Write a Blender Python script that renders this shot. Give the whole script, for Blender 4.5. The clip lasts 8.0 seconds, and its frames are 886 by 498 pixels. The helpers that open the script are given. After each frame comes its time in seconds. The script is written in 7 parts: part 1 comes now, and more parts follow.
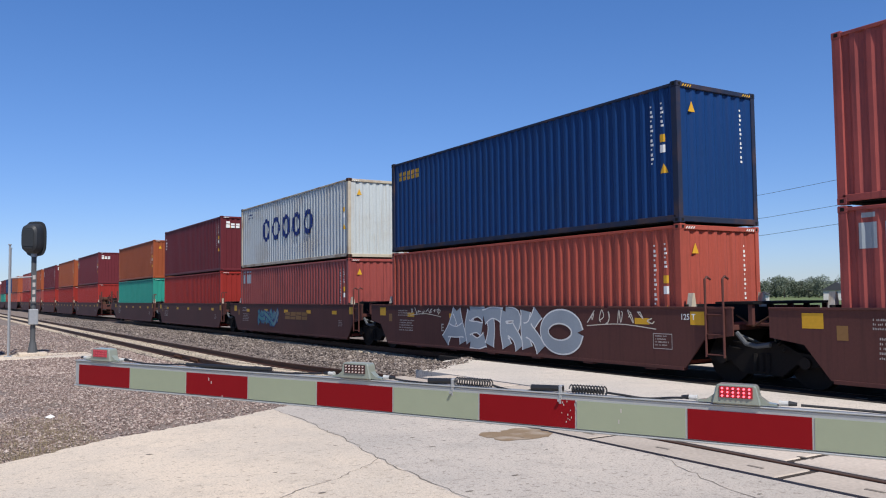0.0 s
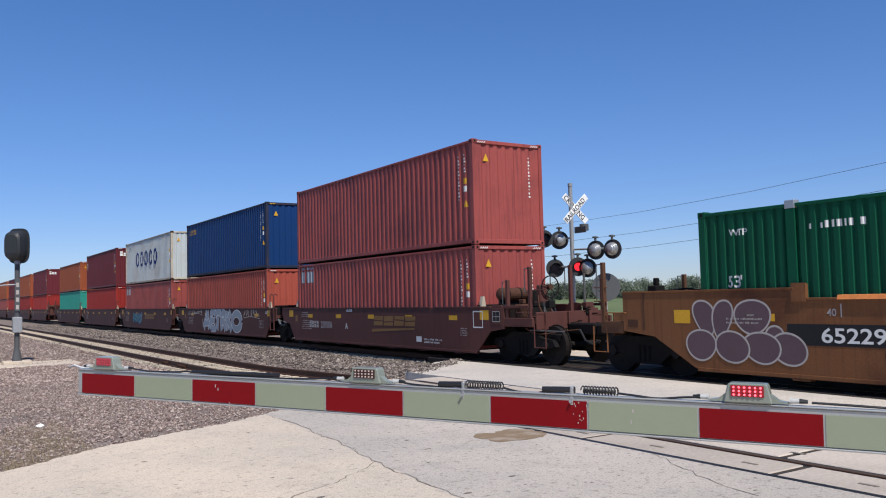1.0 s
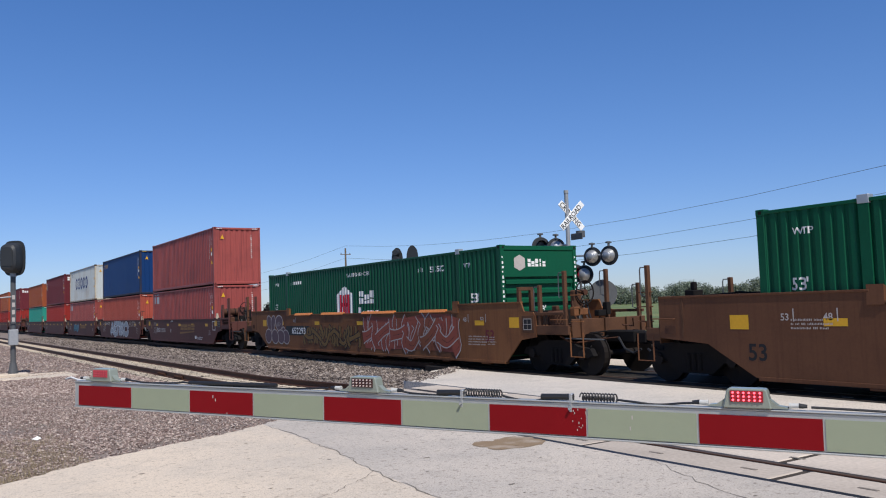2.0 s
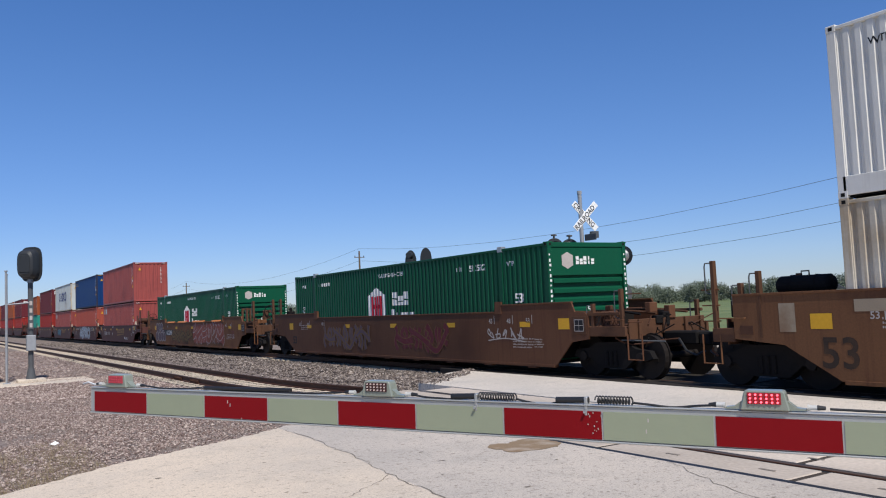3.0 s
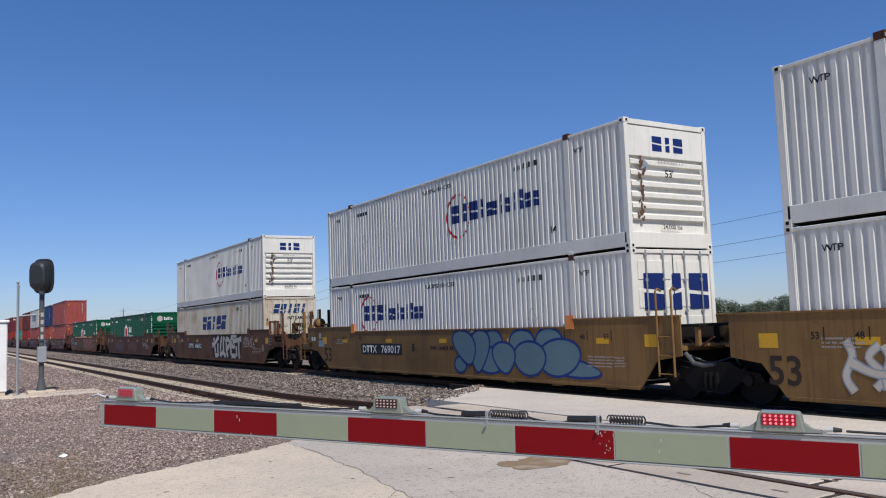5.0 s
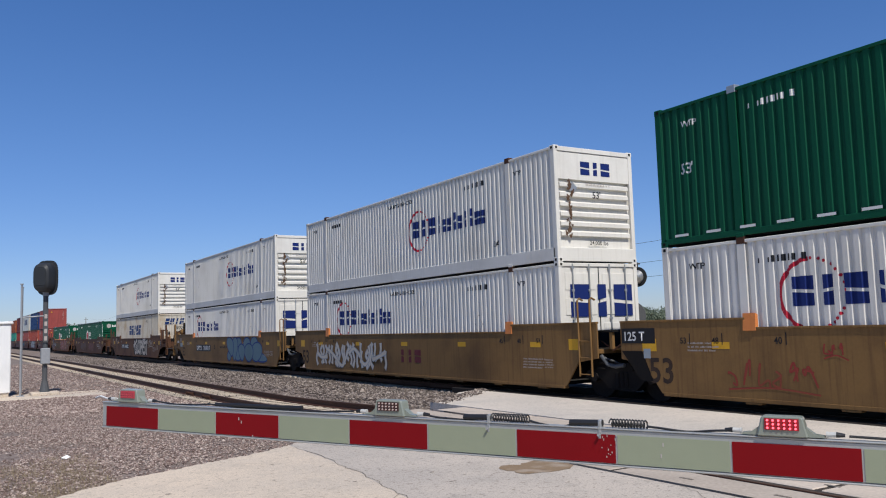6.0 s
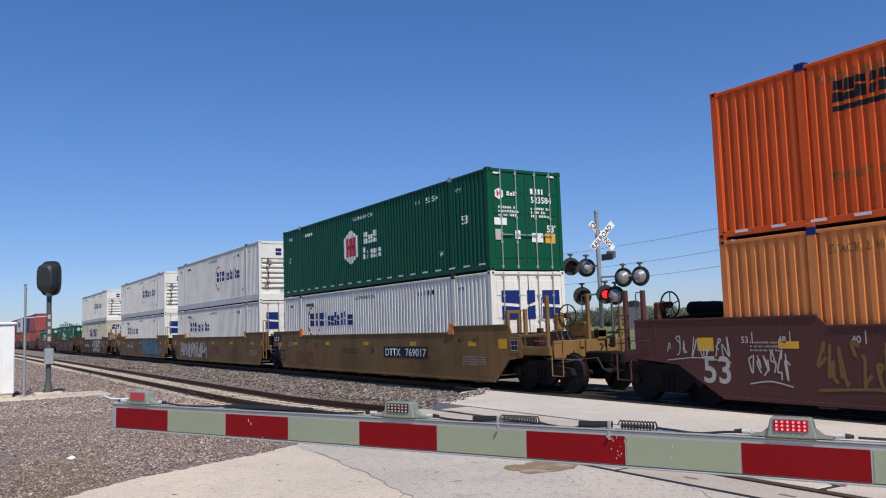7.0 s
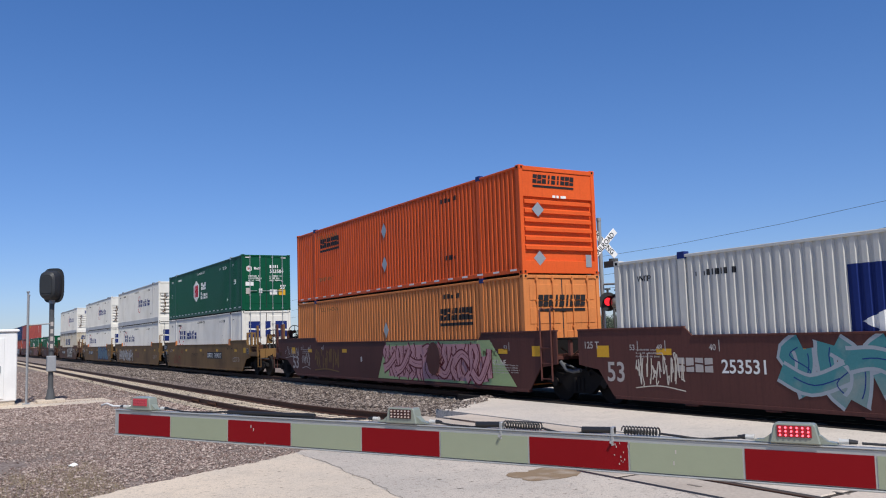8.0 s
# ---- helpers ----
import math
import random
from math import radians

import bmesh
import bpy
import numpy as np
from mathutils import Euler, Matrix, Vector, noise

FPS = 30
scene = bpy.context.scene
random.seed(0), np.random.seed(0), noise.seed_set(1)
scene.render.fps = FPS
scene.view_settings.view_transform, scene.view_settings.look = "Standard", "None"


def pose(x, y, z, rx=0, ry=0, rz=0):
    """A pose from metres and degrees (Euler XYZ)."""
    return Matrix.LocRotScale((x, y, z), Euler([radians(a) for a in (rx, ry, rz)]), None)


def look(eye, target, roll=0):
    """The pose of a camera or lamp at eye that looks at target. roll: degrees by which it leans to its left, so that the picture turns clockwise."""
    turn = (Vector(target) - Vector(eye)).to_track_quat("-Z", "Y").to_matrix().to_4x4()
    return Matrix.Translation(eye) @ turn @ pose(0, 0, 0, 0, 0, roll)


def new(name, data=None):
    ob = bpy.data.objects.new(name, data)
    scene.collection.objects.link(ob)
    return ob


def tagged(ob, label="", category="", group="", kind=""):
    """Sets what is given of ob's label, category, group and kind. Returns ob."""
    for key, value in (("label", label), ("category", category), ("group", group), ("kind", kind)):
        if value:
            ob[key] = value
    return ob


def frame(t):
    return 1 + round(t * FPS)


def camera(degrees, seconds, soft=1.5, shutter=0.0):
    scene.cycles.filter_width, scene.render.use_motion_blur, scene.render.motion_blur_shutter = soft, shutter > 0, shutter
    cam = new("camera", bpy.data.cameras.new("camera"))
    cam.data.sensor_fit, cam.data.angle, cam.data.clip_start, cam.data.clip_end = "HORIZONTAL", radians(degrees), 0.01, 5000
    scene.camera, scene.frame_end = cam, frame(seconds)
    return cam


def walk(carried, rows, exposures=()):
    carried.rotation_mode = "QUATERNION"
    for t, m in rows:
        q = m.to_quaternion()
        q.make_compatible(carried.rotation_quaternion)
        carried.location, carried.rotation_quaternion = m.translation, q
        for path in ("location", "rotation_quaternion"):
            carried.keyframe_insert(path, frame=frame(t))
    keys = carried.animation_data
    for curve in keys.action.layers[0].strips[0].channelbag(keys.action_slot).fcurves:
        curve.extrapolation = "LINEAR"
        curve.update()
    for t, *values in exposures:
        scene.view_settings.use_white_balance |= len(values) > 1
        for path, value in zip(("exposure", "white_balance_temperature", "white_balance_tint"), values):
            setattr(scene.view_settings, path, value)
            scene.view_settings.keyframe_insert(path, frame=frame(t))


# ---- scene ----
cam = camera(56.63, 8.0, soft=1.1)
walk(cam, [
    (0.0, pose(0.000, -0.000, 1.723, 93.25, 0.64, -31.75)),
    (0.5, pose(-0.043, 0.014, 1.727, 93.14, 0.85, -32.24)),
    (1.0, pose(-0.098, 0.035, 1.735, 93.33, 1.46, -32.82)),
    (1.5, pose(-0.100, 0.037, 1.733, 93.68, 1.88, -33.25)),
    (3.0, pose(-0.087, 0.048, 1.741, 94.06, 2.54, -32.03)),
    (3.5, pose(-0.094, 0.044, 1.742, 94.15, 2.61, -31.70)),
    (4.0, pose(-0.080, 0.041, 1.739, 94.48, 2.33, -31.41)),
    (4.5, pose(-0.090, 0.061, 1.747, 94.86, 2.15, -31.42)),
    (6.0, pose(-0.083, 0.061, 1.744, 95.39, 1.74, -31.16)),
    (6.5, pose(-0.107, 0.084, 1.749, 95.30, 1.70, -31.12)),
    (7.0, pose(-0.120, 0.059, 1.757, 95.34, 1.87, -31.03)),
    (7.5, pose(-0.101, 0.051, 1.750, 95.63, 1.89, -30.79)),
    (8.0, pose(-0.123, 0.058, 1.749, 95.87, 1.84, -30.87)),
], exposures=((0.0, 0.13), (0.5, 0.17), (1.0, 0.05), (1.5, 0.02), (3.5, 0.0), (4.0, -0.08), (4.5, -0.12), (6.0, -0.11), (6.5, 0.05), (7.0, -0.04), (7.5, 0.07), (8.0, -0.02)))

# ---- light: clear midday sun behind the camera, blue sky ----
SUN_DIR = Vector((-0.16, -1.0, 1.32)).normalized()
SUN_EL = math.asin(SUN_DIR.z)
world = bpy.data.worlds.new("sky")
scene.world = world
world.use_nodes = True
_nt = world.node_tree
_sky = _nt.nodes.new("ShaderNodeTexSky")
_sky.sky_type, _sky.sun_disc = "NISHITA", False
_sky.sun_elevation = SUN_EL
_sky.sun_rotation = math.atan2(SUN_DIR.x, SUN_DIR.y)
_sky.altitude, _sky.air_density, _sky.dust_density, _sky.ozone_density = 200, 1.0, 0.15, 4.0
_deep = _nt.nodes.new("ShaderNodeHueSaturation")
_deep.inputs["Saturation"].default_value = 1.33
_tint = _nt.nodes.new("ShaderNodeMixRGB")
_tint.blend_type = "MULTIPLY"
_tint.inputs["Fac"].default_value = 1.0
_tint.inputs["Color2"].default_value = (0.935, 0.91, 1.16, 1)
_soft = _nt.nodes.new("ShaderNodeGamma")
_soft.inputs["Gamma"].default_value = 0.82
_nt.links.new(_sky.outputs[0], _soft.inputs["Color"])
_nt.links.new(_soft.outputs[0], _deep.inputs["Color"])
_nt.links.new(_deep.outputs[0], _tint.inputs["Color1"])
# a clear dry day: the sky stays blue down to the horizon all round
_dir = _nt.nodes.new("ShaderNodeTexCoord")
_sep = _nt.nodes.new("ShaderNodeSeparateXYZ")
_low = _nt.nodes.new("ShaderNodeMapRange")
_low.interpolation_type = "SMOOTHSTEP"
_low.inputs["From Min"].default_value, _low.inputs["From Max"].default_value = 0.30, -0.02
_clear = _nt.nodes.new("ShaderNodeMixRGB")
_clear.blend_type = "MULTIPLY"
_clear.inputs["Color2"].default_value = (0.76, 0.90, 1.02, 1)
_nt.links.new(_dir.outputs["Generated"], _sep.inputs[0])
_nt.links.new(_sep.outputs[2], _low.inputs["Value"])
_nt.links.new(_low.outputs[0], _clear.inputs["Fac"])
_nt.links.new(_tint.outputs[0], _clear.inputs["Color1"])
_nt.links.new(_clear.outputs[0], _nt.nodes["Background"].inputs[0])
_nt.nodes["Background"].inputs[1].default_value = 0.135
_sun = bpy.data.lights.new("sun", "SUN")
_sun.energy, _sun.angle, _sun.color = 4.8, radians(0.53), (1.0, 0.95, 0.87)
_sun_ob = new("sun", _sun)
_sun_ob.matrix_world = look(SUN_DIR * 60, (0, 0, 0))


# ---- materials ----
def mat(name, color, rough=0.6, metal=0.0, wear=None, wear_amount=0.35, grain=0.12, scale=6.0,
        streak=0.0, bump=0.15, bump_scale=60.0, coat=0.0, rand=0.0, spec=0.14):
    """Weathered surface: base colour, large stains, fine grain, downward streaks and relief."""
    m = bpy.data.materials.new(name)
    m.use_nodes = True
    nt = m.node_tree
    N, L = nt.nodes, nt.links
    b = N["Principled BSDF"]
    b.inputs["Roughness"].default_value, b.inputs["Metallic"].default_value = rough, metal
    b.inputs["Specular IOR Level"].default_value = spec
    if coat:
        b.inputs["Coat Weight"].default_value = coat
    tc = N.new("ShaderNodeTexCoord")
    big = N.new("ShaderNodeTexNoise")
    big.inputs["Scale"].default_value, big.inputs["Detail"].default_value = scale * 0.12, 6
    fine = N.new("ShaderNodeTexNoise")
    fine.inputs["Scale"].default_value, fine.inputs["Detail"].default_value = scale * 3, 5
    L.new(tc.outputs["Object"], big.inputs["Vector"])
    L.new(tc.outputs["Object"], fine.inputs["Vector"])
    ramp = N.new("ShaderNodeMapRange")
    ramp.inputs["From Min"].default_value, ramp.inputs["From Max"].default_value = 0.48, 0.72
    ramp.inputs["To Max"].default_value = wear_amount
    L.new(big.outputs["Fac"], ramp.inputs["Value"])
    mix = N.new("ShaderNodeMixRGB")
    mix.inputs["Color1"].default_value = (*color, 1)
    mix.inputs["Color2"].default_value = (*(wear or tuple(c * 0.6 for c in color)), 1)
    L.new(ramp.outputs[0], mix.inputs["Fac"])
    last = mix.outputs[0]
    if streak:
        mp = N.new("ShaderNodeMapping")
        mp.inputs["Scale"].default_value = (9, 9, 0.35)
        L.new(tc.outputs["Object"], mp.inputs["Vector"])
        sn = N.new("ShaderNodeTexNoise")
        sn.inputs["Scale"].default_value, sn.inputs["Detail"].default_value = 1.6, 4
        L.new(mp.outputs[0], sn.inputs["Vector"])
        sr = N.new("ShaderNodeMapRange")
        sr.inputs["From Min"].default_value, sr.inputs["From Max"].default_value = 0.52, 0.75
        sr.inputs["To Max"].default_value = streak
        L.new(sn.outputs["Fac"], sr.inputs["Value"])
        m2 = N.new("ShaderNodeMixRGB")
        m2.inputs["Color2"].default_value = (*(wear or tuple(c * 0.5 for c in color)), 1)
        L.new(sr.outputs[0], m2.inputs["Fac"])
        L.new(last, m2.inputs["Color1"])
        last = m2.outputs[0]
    hsv = N.new("ShaderNodeHueSaturation")
    vr = N.new("ShaderNodeMapRange")
    vr.inputs["To Min"].default_value, vr.inputs["To Max"].default_value = 1 - grain, 1 + grain
    L.new(fine.outputs["Fac"], vr.inputs["Value"])
    if rand:
        oi = N.new("ShaderNodeObjectInfo")
        rr = N.new("ShaderNodeMapRange")
        rr.inputs["To Min"].default_value, rr.inputs["To Max"].default_value = 1 - rand, 1 + rand
        L.new(oi.outputs["Random"], rr.inputs["Value"])
        mu = N.new("ShaderNodeMath")
        mu.operation = "MULTIPLY"
        L.new(vr.outputs[0], mu.inputs[0])
        L.new(rr.outputs[0], mu.inputs[1])
        L.new(mu.outputs[0], hsv.inputs["Value"])
    else:
        L.new(vr.outputs[0], hsv.inputs["Value"])
    L.new(last, hsv.inputs["Color"])
    L.new(hsv.outputs[0], b.inputs["Base Color"])
    if bump:
        bn = N.new("ShaderNodeTexNoise")
        bn.inputs["Scale"].default_value, bn.inputs["Detail"].default_value = bump_scale, 4
        L.new(tc.outputs["Object"], bn.inputs["Vector"])
        bp = N.new("ShaderNodeBump")
        bp.inputs["Strength"].default_value, bp.inputs["Distance"].default_value = bump, 0.01
        L.new(bn.outputs["Fac"], bp.inputs["Height"])
        L.new(bp.outputs[0], b.inputs["Normal"])
    return m


def glow(name, color, strength):
    m = bpy.data.materials.new(name)
    m.use_nodes = True
    b = m.node_tree.nodes["Principled BSDF"]
    b.inputs["Base Color"].default_value = (*color, 1)
    b.inputs["Emission Color"].default_value = (*color, 1)
    b.inputs["Emission Strength"].default_value = strength
    return m


def stones_mat(name, c1, c2, c3):
    """Crushed stone, each stone with its own shade."""
    m = bpy.data.materials.new(name)
    m.use_nodes = True
    N, L = m.node_tree.nodes, m.node_tree.links
    b = N["Principled BSDF"]
    b.inputs["Roughness"].default_value = 0.9
    g = N.new("ShaderNodeNewGeometry")
    r = N.new("ShaderNodeValToRGB")
    r.color_ramp.elements[0].color = (*c1, 1)
    r.color_ramp.elements[1].color = (*c3, 1)
    e = r.color_ramp.elements.new(0.5)
    e.color = (*c2, 1)
    L.new(g.outputs["Random Per Island"], r.inputs[0])
    L.new(r.outputs[0], b.inputs["Base Color"])
    return m


def concrete_mat(name, c1, c2, speck):
    """Weathered concrete: broad tan and grey patches, aggregate, dark specks and stains."""
    m = bpy.data.materials.new(name)
    m.use_nodes = True
    N, L = m.node_tree.nodes, m.node_tree.links
    b = N["Principled BSDF"]
    b.inputs["Roughness"].default_value = 0.88
    tc = N.new("ShaderNodeTexCoord")

    def nz(scale, detail=6, rough=0.6):
        n = N.new("ShaderNodeTexNoise")
        n.inputs["Scale"].default_value, n.inputs["Detail"].default_value, n.inputs["Roughness"].default_value = scale, detail, rough
        L.new(tc.outputs["Object"], n.inputs["Vector"])
        return n.outputs["Fac"]

    def rng(src, lo, hi, top=1.0):
        r = N.new("ShaderNodeMapRange")
        r.inputs["From Min"].default_value, r.inputs["From Max"].default_value, r.inputs["To Max"].default_value = lo, hi, top
        L.new(src, r.inputs["Value"])
        return r.outputs[0]

    def mixc(a, c, fac):
        x = N.new("ShaderNodeMixRGB")
        if isinstance(a, tuple):
            x.inputs["Color1"].default_value = (*a, 1)
        else:
            L.new(a, x.inputs["Color1"])
        x.inputs["Color2"].default_value = (*c, 1)
        L.new(fac, x.inputs["Fac"])
        return x.outputs[0]

    col = mixc(c1, c2, rng(nz(0.35), 0.42, 0.62))
    col = mixc(col, tuple(v * 0.72 for v in c2), rng(nz(1.7, 9, 0.7), 0.52, 0.72, 0.6))
    col = mixc(col, tuple(min(1, v * 1.25) for v in c1), rng(nz(26, 4), 0.52, 0.75, 0.6))
    col = mixc(col, speck, rng(nz(13, 4), 0.57, 0.68, 0.85))
    col = mixc(col, tuple(min(1, v * 1.5) for v in c1), rng(nz(70, 3), 0.60, 0.70, 0.6))
    col = mixc(col, speck, rng(nz(48, 4), 0.54, 0.66, 0.85))
    L.new(col, b.inputs["Base Color"])
    bp = N.new("ShaderNodeBump")
    bp.inputs["Strength"].default_value, bp.inputs["Distance"].default_value = 0.5, 0.012
    L.new(nz(45, 6), bp.inputs["Height"])
    L.new(bp.outputs[0], b.inputs["Normal"])
    return m


RUST = (0.072, 0.034, 0.022)
M = {}
M["maroon"] = mat("maroon_paint", (0.305, 0.069, 0.059), 0.45, wear=(0.11, 0.032, 0.034), wear_amount=0.5, streak=0.6, rand=0.08, spec=0.2)
M["tex_maroon"] = mat("dark_maroon_paint", (0.12, 0.022, 0.028), 0.5, streak=0.25, rand=0.1)
M["brick"] = mat("brick_red_paint", (0.35, 0.075, 0.052), 0.5, wear=(0.15, 0.042, 0.028), streak=0.45)
M["navy_frame"] = mat("rusty_dark_navy_steel", (0.020, 0.028, 0.055), 0.6, wear=(0.09, 0.05, 0.035), wear_amount=0.8, scale=14)
M["grey_frame"] = mat("rusty_cream_steel", (0.46, 0.41, 0.32), 0.6, wear=(0.20, 0.10, 0.05), wear_amount=0.8, scale=14)
M["rust_stain"] = mat("dark_rust_stain", (0.10, 0.058, 0.036), 0.8, wear=(0.22, 0.15, 0.10), scale=30, grain=0.3)
M["rust_wash"] = mat("thin_rust_wash", (0.33, 0.20, 0.10), 0.8, wear=(0.20, 0.10, 0.05), wear_amount=0.8, scale=25, grain=0.25)
M["red"] = mat("red_paint", (0.29, 0.030, 0.024), 0.5, streak=0.2, rand=0.12)
M["orange_red"] = mat("orange_brown_paint", (0.28, 0.072, 0.03), 0.5, streak=0.2, rand=0.12)
M["navy"] = mat("navy_paint", (0.008, 0.038, 0.135), 0.42, wear=(0.012, 0.034, 0.095), streak=0.3)
M["teal"] = mat("teal_paint", (0.03, 0.26, 0.20), 0.5, streak=0.15)
M["grey_paint"] = mat("grey_white_paint", (0.46, 0.50, 0.50), 0.5, wear=(0.33, 0.25, 0.17), wear_amount=0.4, streak=0.35)
M["green"] = mat("green_paint", (0.004, 0.073, 0.036), 0.42, wear=(0.008, 0.06, 0.028), streak=0.2)
M["white"] = mat("white_paint", (0.70, 0.68, 0.625), 0.6, wear=(0.48, 0.45, 0.39), wear_amount=0.4, streak=0.3, grain=0.05)
M["silver"] = mat("silver_white_paint", (0.53, 0.52, 0.48), 0.6, wear=(0.40, 0.39, 0.36), streak=0.3, grain=0.05)
M["cream"] = mat("cream_paint", (0.52, 0.485, 0.41), 0.5, wear=(0.33, 0.22, 0.11), wear_amount=0.8, streak=0.5)
M["orange"] = mat("orange_paint", (0.66, 0.100, 0.022), 0.48, wear=(0.46, 0.070, 0.018), wear_amount=0.5, streak=0.3)
M["orange_faded"] = mat("faded_orange_paint", (0.62, 0.215, 0.066), 0.55, wear=(0.40, 0.14, 0.05), wear_amount=0.5, streak=0.45)
M["car_brown"] = mat("brown_railcar_paint", (0.095, 0.038, 0.032), 0.6, wear=(0.055, 0.026, 0.022), streak=0.45, rand=0.08)
M["car_rust"] = mat("rusty_ochre_railcar_paint", (0.180, 0.078, 0.033), 0.65, wear=(0.095, 0.038, 0.02), wear_amount=0.95, streak=0.5, scale=9, grain=0.22)
M["car_umber"] = mat("umber_railcar_paint", (0.140, 0.066, 0.032), 0.65, wear=(0.075, 0.030, 0.018), wear_amount=0.95, streak=0.4, scale=9, grain=0.22)
M["car_tan"] = mat("ochre_railcar_paint", (0.212, 0.120, 0.045), 0.62, wear=(0.10, 0.055, 0.026), wear_amount=0.7, streak=0.6)
M["car_dull"] = mat("dull_rust_railcar_paint", (0.115, 0.052, 0.028), 0.65, wear=(0.08, 0.035, 0.02), wear_amount=0.8, streak=0.6)
M["post_rust"] = mat("dark_rusty_paint", (0.095, 0.046, 0.026), 0.7, wear=(0.045, 0.024, 0.016), wear_amount=0.8, grain=0.25, scale=14)
M["under"] = mat("grimy_black_steel", (0.010, 0.009, 0.009), 0.85, wear=(0.022, 0.016, 0.012), grain=0.3)
M["rusty_steel"] = mat("rusty_steel", RUST, 0.8, wear=(0.11, 0.055, 0.03), grain=0.3)
M["wheel"] = mat("wheel_steel", (0.016, 0.013, 0.012), 0.7, metal=0.0, grain=0.2)
M["dark"] = mat("dark_recess", (0.012, 0.011, 0.010), 0.9, grain=0.2)
M["chalk"] = mat("white_lettering", (0.70, 0.70, 0.67), 0.6, grain=0.05)
M["black_ink"] = mat("black_lettering", (0.02, 0.02, 0.022), 0.5)
M["blue_ink"] = mat("blue_lettering", (0.012, 0.025, 0.13), 0.45)
M["slant_blue"] = mat("mid_blue_lettering", (0.012, 0.036, 0.125), 0.45)
M["red_ink"] = mat("red_lettering", (0.42, 0.02, 0.04), 0.5)
M["yellow"] = mat("yellow_sticker", (0.62, 0.34, 0.03), 0.5)
M["faded_ink"] = mat("faded_black_lettering", (0.040, 0.028, 0.022), 0.7, wear=(0.10, 0.055, 0.03), wear_amount=0.6, scale=20)
M["gold"] = mat("faded_gold_lettering", (0.24, 0.13, 0.05), 0.6)
M["worn_label"] = mat("worn_pale_label", (0.30, 0.24, 0.17), 0.7, wear=(0.20, 0.12, 0.07), wear_amount=0.8, scale=20)
M["faint"] = mat("faint_lettering", (0.42, 0.38, 0.35), 0.7)
M["g_grey"] = mat("grey_spray_paint", (0.30, 0.34, 0.37), 0.55, grain=0.08)
M["g_white"] = mat("white_spray_paint", (0.58, 0.52, 0.43), 0.6, wear=(0.38, 0.30, 0.21), grain=0.1)
M["g_purple"] = mat("faded_purple_spray_paint", (0.115, 0.075, 0.085), 0.6)
M["g_red"] = mat("faded_red_spray_paint", (0.27, 0.072, 0.048), 0.6, wear=(0.19, 0.075, 0.035), wear_amount=0.8)
M["g_rust"] = mat("thin_red_spray_paint", (0.26, 0.045, 0.035), 0.7, wear=(0.20, 0.09, 0.04), wear_amount=0.7)
M["g_pink"] = mat("pink_spray_paint", (0.50, 0.26, 0.265), 0.6)
M["g_green"] = mat("pale_green_spray_paint", (0.33, 0.42, 0.20), 0.6)
M["g_blue"] = mat("pale_blue_spray_paint", (0.115, 0.19, 0.225), 0.55)
M["g_deep"] = mat("deep_blue_spray_paint", (0.015, 0.04, 0.17), 0.55)
M["g_teal"] = mat("teal_spray_paint", (0.06, 0.21, 0.225), 0.6, wear=(0.25, 0.28, 0.26), wear_amount=0.9, scale=10)
M["g_black"] = mat("black_spray_paint", (0.02, 0.02, 0.022), 0.6)
M["g_ochre"] = mat("ochre_spray_paint", (0.17, 0.10, 0.035), 0.6)
M["concrete"] = concrete_mat("worn_concrete", (0.62, 0.515, 0.395), (0.51, 0.44, 0.355), (0.29, 0.235, 0.18))
M["concrete_grey"] = concrete_mat("grey_pitted_concrete", (0.50, 0.44, 0.372), (0.41, 0.368, 0.318), (0.185, 0.155, 0.13))
M["concrete_pale"] = concrete_mat("pale_grey_concrete", (0.565, 0.505, 0.435), (0.48, 0.44, 0.39), (0.29, 0.255, 0.215))
M["panel"] = mat("concrete_panel", (0.47, 0.405, 0.34), 0.8, wear=(0.33, 0.285, 0.24), wear_amount=0.8, grain=0.28, scale=7, bump=0.25, rand=0.14)
M["tie"] = mat("concrete_tie", (0.52, 0.44, 0.335), 0.85, wear=(0.28, 0.22, 0.17), grain=0.2, rand=0.12)
M["rail"] = mat("rusty_rail", (0.085, 0.040, 0.026), 0.6, metal=0.3, grain=0.2)
M["rail_top"] = mat("worn_rail_head", (0.10, 0.072, 0.055), 0.5, metal=0.3)
M["crack"] = mat("crack_filler", (0.19, 0.165, 0.14), 0.95, grain=0.3)
M["crack_dark"] = mat("dirty_joint_filler", (0.055, 0.045, 0.038), 0.95, wear=(0.12, 0.095, 0.075), grain=0.3, scale=20)
M["stain"] = mat("rust_brown_stain", (0.23, 0.165, 0.105), 0.9, wear=(0.36, 0.30, 0.24), wear_amount=0.9, scale=30, grain=0.3)
M["galv"] = mat("galvanised_steel", (0.42, 0.43, 0.43), 0.4, metal=0.6, grain=0.08, spec=0.5)
M["alu"] = mat("aluminium_arm", (0.40, 0.41, 0.40), 0.4, metal=0.4, grain=0.05, spec=0.5)
M["sheet_white"] = mat("greyish_reflective_sheeting", (0.255, 0.285, 0.195), 0.34, wear=(0.21, 0.23, 0.165), grain=0.04, bump=0.05, coat=0.15, spec=0.5)
M["sheet_red"] = mat("red_reflective_sheeting", (0.185, 0.003, 0.006), 0.45, wear=(0.14, 0.002, 0.004), grain=0.05, bump=0.05)
M["rubber"] = mat("black_rubber", (0.015, 0.015, 0.016), 0.5, grain=0.1, spec=0.5)
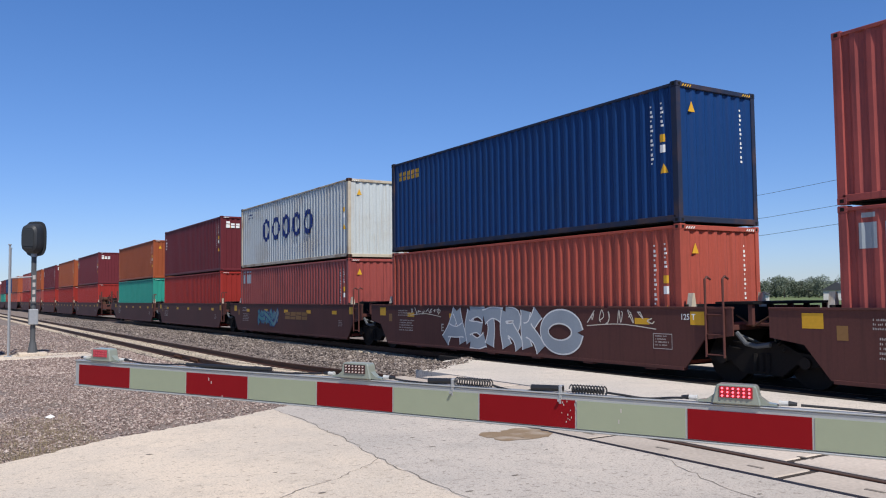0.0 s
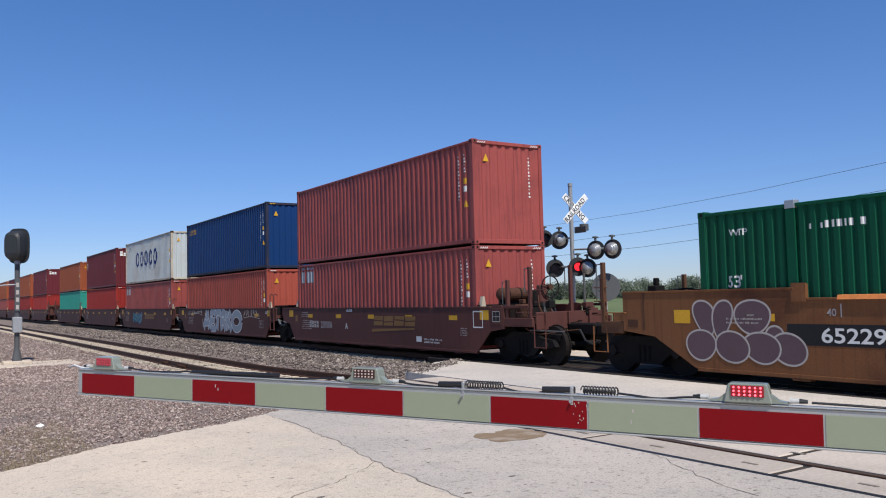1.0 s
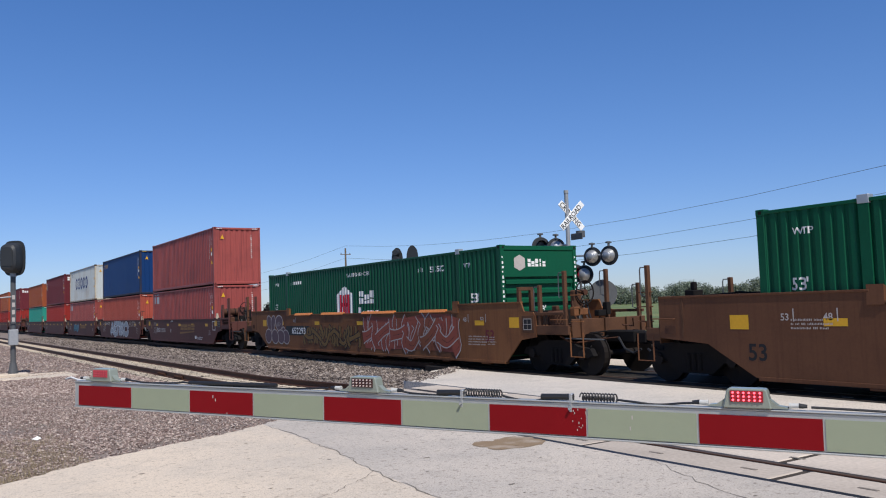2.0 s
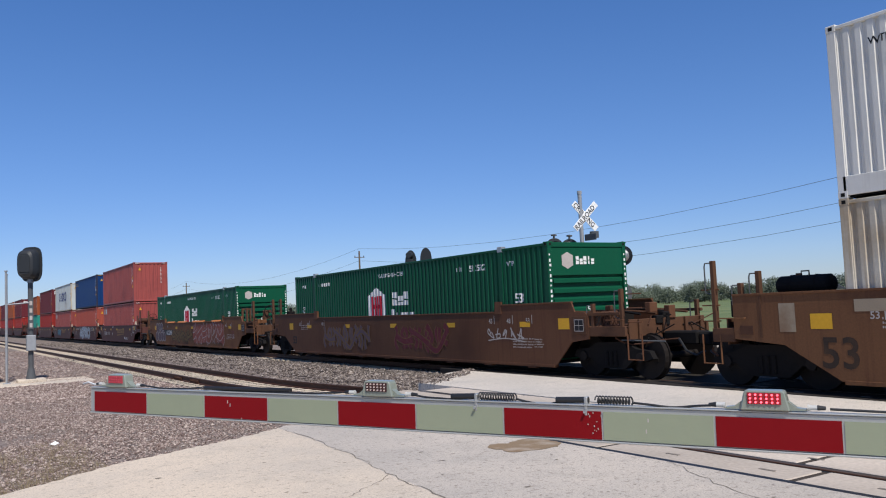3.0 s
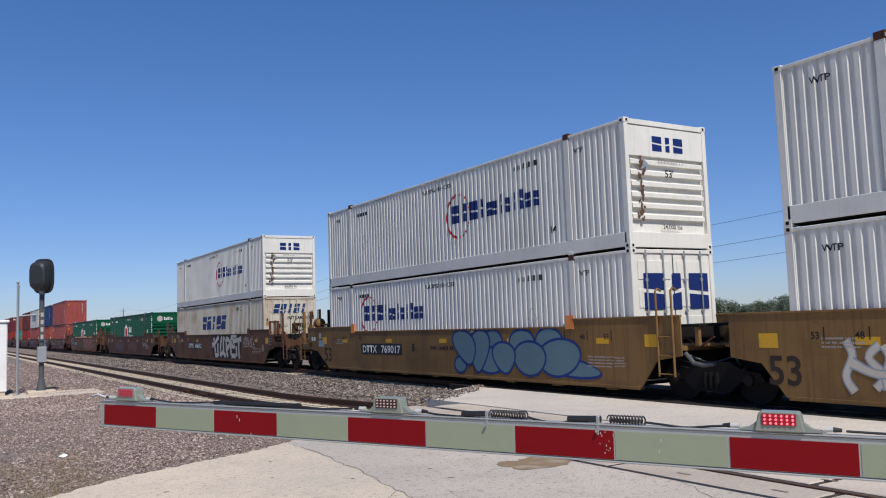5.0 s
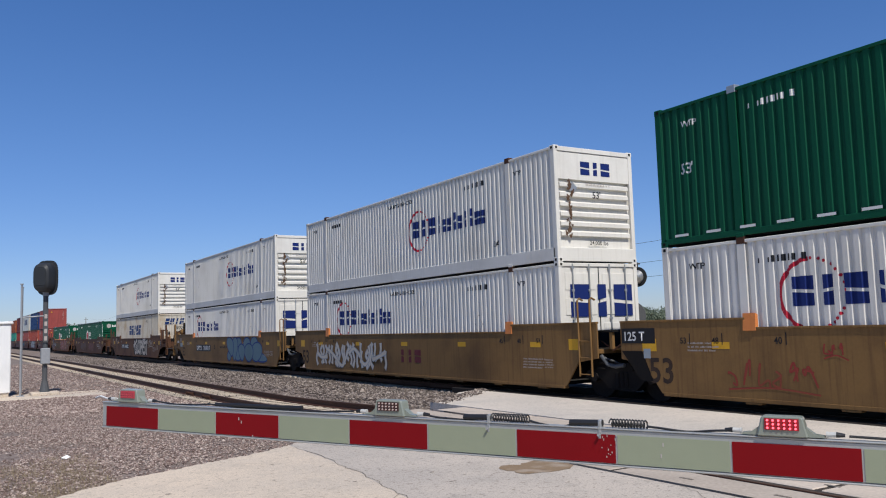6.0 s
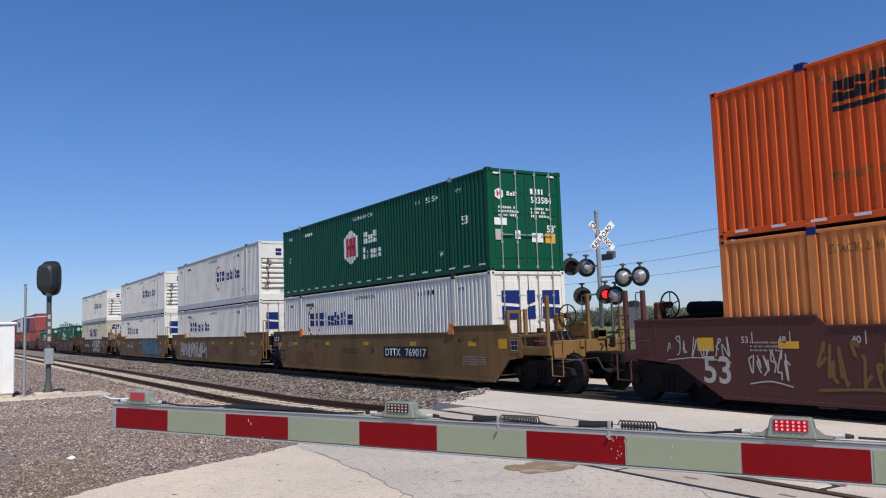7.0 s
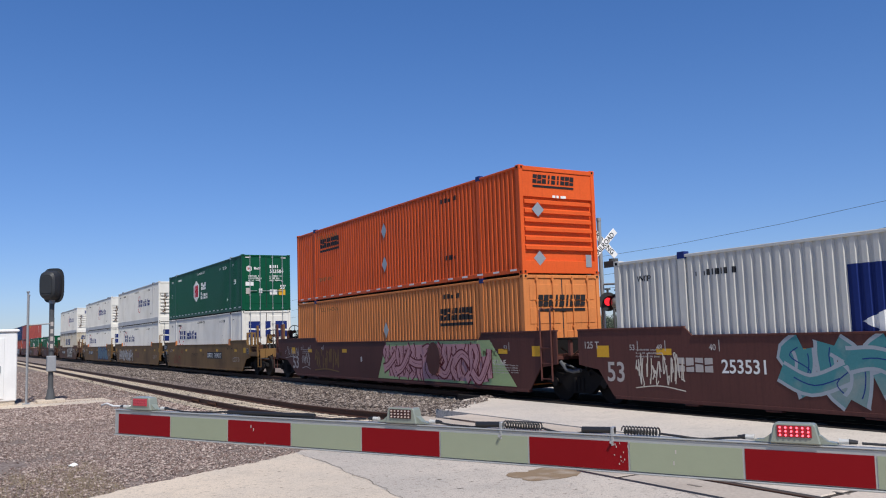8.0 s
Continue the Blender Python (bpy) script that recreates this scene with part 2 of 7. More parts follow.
M["lamp_body"] = mat("clear_grey_plastic", (0.22, 0.245, 0.205), 0.3, grain=0.05, coat=0.4, spec=0.5)
M["plug_grey"] = mat("pale_grey_plastic", (0.50, 0.50, 0.47), 0.35, spec=0.5)
M["lens_dark"] = mat("dark_lens", (0.05, 0.02, 0.02), 0.25, spec=0.5)
M["led_off"] = mat("unlit_led", (0.55, 0.42, 0.38), 0.3, spec=0.5)
M["led_on"] = glow("red_led", (1.0, 0.10, 0.14), 2.6)
M["led_face"] = glow("red_led_field", (0.22, 0.005, 0.012), 0.06)
M["led_dull"] = mat("dull_red_lens", (0.42, 0.05, 0.07), 0.3, grain=0.1, spec=0.5)
M["lamp_on"] = glow("red_signal_lens", (1.0, 0.02, 0.03), 1.6)
M["signal_black"] = mat("black_signal_paint", (0.022, 0.024, 0.026), 0.55, grain=0.15, spec=0.5)
M["signal_grey"] = mat("aluminium_painted_mast", (0.33, 0.34, 0.35), 0.5, metal=0.3)
M["mast_dark"] = mat("weathered_grey_mast", (0.095, 0.10, 0.105), 0.6, metal=0.2)
M["cabinet"] = mat("white_painted_steel", (0.78, 0.78, 0.76), 0.45, grain=0.04, streak=0.1, spec=0.5)
M["wood"] = mat("weathered_pole_wood", (0.15, 0.11, 0.08), 0.85)
M["trunk"] = mat("bark", (0.10, 0.075, 0.055), 0.9)
# green lightened and greyed: distance haze is mixed into the leaf colour
M["leaf"] = mat("leaves", (0.135, 0.16, 0.115), 0.7, grain=0.35, scale=1.0, rand=0.25)
M["roof"] = mat("dark_shingles", (0.06, 0.062, 0.07), 0.8)
M["wall"] = mat("pale_siding", (0.55, 0.53, 0.50), 0.7)
M["straw"] = mat("dry_grass", (0.27, 0.215, 0.13), 0.85, grain=0.3)
M["pvc"] = mat("white_plastic", (0.75, 0.75, 0.73), 0.4)
M["stones_red"] = stones_mat("pinkish_crushed_stone", (0.105, 0.068, 0.056), (0.235, 0.168, 0.142), (0.47, 0.39, 0.335))
# dark stone between ties; under the train the same colour stands for shade
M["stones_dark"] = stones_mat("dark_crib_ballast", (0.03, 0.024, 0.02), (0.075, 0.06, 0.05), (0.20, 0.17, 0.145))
# main track panels: grime, with the train's shade also put into the colour
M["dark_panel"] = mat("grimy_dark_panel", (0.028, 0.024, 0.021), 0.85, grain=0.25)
M["stones_grey"] = stones_mat("grey_ballast", (0.035, 0.026, 0.023), (0.11, 0.085, 0.072), (0.34, 0.29, 0.25))


# ---- mesh helpers ----
def part(name, bm, material, parent=None, label="", smooth=False):
    me = bpy.data.meshes.new(name)
    bm.normal_update()
    bm.to_mesh(me)
    bm.free()
    for mm in (material if isinstance(material, (list, tuple)) else (material,)):
        me.materials.append(mm)
    if smooth:
        for poly in me.polygons:
            poly.use_smooth = True
    ob = new(name, me)
    if parent is not None:
        ob.parent = parent
    if label:
        ob["label"] = label
    return ob


def B():
    return bmesh.new()


def box(bm, x0, x1, y0, y1, z0, z1, bevel=0.0, mi=0):
    vs = [bm.verts.new(c) for c in ((x0, y0, z0), (x1, y0, z0), (x1, y1, z0), (x0, y1, z0),
                                    (x0, y0, z1), (x1, y0, z1), (x1, y1, z1), (x0, y1, z1))]
    fs = [bm.faces.new([vs[i] for i in q]) for q in ((0, 3, 2, 1), (4, 5, 6, 7), (0, 1, 5, 4), (1, 2, 6, 5), (2, 3, 7, 6), (3, 0, 4, 7))]
    for f in fs:
        f.material_index = mi
    if bevel:
        es = list({e for f in fs for e in f.edges})
        bmesh.ops.bevel(bm, geom=es, offset=bevel, segments=1, affect="EDGES")
    return bm


def rod(bm, a, b, r, n=8, r2=None):
    a, b = Vector(a), Vector(b)
    q = (b - a).to_track_quat("Z", "Y")
    r2 = r if r2 is None else r2
    rings = []
    for c, rr in ((a, r), (b, r2)):
        rings.append([bm.verts.new(c + q @ Vector((rr * math.cos(k * math.tau / n), rr * math.sin(k * math.tau / n), 0))) for k in range(n)])
    for k in range(n):
        bm.faces.new((rings[0][k], rings[0][(k + 1) % n], rings[1][(k + 1) % n], rings[1][k]))
    bm.faces.new(rings[0][::-1])
    bm.faces.new(rings[1])
    return bm


def pipe(bm, pts, r, n=6):
    pts = [Vector(p) for p in pts]
    rings = []
    for k, p in enumerate(pts):
        d = (pts[min(k + 1, len(pts) - 1)] - pts[max(k - 1, 0)]).normalized()
        q = d.to_track_quat("Z", "Y")
        if rings:
            # keep the rings from twisting: start each at the vertex nearest to the last ring's start
            raw = [p + q @ Vector((r * math.cos(i * math.tau / n), r * math.sin(i * math.tau / n), 0)) for i in range(n)]
            ref = rings[-1][0].co - pts[k - 1]
            j = max(range(n), key=lambda i: (raw[i] - p).dot(ref))
            raw = raw[j:] + raw[:j]
        else:
            raw = [p + q @ Vector((r * math.cos(i * math.tau / n), r * math.sin(i * math.tau / n), 0)) for i in range(n)]
        rings.append([bm.verts.new(c) for c in raw])
    for a, b in zip(rings[:-1], rings[1:]):
        for i in range(n):
            bm.faces.new((a[i], a[(i + 1) % n], b[(i + 1) % n], b[i]))
    bm.faces.new(rings[0][::-1])
    bm.faces.new(rings[-1])
    return bm


def prism_x(bm, poly, x0, x1):
    """A (y, z) outline pushed through from x0 to x1."""
    a = [bm.verts.new((x0, y, z)) for y, z in poly]
    b = [bm.verts.new((x1, y, z)) for y, z in poly]
    n = len(poly)
    for k in range(n):
        bm.faces.new((a[k], a[(k + 1) % n], b[(k + 1) % n], b[k]))
    bm.faces.new(a[::-1])
    bm.faces.new(b)
    bmesh.ops.recalc_face_normals(bm, faces=bm.faces[:])
    return bm


def prism_y(bm, poly, y0, y1):
    a = [bm.verts.new((x, y0, z)) for x, z in poly]
    b = [bm.verts.new((x, y1, z)) for x, z in poly]
    n = len(poly)
    for k in range(n):
        bm.faces.new((a[k], a[(k + 1) % n], b[(k + 1) % n], b[k]))
    bm.faces.new(a[::-1])
    bm.faces.new(b)
    bmesh.ops.recalc_face_normals(bm, faces=bm.faces[:])
    return bm


def prism_z(bm, poly, z0, z1):
    a = [bm.verts.new((x, y, z0)) for x, y in poly]
    b = [bm.verts.new((x, y, z1)) for x, y in poly]
    n = len(poly)
    for k in range(n):
        bm.faces.new((a[k], a[(k + 1) % n], b[(k + 1) % n], b[k]))
    bm.faces.new(a[::-1])
    bm.faces.new(b)
    bmesh.ops.recalc_face_normals(bm, faces=bm.faces[:])
    return bm


def empty(name, m, **tags):
    ob = new(name)
    ob.empty_display_size = 0.2
    ob.matrix_world = m
    return tagged(ob, **tags)


SMALL = ("code_column", "code_row", "small_print", "plate_print", "reflective_strip", "graffiti_tag", "scuff", "graffiti", "graffiti_outline", "word_mark", "ring_mark", "letters", "warning_text")


# flat figures, drawn in a plane (u to the reader's right, v up); w counts layers
class Figure:
    def __init__(self):
        self.bm, self.k = bmesh.new(), 0

    def poly(self, pts):
        self.k += 1
        f = self.bm.faces.new([self.bm.verts.new((u, v, self.k * 2.5e-4)) for u, v in pts])
        return self

    def rect(self, u0, v0, u1, v1, shear=0.0):
        return self.poly([(u0 + shear * v0, v0), (u1 + shear * v0, v0), (u1 + shear * v1, v1), (u0 + shear * v1, v1)])

    def disc(self, u, v, ru, rv=None, n=18):
        rv = ru if rv is None else rv
        return self.poly([(u + ru * math.cos(a * math.tau / n), v + rv * math.sin(a * math.tau / n)) for a in range(n)])

    def stroke(self, pts, w, cap=True):
        for (u0, v0), (u1, v1) in zip(pts[:-1], pts[1:]):
            d = math.hypot(u1 - u0, v1 - v0) or 1
            a, b = (v0 - v1) / d * w / 2, (u1 - u0) / d * w / 2
            self.poly([(u0 - a, v0 - b), (u1 - a, v1 - b), (u1 + a, v1 + b), (u0 + a, v0 + b)])
        if cap:
            for u, v in pts:
                self.disc(u, v, w / 2, n=10)
        return self

    def ribbon(self, pts, w, flare=0.0):
        """One unbroken band along the points, on a layer of its own."""
        self.k += 1
        n, rows = len(pts), []
        for k, (u, v) in enumerate(pts):
            a, b = pts[max(k - 1, 0)], pts[min(k + 1, n - 1)]
            d = math.hypot(b[0] - a[0], b[1] - a[1]) or 1
            f = w / 2 * (1 + flare * (2 * abs(k / (n - 1) - 0.5)) ** 2)
            nu, nv = (a[1] - b[1]) / d * f, (b[0] - a[0]) / d * f
            rows.append([self.bm.verts.new((u + s * nu, v + s * nv, (self.k + 0.9 * k / n) * 2.5e-4)) for s in (-1, 1)])
        for p, q in zip(rows[:-1], rows[1:]):
            d = q[0].co + q[1].co - p[0].co - p[1].co
            ok = [(q[s].co - p[s].co).dot(d) > 1e-7 for s in (0, 1)]
            if all(ok):
                self.bm.faces.new((p[0], q[0], q[1], p[1]))
            elif ok[0]:
                self.bm.faces.new((p[0], q[0], p[1]))
            elif ok[1]:
                self.bm.faces.new((p[0], q[1], p[1]))
        return self

    def arc(self, u, v, ru, rv, a0, a1, w, n=14):
        return self.stroke([(u + ru * math.cos(radians(a0 + (a1 - a0) * k / n)), v + rv * math.sin(radians(a0 + (a1 - a0) * k / n))) for k in range(n + 1)], w, cap=False)

    def text(self, body, u, v, size, stretch=1.0):
        me = TEXT[body].copy()
        self.k += 1
        me.transform(Matrix.Translation((u, v, self.k * 2.5e-4)) @ Matrix.Diagonal((size * stretch, size, 1, 1)))
        self.bm.from_mesh(me)
        bpy.data.meshes.remove(me)
        return self

    def word(self, glyphs, u, v, h, w, gap=0.25, slant=0.0):
        """A word mark as plain blocks, one a glyph, each cut in two by a slanting slit. glyphs: heights and slit heights."""
        for k, (top, slit) in enumerate(glyphs):
            a, b = u + k * w * (1 + gap), u + k * w * (1 + gap) + w
            t = h * top
            if not slit:
                a, b = a + 0.28 * w, b - 0.28 * w
            tilt = (0.03 if k % 2 else -0.03) * t
            cut, half = t * (slit or 0.5), t * 0.055
            for outline in ([(a, 0), (b, 0), (b, cut + tilt - half), (a, cut - tilt - half)], [(a, cut - tilt + half), (b, cut + tilt + half), (b, t), (a, t)]):
                self.poly([(x + slant * y, v + y) for x, y in outline])
        return self

    def bars(self, u, v, w, lines, pitch, thick, seed=1):
        """Lines of small unreadable print."""
        rnd = random.Random(seed)
        for k in range(lines):
            x = u
            end = u + w * rnd.uniform(0.75, 1)
            while x < end - thick:
                step = rnd.uniform(0.3, 0.62) * thick
                self.rect(x, v - k * pitch, min(x + step, end), v - k * pitch + thick * rnd.choice((1, 1, 0.75)))
                x += step + (0.35 if rnd.random() < 0.85 else 1.2) * thick
        return self

    def column(self, u, v, h, w, n):
        """Upright marks in a column, unreadable."""
        s = h / n
        for k in range(n):
            self.rect(u, v - k * s, u + w * (0.6 + 0.4 * ((k * 7) % 3) / 2), v - k * s - s * (0.35 + 0.25 * ((k * 5) % 3) / 2))
        return self

    def on_side(self, name, parent, material, y_left, z, xf, wrap=None, label=""):
        """Onto a side that faces -x: u runs towards -y. wrap: (depth function, cut places) of a ribbed side."""
        bm = self.bm
        if wrap:
            us = [q.co.x for q in bm.verts]
            lo, hi = y_left - max(us), y_left - min(us)
            for c in wrap[1]:
                if lo < c < hi:
                    bmesh.ops.bisect_plane(bm, geom=bm.verts[:] + bm.edges[:] + bm.faces[:], plane_co=(y_left - c, 0, 0), plane_no=(1, 0, 0))
        for q in bm.verts:
            y = y_left - q.co.x
            q.co = Vector((xf - 0.003 - q.co.z + (wrap[0](y) if wrap else 0), y, z + q.co.y))
        for f in bm.faces:
            f.normal_update()
            if f.normal.x > 0:
                f.normal_flip()
        return tagged(part(name, bm, material, parent, label), kind="stuff" if name in SMALL else "")

    def on_end(self, name, parent, material, x_left, z, yf, label=""):
        """Onto an end that faces -y: u runs towards +x."""
        for q in self.bm.verts:
            q.co = Vector((x_left + q.co.x, yf - 0.003 - q.co.z, z + q.co.y))
        for f in self.bm.faces:
            f.normal_update()
            if f.normal.y > 0:
                f.normal_flip()
        return tagged(part(name, self.bm, material, parent, label), kind="stuff" if name in SMALL else "")


def make_text(bodies):
    out = {}
    for body in bodies:
        cu = bpy.data.curves.new("letters", "FONT")
        cu.body, cu.size, cu.resolution_u, cu.offset = body, 1.0, 3, 0.016
        ob = new("letters", cu)
        bpy.context.view_layer.update()
        me = bpy.data.meshes.new_from_object(ob.evaluated_get(bpy.context.evaluated_depsgraph_get()))
        bpy.data.objects.remove(ob)
        bpy.data.curves.remove(cu)
        out[body] = me
    return out


TEXT = make_text(["53'", "53", "WTP", "WARNING HIGH CUBE", "DTTX", "646362", "652293", "769017", "253531", "239506", "949112", "24,000 lbs", "STACK 2 HIGH ONLY", "A", "B", "E", "125 T",
                  "0A", "513582", "523584", "CROSSING", "RAILROAD", "POETIC", "MISFORTUNE", "TOP LIFT ONLY", "INTERMODAL", "48", "45", "40", "20"])


# ---- ground, road and tracks ----
def smooth(t):
    t = max(0.0, min(1.0, t))
    return t * t * (3 - 2 * t)


def dip(y):
    """The land falls a little away from the hump of the crossing."""
    return -0.20 * smooth((y - 12) / 13)


def road_limit(x):
    """How far along the tracks the paved crossing reaches."""
    if x < 9.68:
        return 13.6 if x < 6.6 else 14.8
    return 16.7 + (min(x, 12.4) - 9.68) * 0.78


def ground_z(x, y):
    z = -0.05 + dip(y)
    z += (-0.21 + 0.02 * math.sin(y * 0.7) - (-0.05 + dip(y))) * smooth((x - 10.9) / 0.9) * (1 - smooth((x - 16.0) / 1.2)) * smooth((y - 15) / 4)
    z += (dip(y) - 0.225 - z) * smooth((x - 6.2) / 0.5) * (1 - smooth((x - 9.6) / 0.5))
    if 5 < x < 18 and y < road_limit(x) - 0.6:
        z = min(z, -0.2)
    z += 0.02 * noise.noise(Vector((x * 0.6, y * 0.6, 0.3)))
    return z - 0.5 * smooth((abs(x) - 20) / 40)


def ground_mat():
    m = bpy.data.materials.new("gravelly_earth_and_field")
    m.use_nodes = True
    N, L = m.node_tree.nodes, m.node_tree.links
    b = N["Principled BSDF"]
    b.inputs["Roughness"].default_value = 0.95
    tc = N.new("ShaderNodeTexCoord")

    def nz(scale, detail=6):
        n = N.new("ShaderNodeTexNoise")
        n.inputs["Scale"].default_value, n.inputs["Detail"].default_value = scale, detail
        L.new(tc.outputs["Object"], n.inputs["Vector"])
        return n

    def mixc(a, bcol, fac):
        mx = N.new("ShaderNodeMixRGB")
        for slot, c in (("Color1", a), ("Color2", bcol)):
            if isinstance(c, tuple):
                mx.inputs[slot].default_value = (*c, 1)
            else:
                L.new(c, mx.inputs[slot])
        L.new(fac, mx.inputs["Fac"])
        return mx.outputs[0]

    def rng(src, lo, hi):
        r = N.new("ShaderNodeMapRange")
        r.inputs["From Min"].default_value, r.inputs["From Max"].default_value = lo, hi
        L.new(src, r.inputs["Value"])
        return r.outputs[0]

    vor = N.new("ShaderNodeTexVoronoi")
    vor.inputs["Scale"].default_value = 22
    L.new(tc.outputs["Object"], vor.inputs["Vector"])
    gravel = mixc((0.12, 0.085, 0.072), (0.27, 0.22, 0.185), rng(vor.outputs["Color"], 0.1, 0.9))
    gravel = mixc(gravel, (0.19, 0.15, 0.115), rng(nz(0.35).outputs["Fac"], 0.45, 0.7))
    field = mixc((0.075, 0.12, 0.038), (0.15, 0.17, 0.06), rng(nz(0.08).outputs["Fac"], 0.35, 0.65))
    sep = N.new("ShaderNodeSeparateXYZ")
    L.new(tc.outputs["Object"], sep.inputs[0])
    col = mixc(gravel, field, rng(sep.outputs[0], 20, 26))
    L.new(mixc(col, field, rng(sep.outputs[0], -14, -20)), b.inputs["Base Color"])
    bp = N.new("ShaderNodeBump")
    bp.inputs["Strength"].default_value, bp.inputs["Distance"].default_value = 0.6, 0.03
    L.new(vor.outputs["Distance"], bp.inputs["Height"])
    L.new(bp.outputs[0], b.inputs["Normal"])
    return m


def axis(fine_lo, fine_hi, step, far):
    v = list(np.arange(fine_lo, fine_hi, step))
    d, a, b = step, fine_lo, fine_hi
    while b < far:
        d *= 1.5
        a, b = a - d, b + d
        v = [a] + v + [b]
    return v


def build_ground():
    xs, ys = axis(-6, 20, 0.4, 2500), axis(-4, 60, 0.5, 2500)
    verts = [(x, y, ground_z(x, y)) for y in ys for x in xs]
    n = len(xs)
    faces = [(j * n + i, j * n + i + 1, (j + 1) * n + i + 1, (j + 1) * n + i) for j in range(len(ys) - 1) for i in range(n - 1)]
    me = bpy.data.meshes.new("ground")
    me.from_pydata(verts, [], faces)
    for f in me.polygons:
        f.use_smooth = True
    me.materials.append(ground_mat())
    tagged(new("ground", me), "gravelly earth beside tracks, green field beyond", "ground", kind="structure")


build_ground()

# road edge that the gravel meets, from the near side over both tracks
EDGE = [(-14.0, 1.6), (-4.0, 7.3), (0.63, 9.95), (1.94, 10.95), (2.9, 11.45), (3.6, 11.75), (4.26, 12.15), (5.2, 12.9), (6.595, 13.9)]


def build_road():
    road = empty("road", Matrix.Identity(4), label="pale worn concrete road over two railway tracks", category="road", kind="structure")
    rnd = random.Random(4)

    def rough(pts):
        """A broken slab edge along the points."""
        out = []
        for (ax, ay), (bx, by) in zip(pts[:-1], pts[1:]):
            for i in range(14):
                f = i / 14
                out.append((ax + (bx - ax) * f, ay + (by - ay) * f + (rnd.uniform(-0.05, 0.05) if i else 0)))
        return out + [pts[-1]]

    split = [(4.5, 12.34), (4.46, 11.3), (4.42, 10.6), (4.33, 9.9), (4.35, 9.54), (4.22, 8.9), (4.16, 8.51), (4.07, 7.91), (4.0, 7.17), (3.9, 6.19), (3.8, 5.2), (3.7, -12.0)]
    part("cream_slab", prism_z(B(), rough([q for q in EDGE if q[0] < 4.5] + [split[0]]) + split[1:] + [(-14.0, -12.0)], -0.25, 0.0), M["concrete"], road, "cream worn concrete slab")
    part("grey_slab", prism_z(B(), split[::-1] + rough([split[0]] + [q for q in EDGE if q[0] > 4.5])[1:] + [(6.595, -12.0)], -0.25, 0.0), M["concrete_grey"], road, "grey pitted concrete slab")
    part("middle_slab", prism_z(B(), [(9.68, -12), (12.36, -12), (12.36, 19.0), (11.6, 18.7), (11.2, 18.2), (10.3, 17.4), (9.68, 16.9)], -0.25, 0.0), M["concrete_pale"], road)
    part("far_slab", prism_z(B(), [(15.56, -12), (25, -12), (25, 27), (22, 26), (15.56, 21)], -0.25, -0.01), M["concrete"], road)
    lines = {
        "a": [(4.5, 12.0), (4.46, 11.3), (4.42, 10.6), (4.33, 9.9), (4.35, 9.54), (4.22, 8.9), (4.16, 8.51), (4.1, 8.2), (4.07, 7.91), (4.03, 7.5), (4.0, 7.17), (3.97, 6.7), (3.9, 6.19), (3.8, 5.2)],
        "b": [(4.07, 7.91), (3.8, 7.66), (3.5, 7.42), (3.3, 7.27), (3.04, 7.16), (2.6, 6.88), (2.1, 6.5)],
        "c": [(6.6, 6.35), (6.42, 5.98), (6.2, 5.5), (5.94, 4.89), (5.9, 4.51)],
    }
    for k, pts in lines.items():
        bm = B()
        for i, ((ax, ay), (bx, by)) in enumerate(zip(pts[:-1], pts[1:])):
            for s in range(4):
                f0, f1 = s / 4, (s + 1) / 4
                w0, w1 = [0.003 + 0.009 * abs(noise.noise(Vector((i + f * 0.99, ord(k), 0.5)))) for f in (f0, f1)]
                jx = [0.07 * noise.noise(Vector((3 * (i + f), ord(k), 2.5))) for f in (f0, f1)]
                q = [(ax + (bx - ax) * f0 + jx[0], ay + (by - ay) * f0), (ax + (bx - ax) * f1 + jx[1], ay + (by - ay) * f1)]
                bm.faces.new([bm.verts.new(c) for c in ((q[0][0] - w0, q[0][1], 0.004), (q[0][0] + w0, q[0][1], 0.004), (q[1][0] + w1, q[1][1], 0.004), (q[1][0] - w1, q[1][1], 0.004))])
        part("crack", bm, M["crack"], road, "dark irregular crack in the concrete")
    bm = B()
    ring = [(6.18 + 0.42 * math.cos(a) * (1 + 0.7 * noise.noise(Vector((math.cos(a) * 2, math.sin(a) * 2, 7)))),
             8.25 + 0.36 * math.sin(a) * (1 + 0.8 * noise.noise(Vector((math.cos(a) * 2, math.sin(a) * 2, 1))))) for a in np.linspace(0, math.tau, 40)[:-1]]
    bm.faces.new([bm.verts.new((x, y, 0.004)) for x, y in ring])
    part("stain", bm, M["stain"], road, "rusty brown stain on the concrete")
    rnd = random.Random(8)
    for k in range(46):
        x, y = rnd.uniform(1.5, 6.4), rnd.uniform(4.0, 11)
        r = rnd.choice((0.008, 0.012, 0.016, 0.03))
        bm = B()
        bm.faces.new([bm.verts.new((x + r * math.cos(a) * rnd.uniform(.6, 2.2), y + r * math.sin(a) * rnd.uniform(.5, 1.1), 0.004)) for a in np.linspace(0, math.tau, 9)[:-1]])
        part("pit", bm, M["crack"], road)
    return road


ROAD = build_road()

NEAR_RAILS, MAIN_RAILS = (7.36, 8.87), (13.18, 14.69)


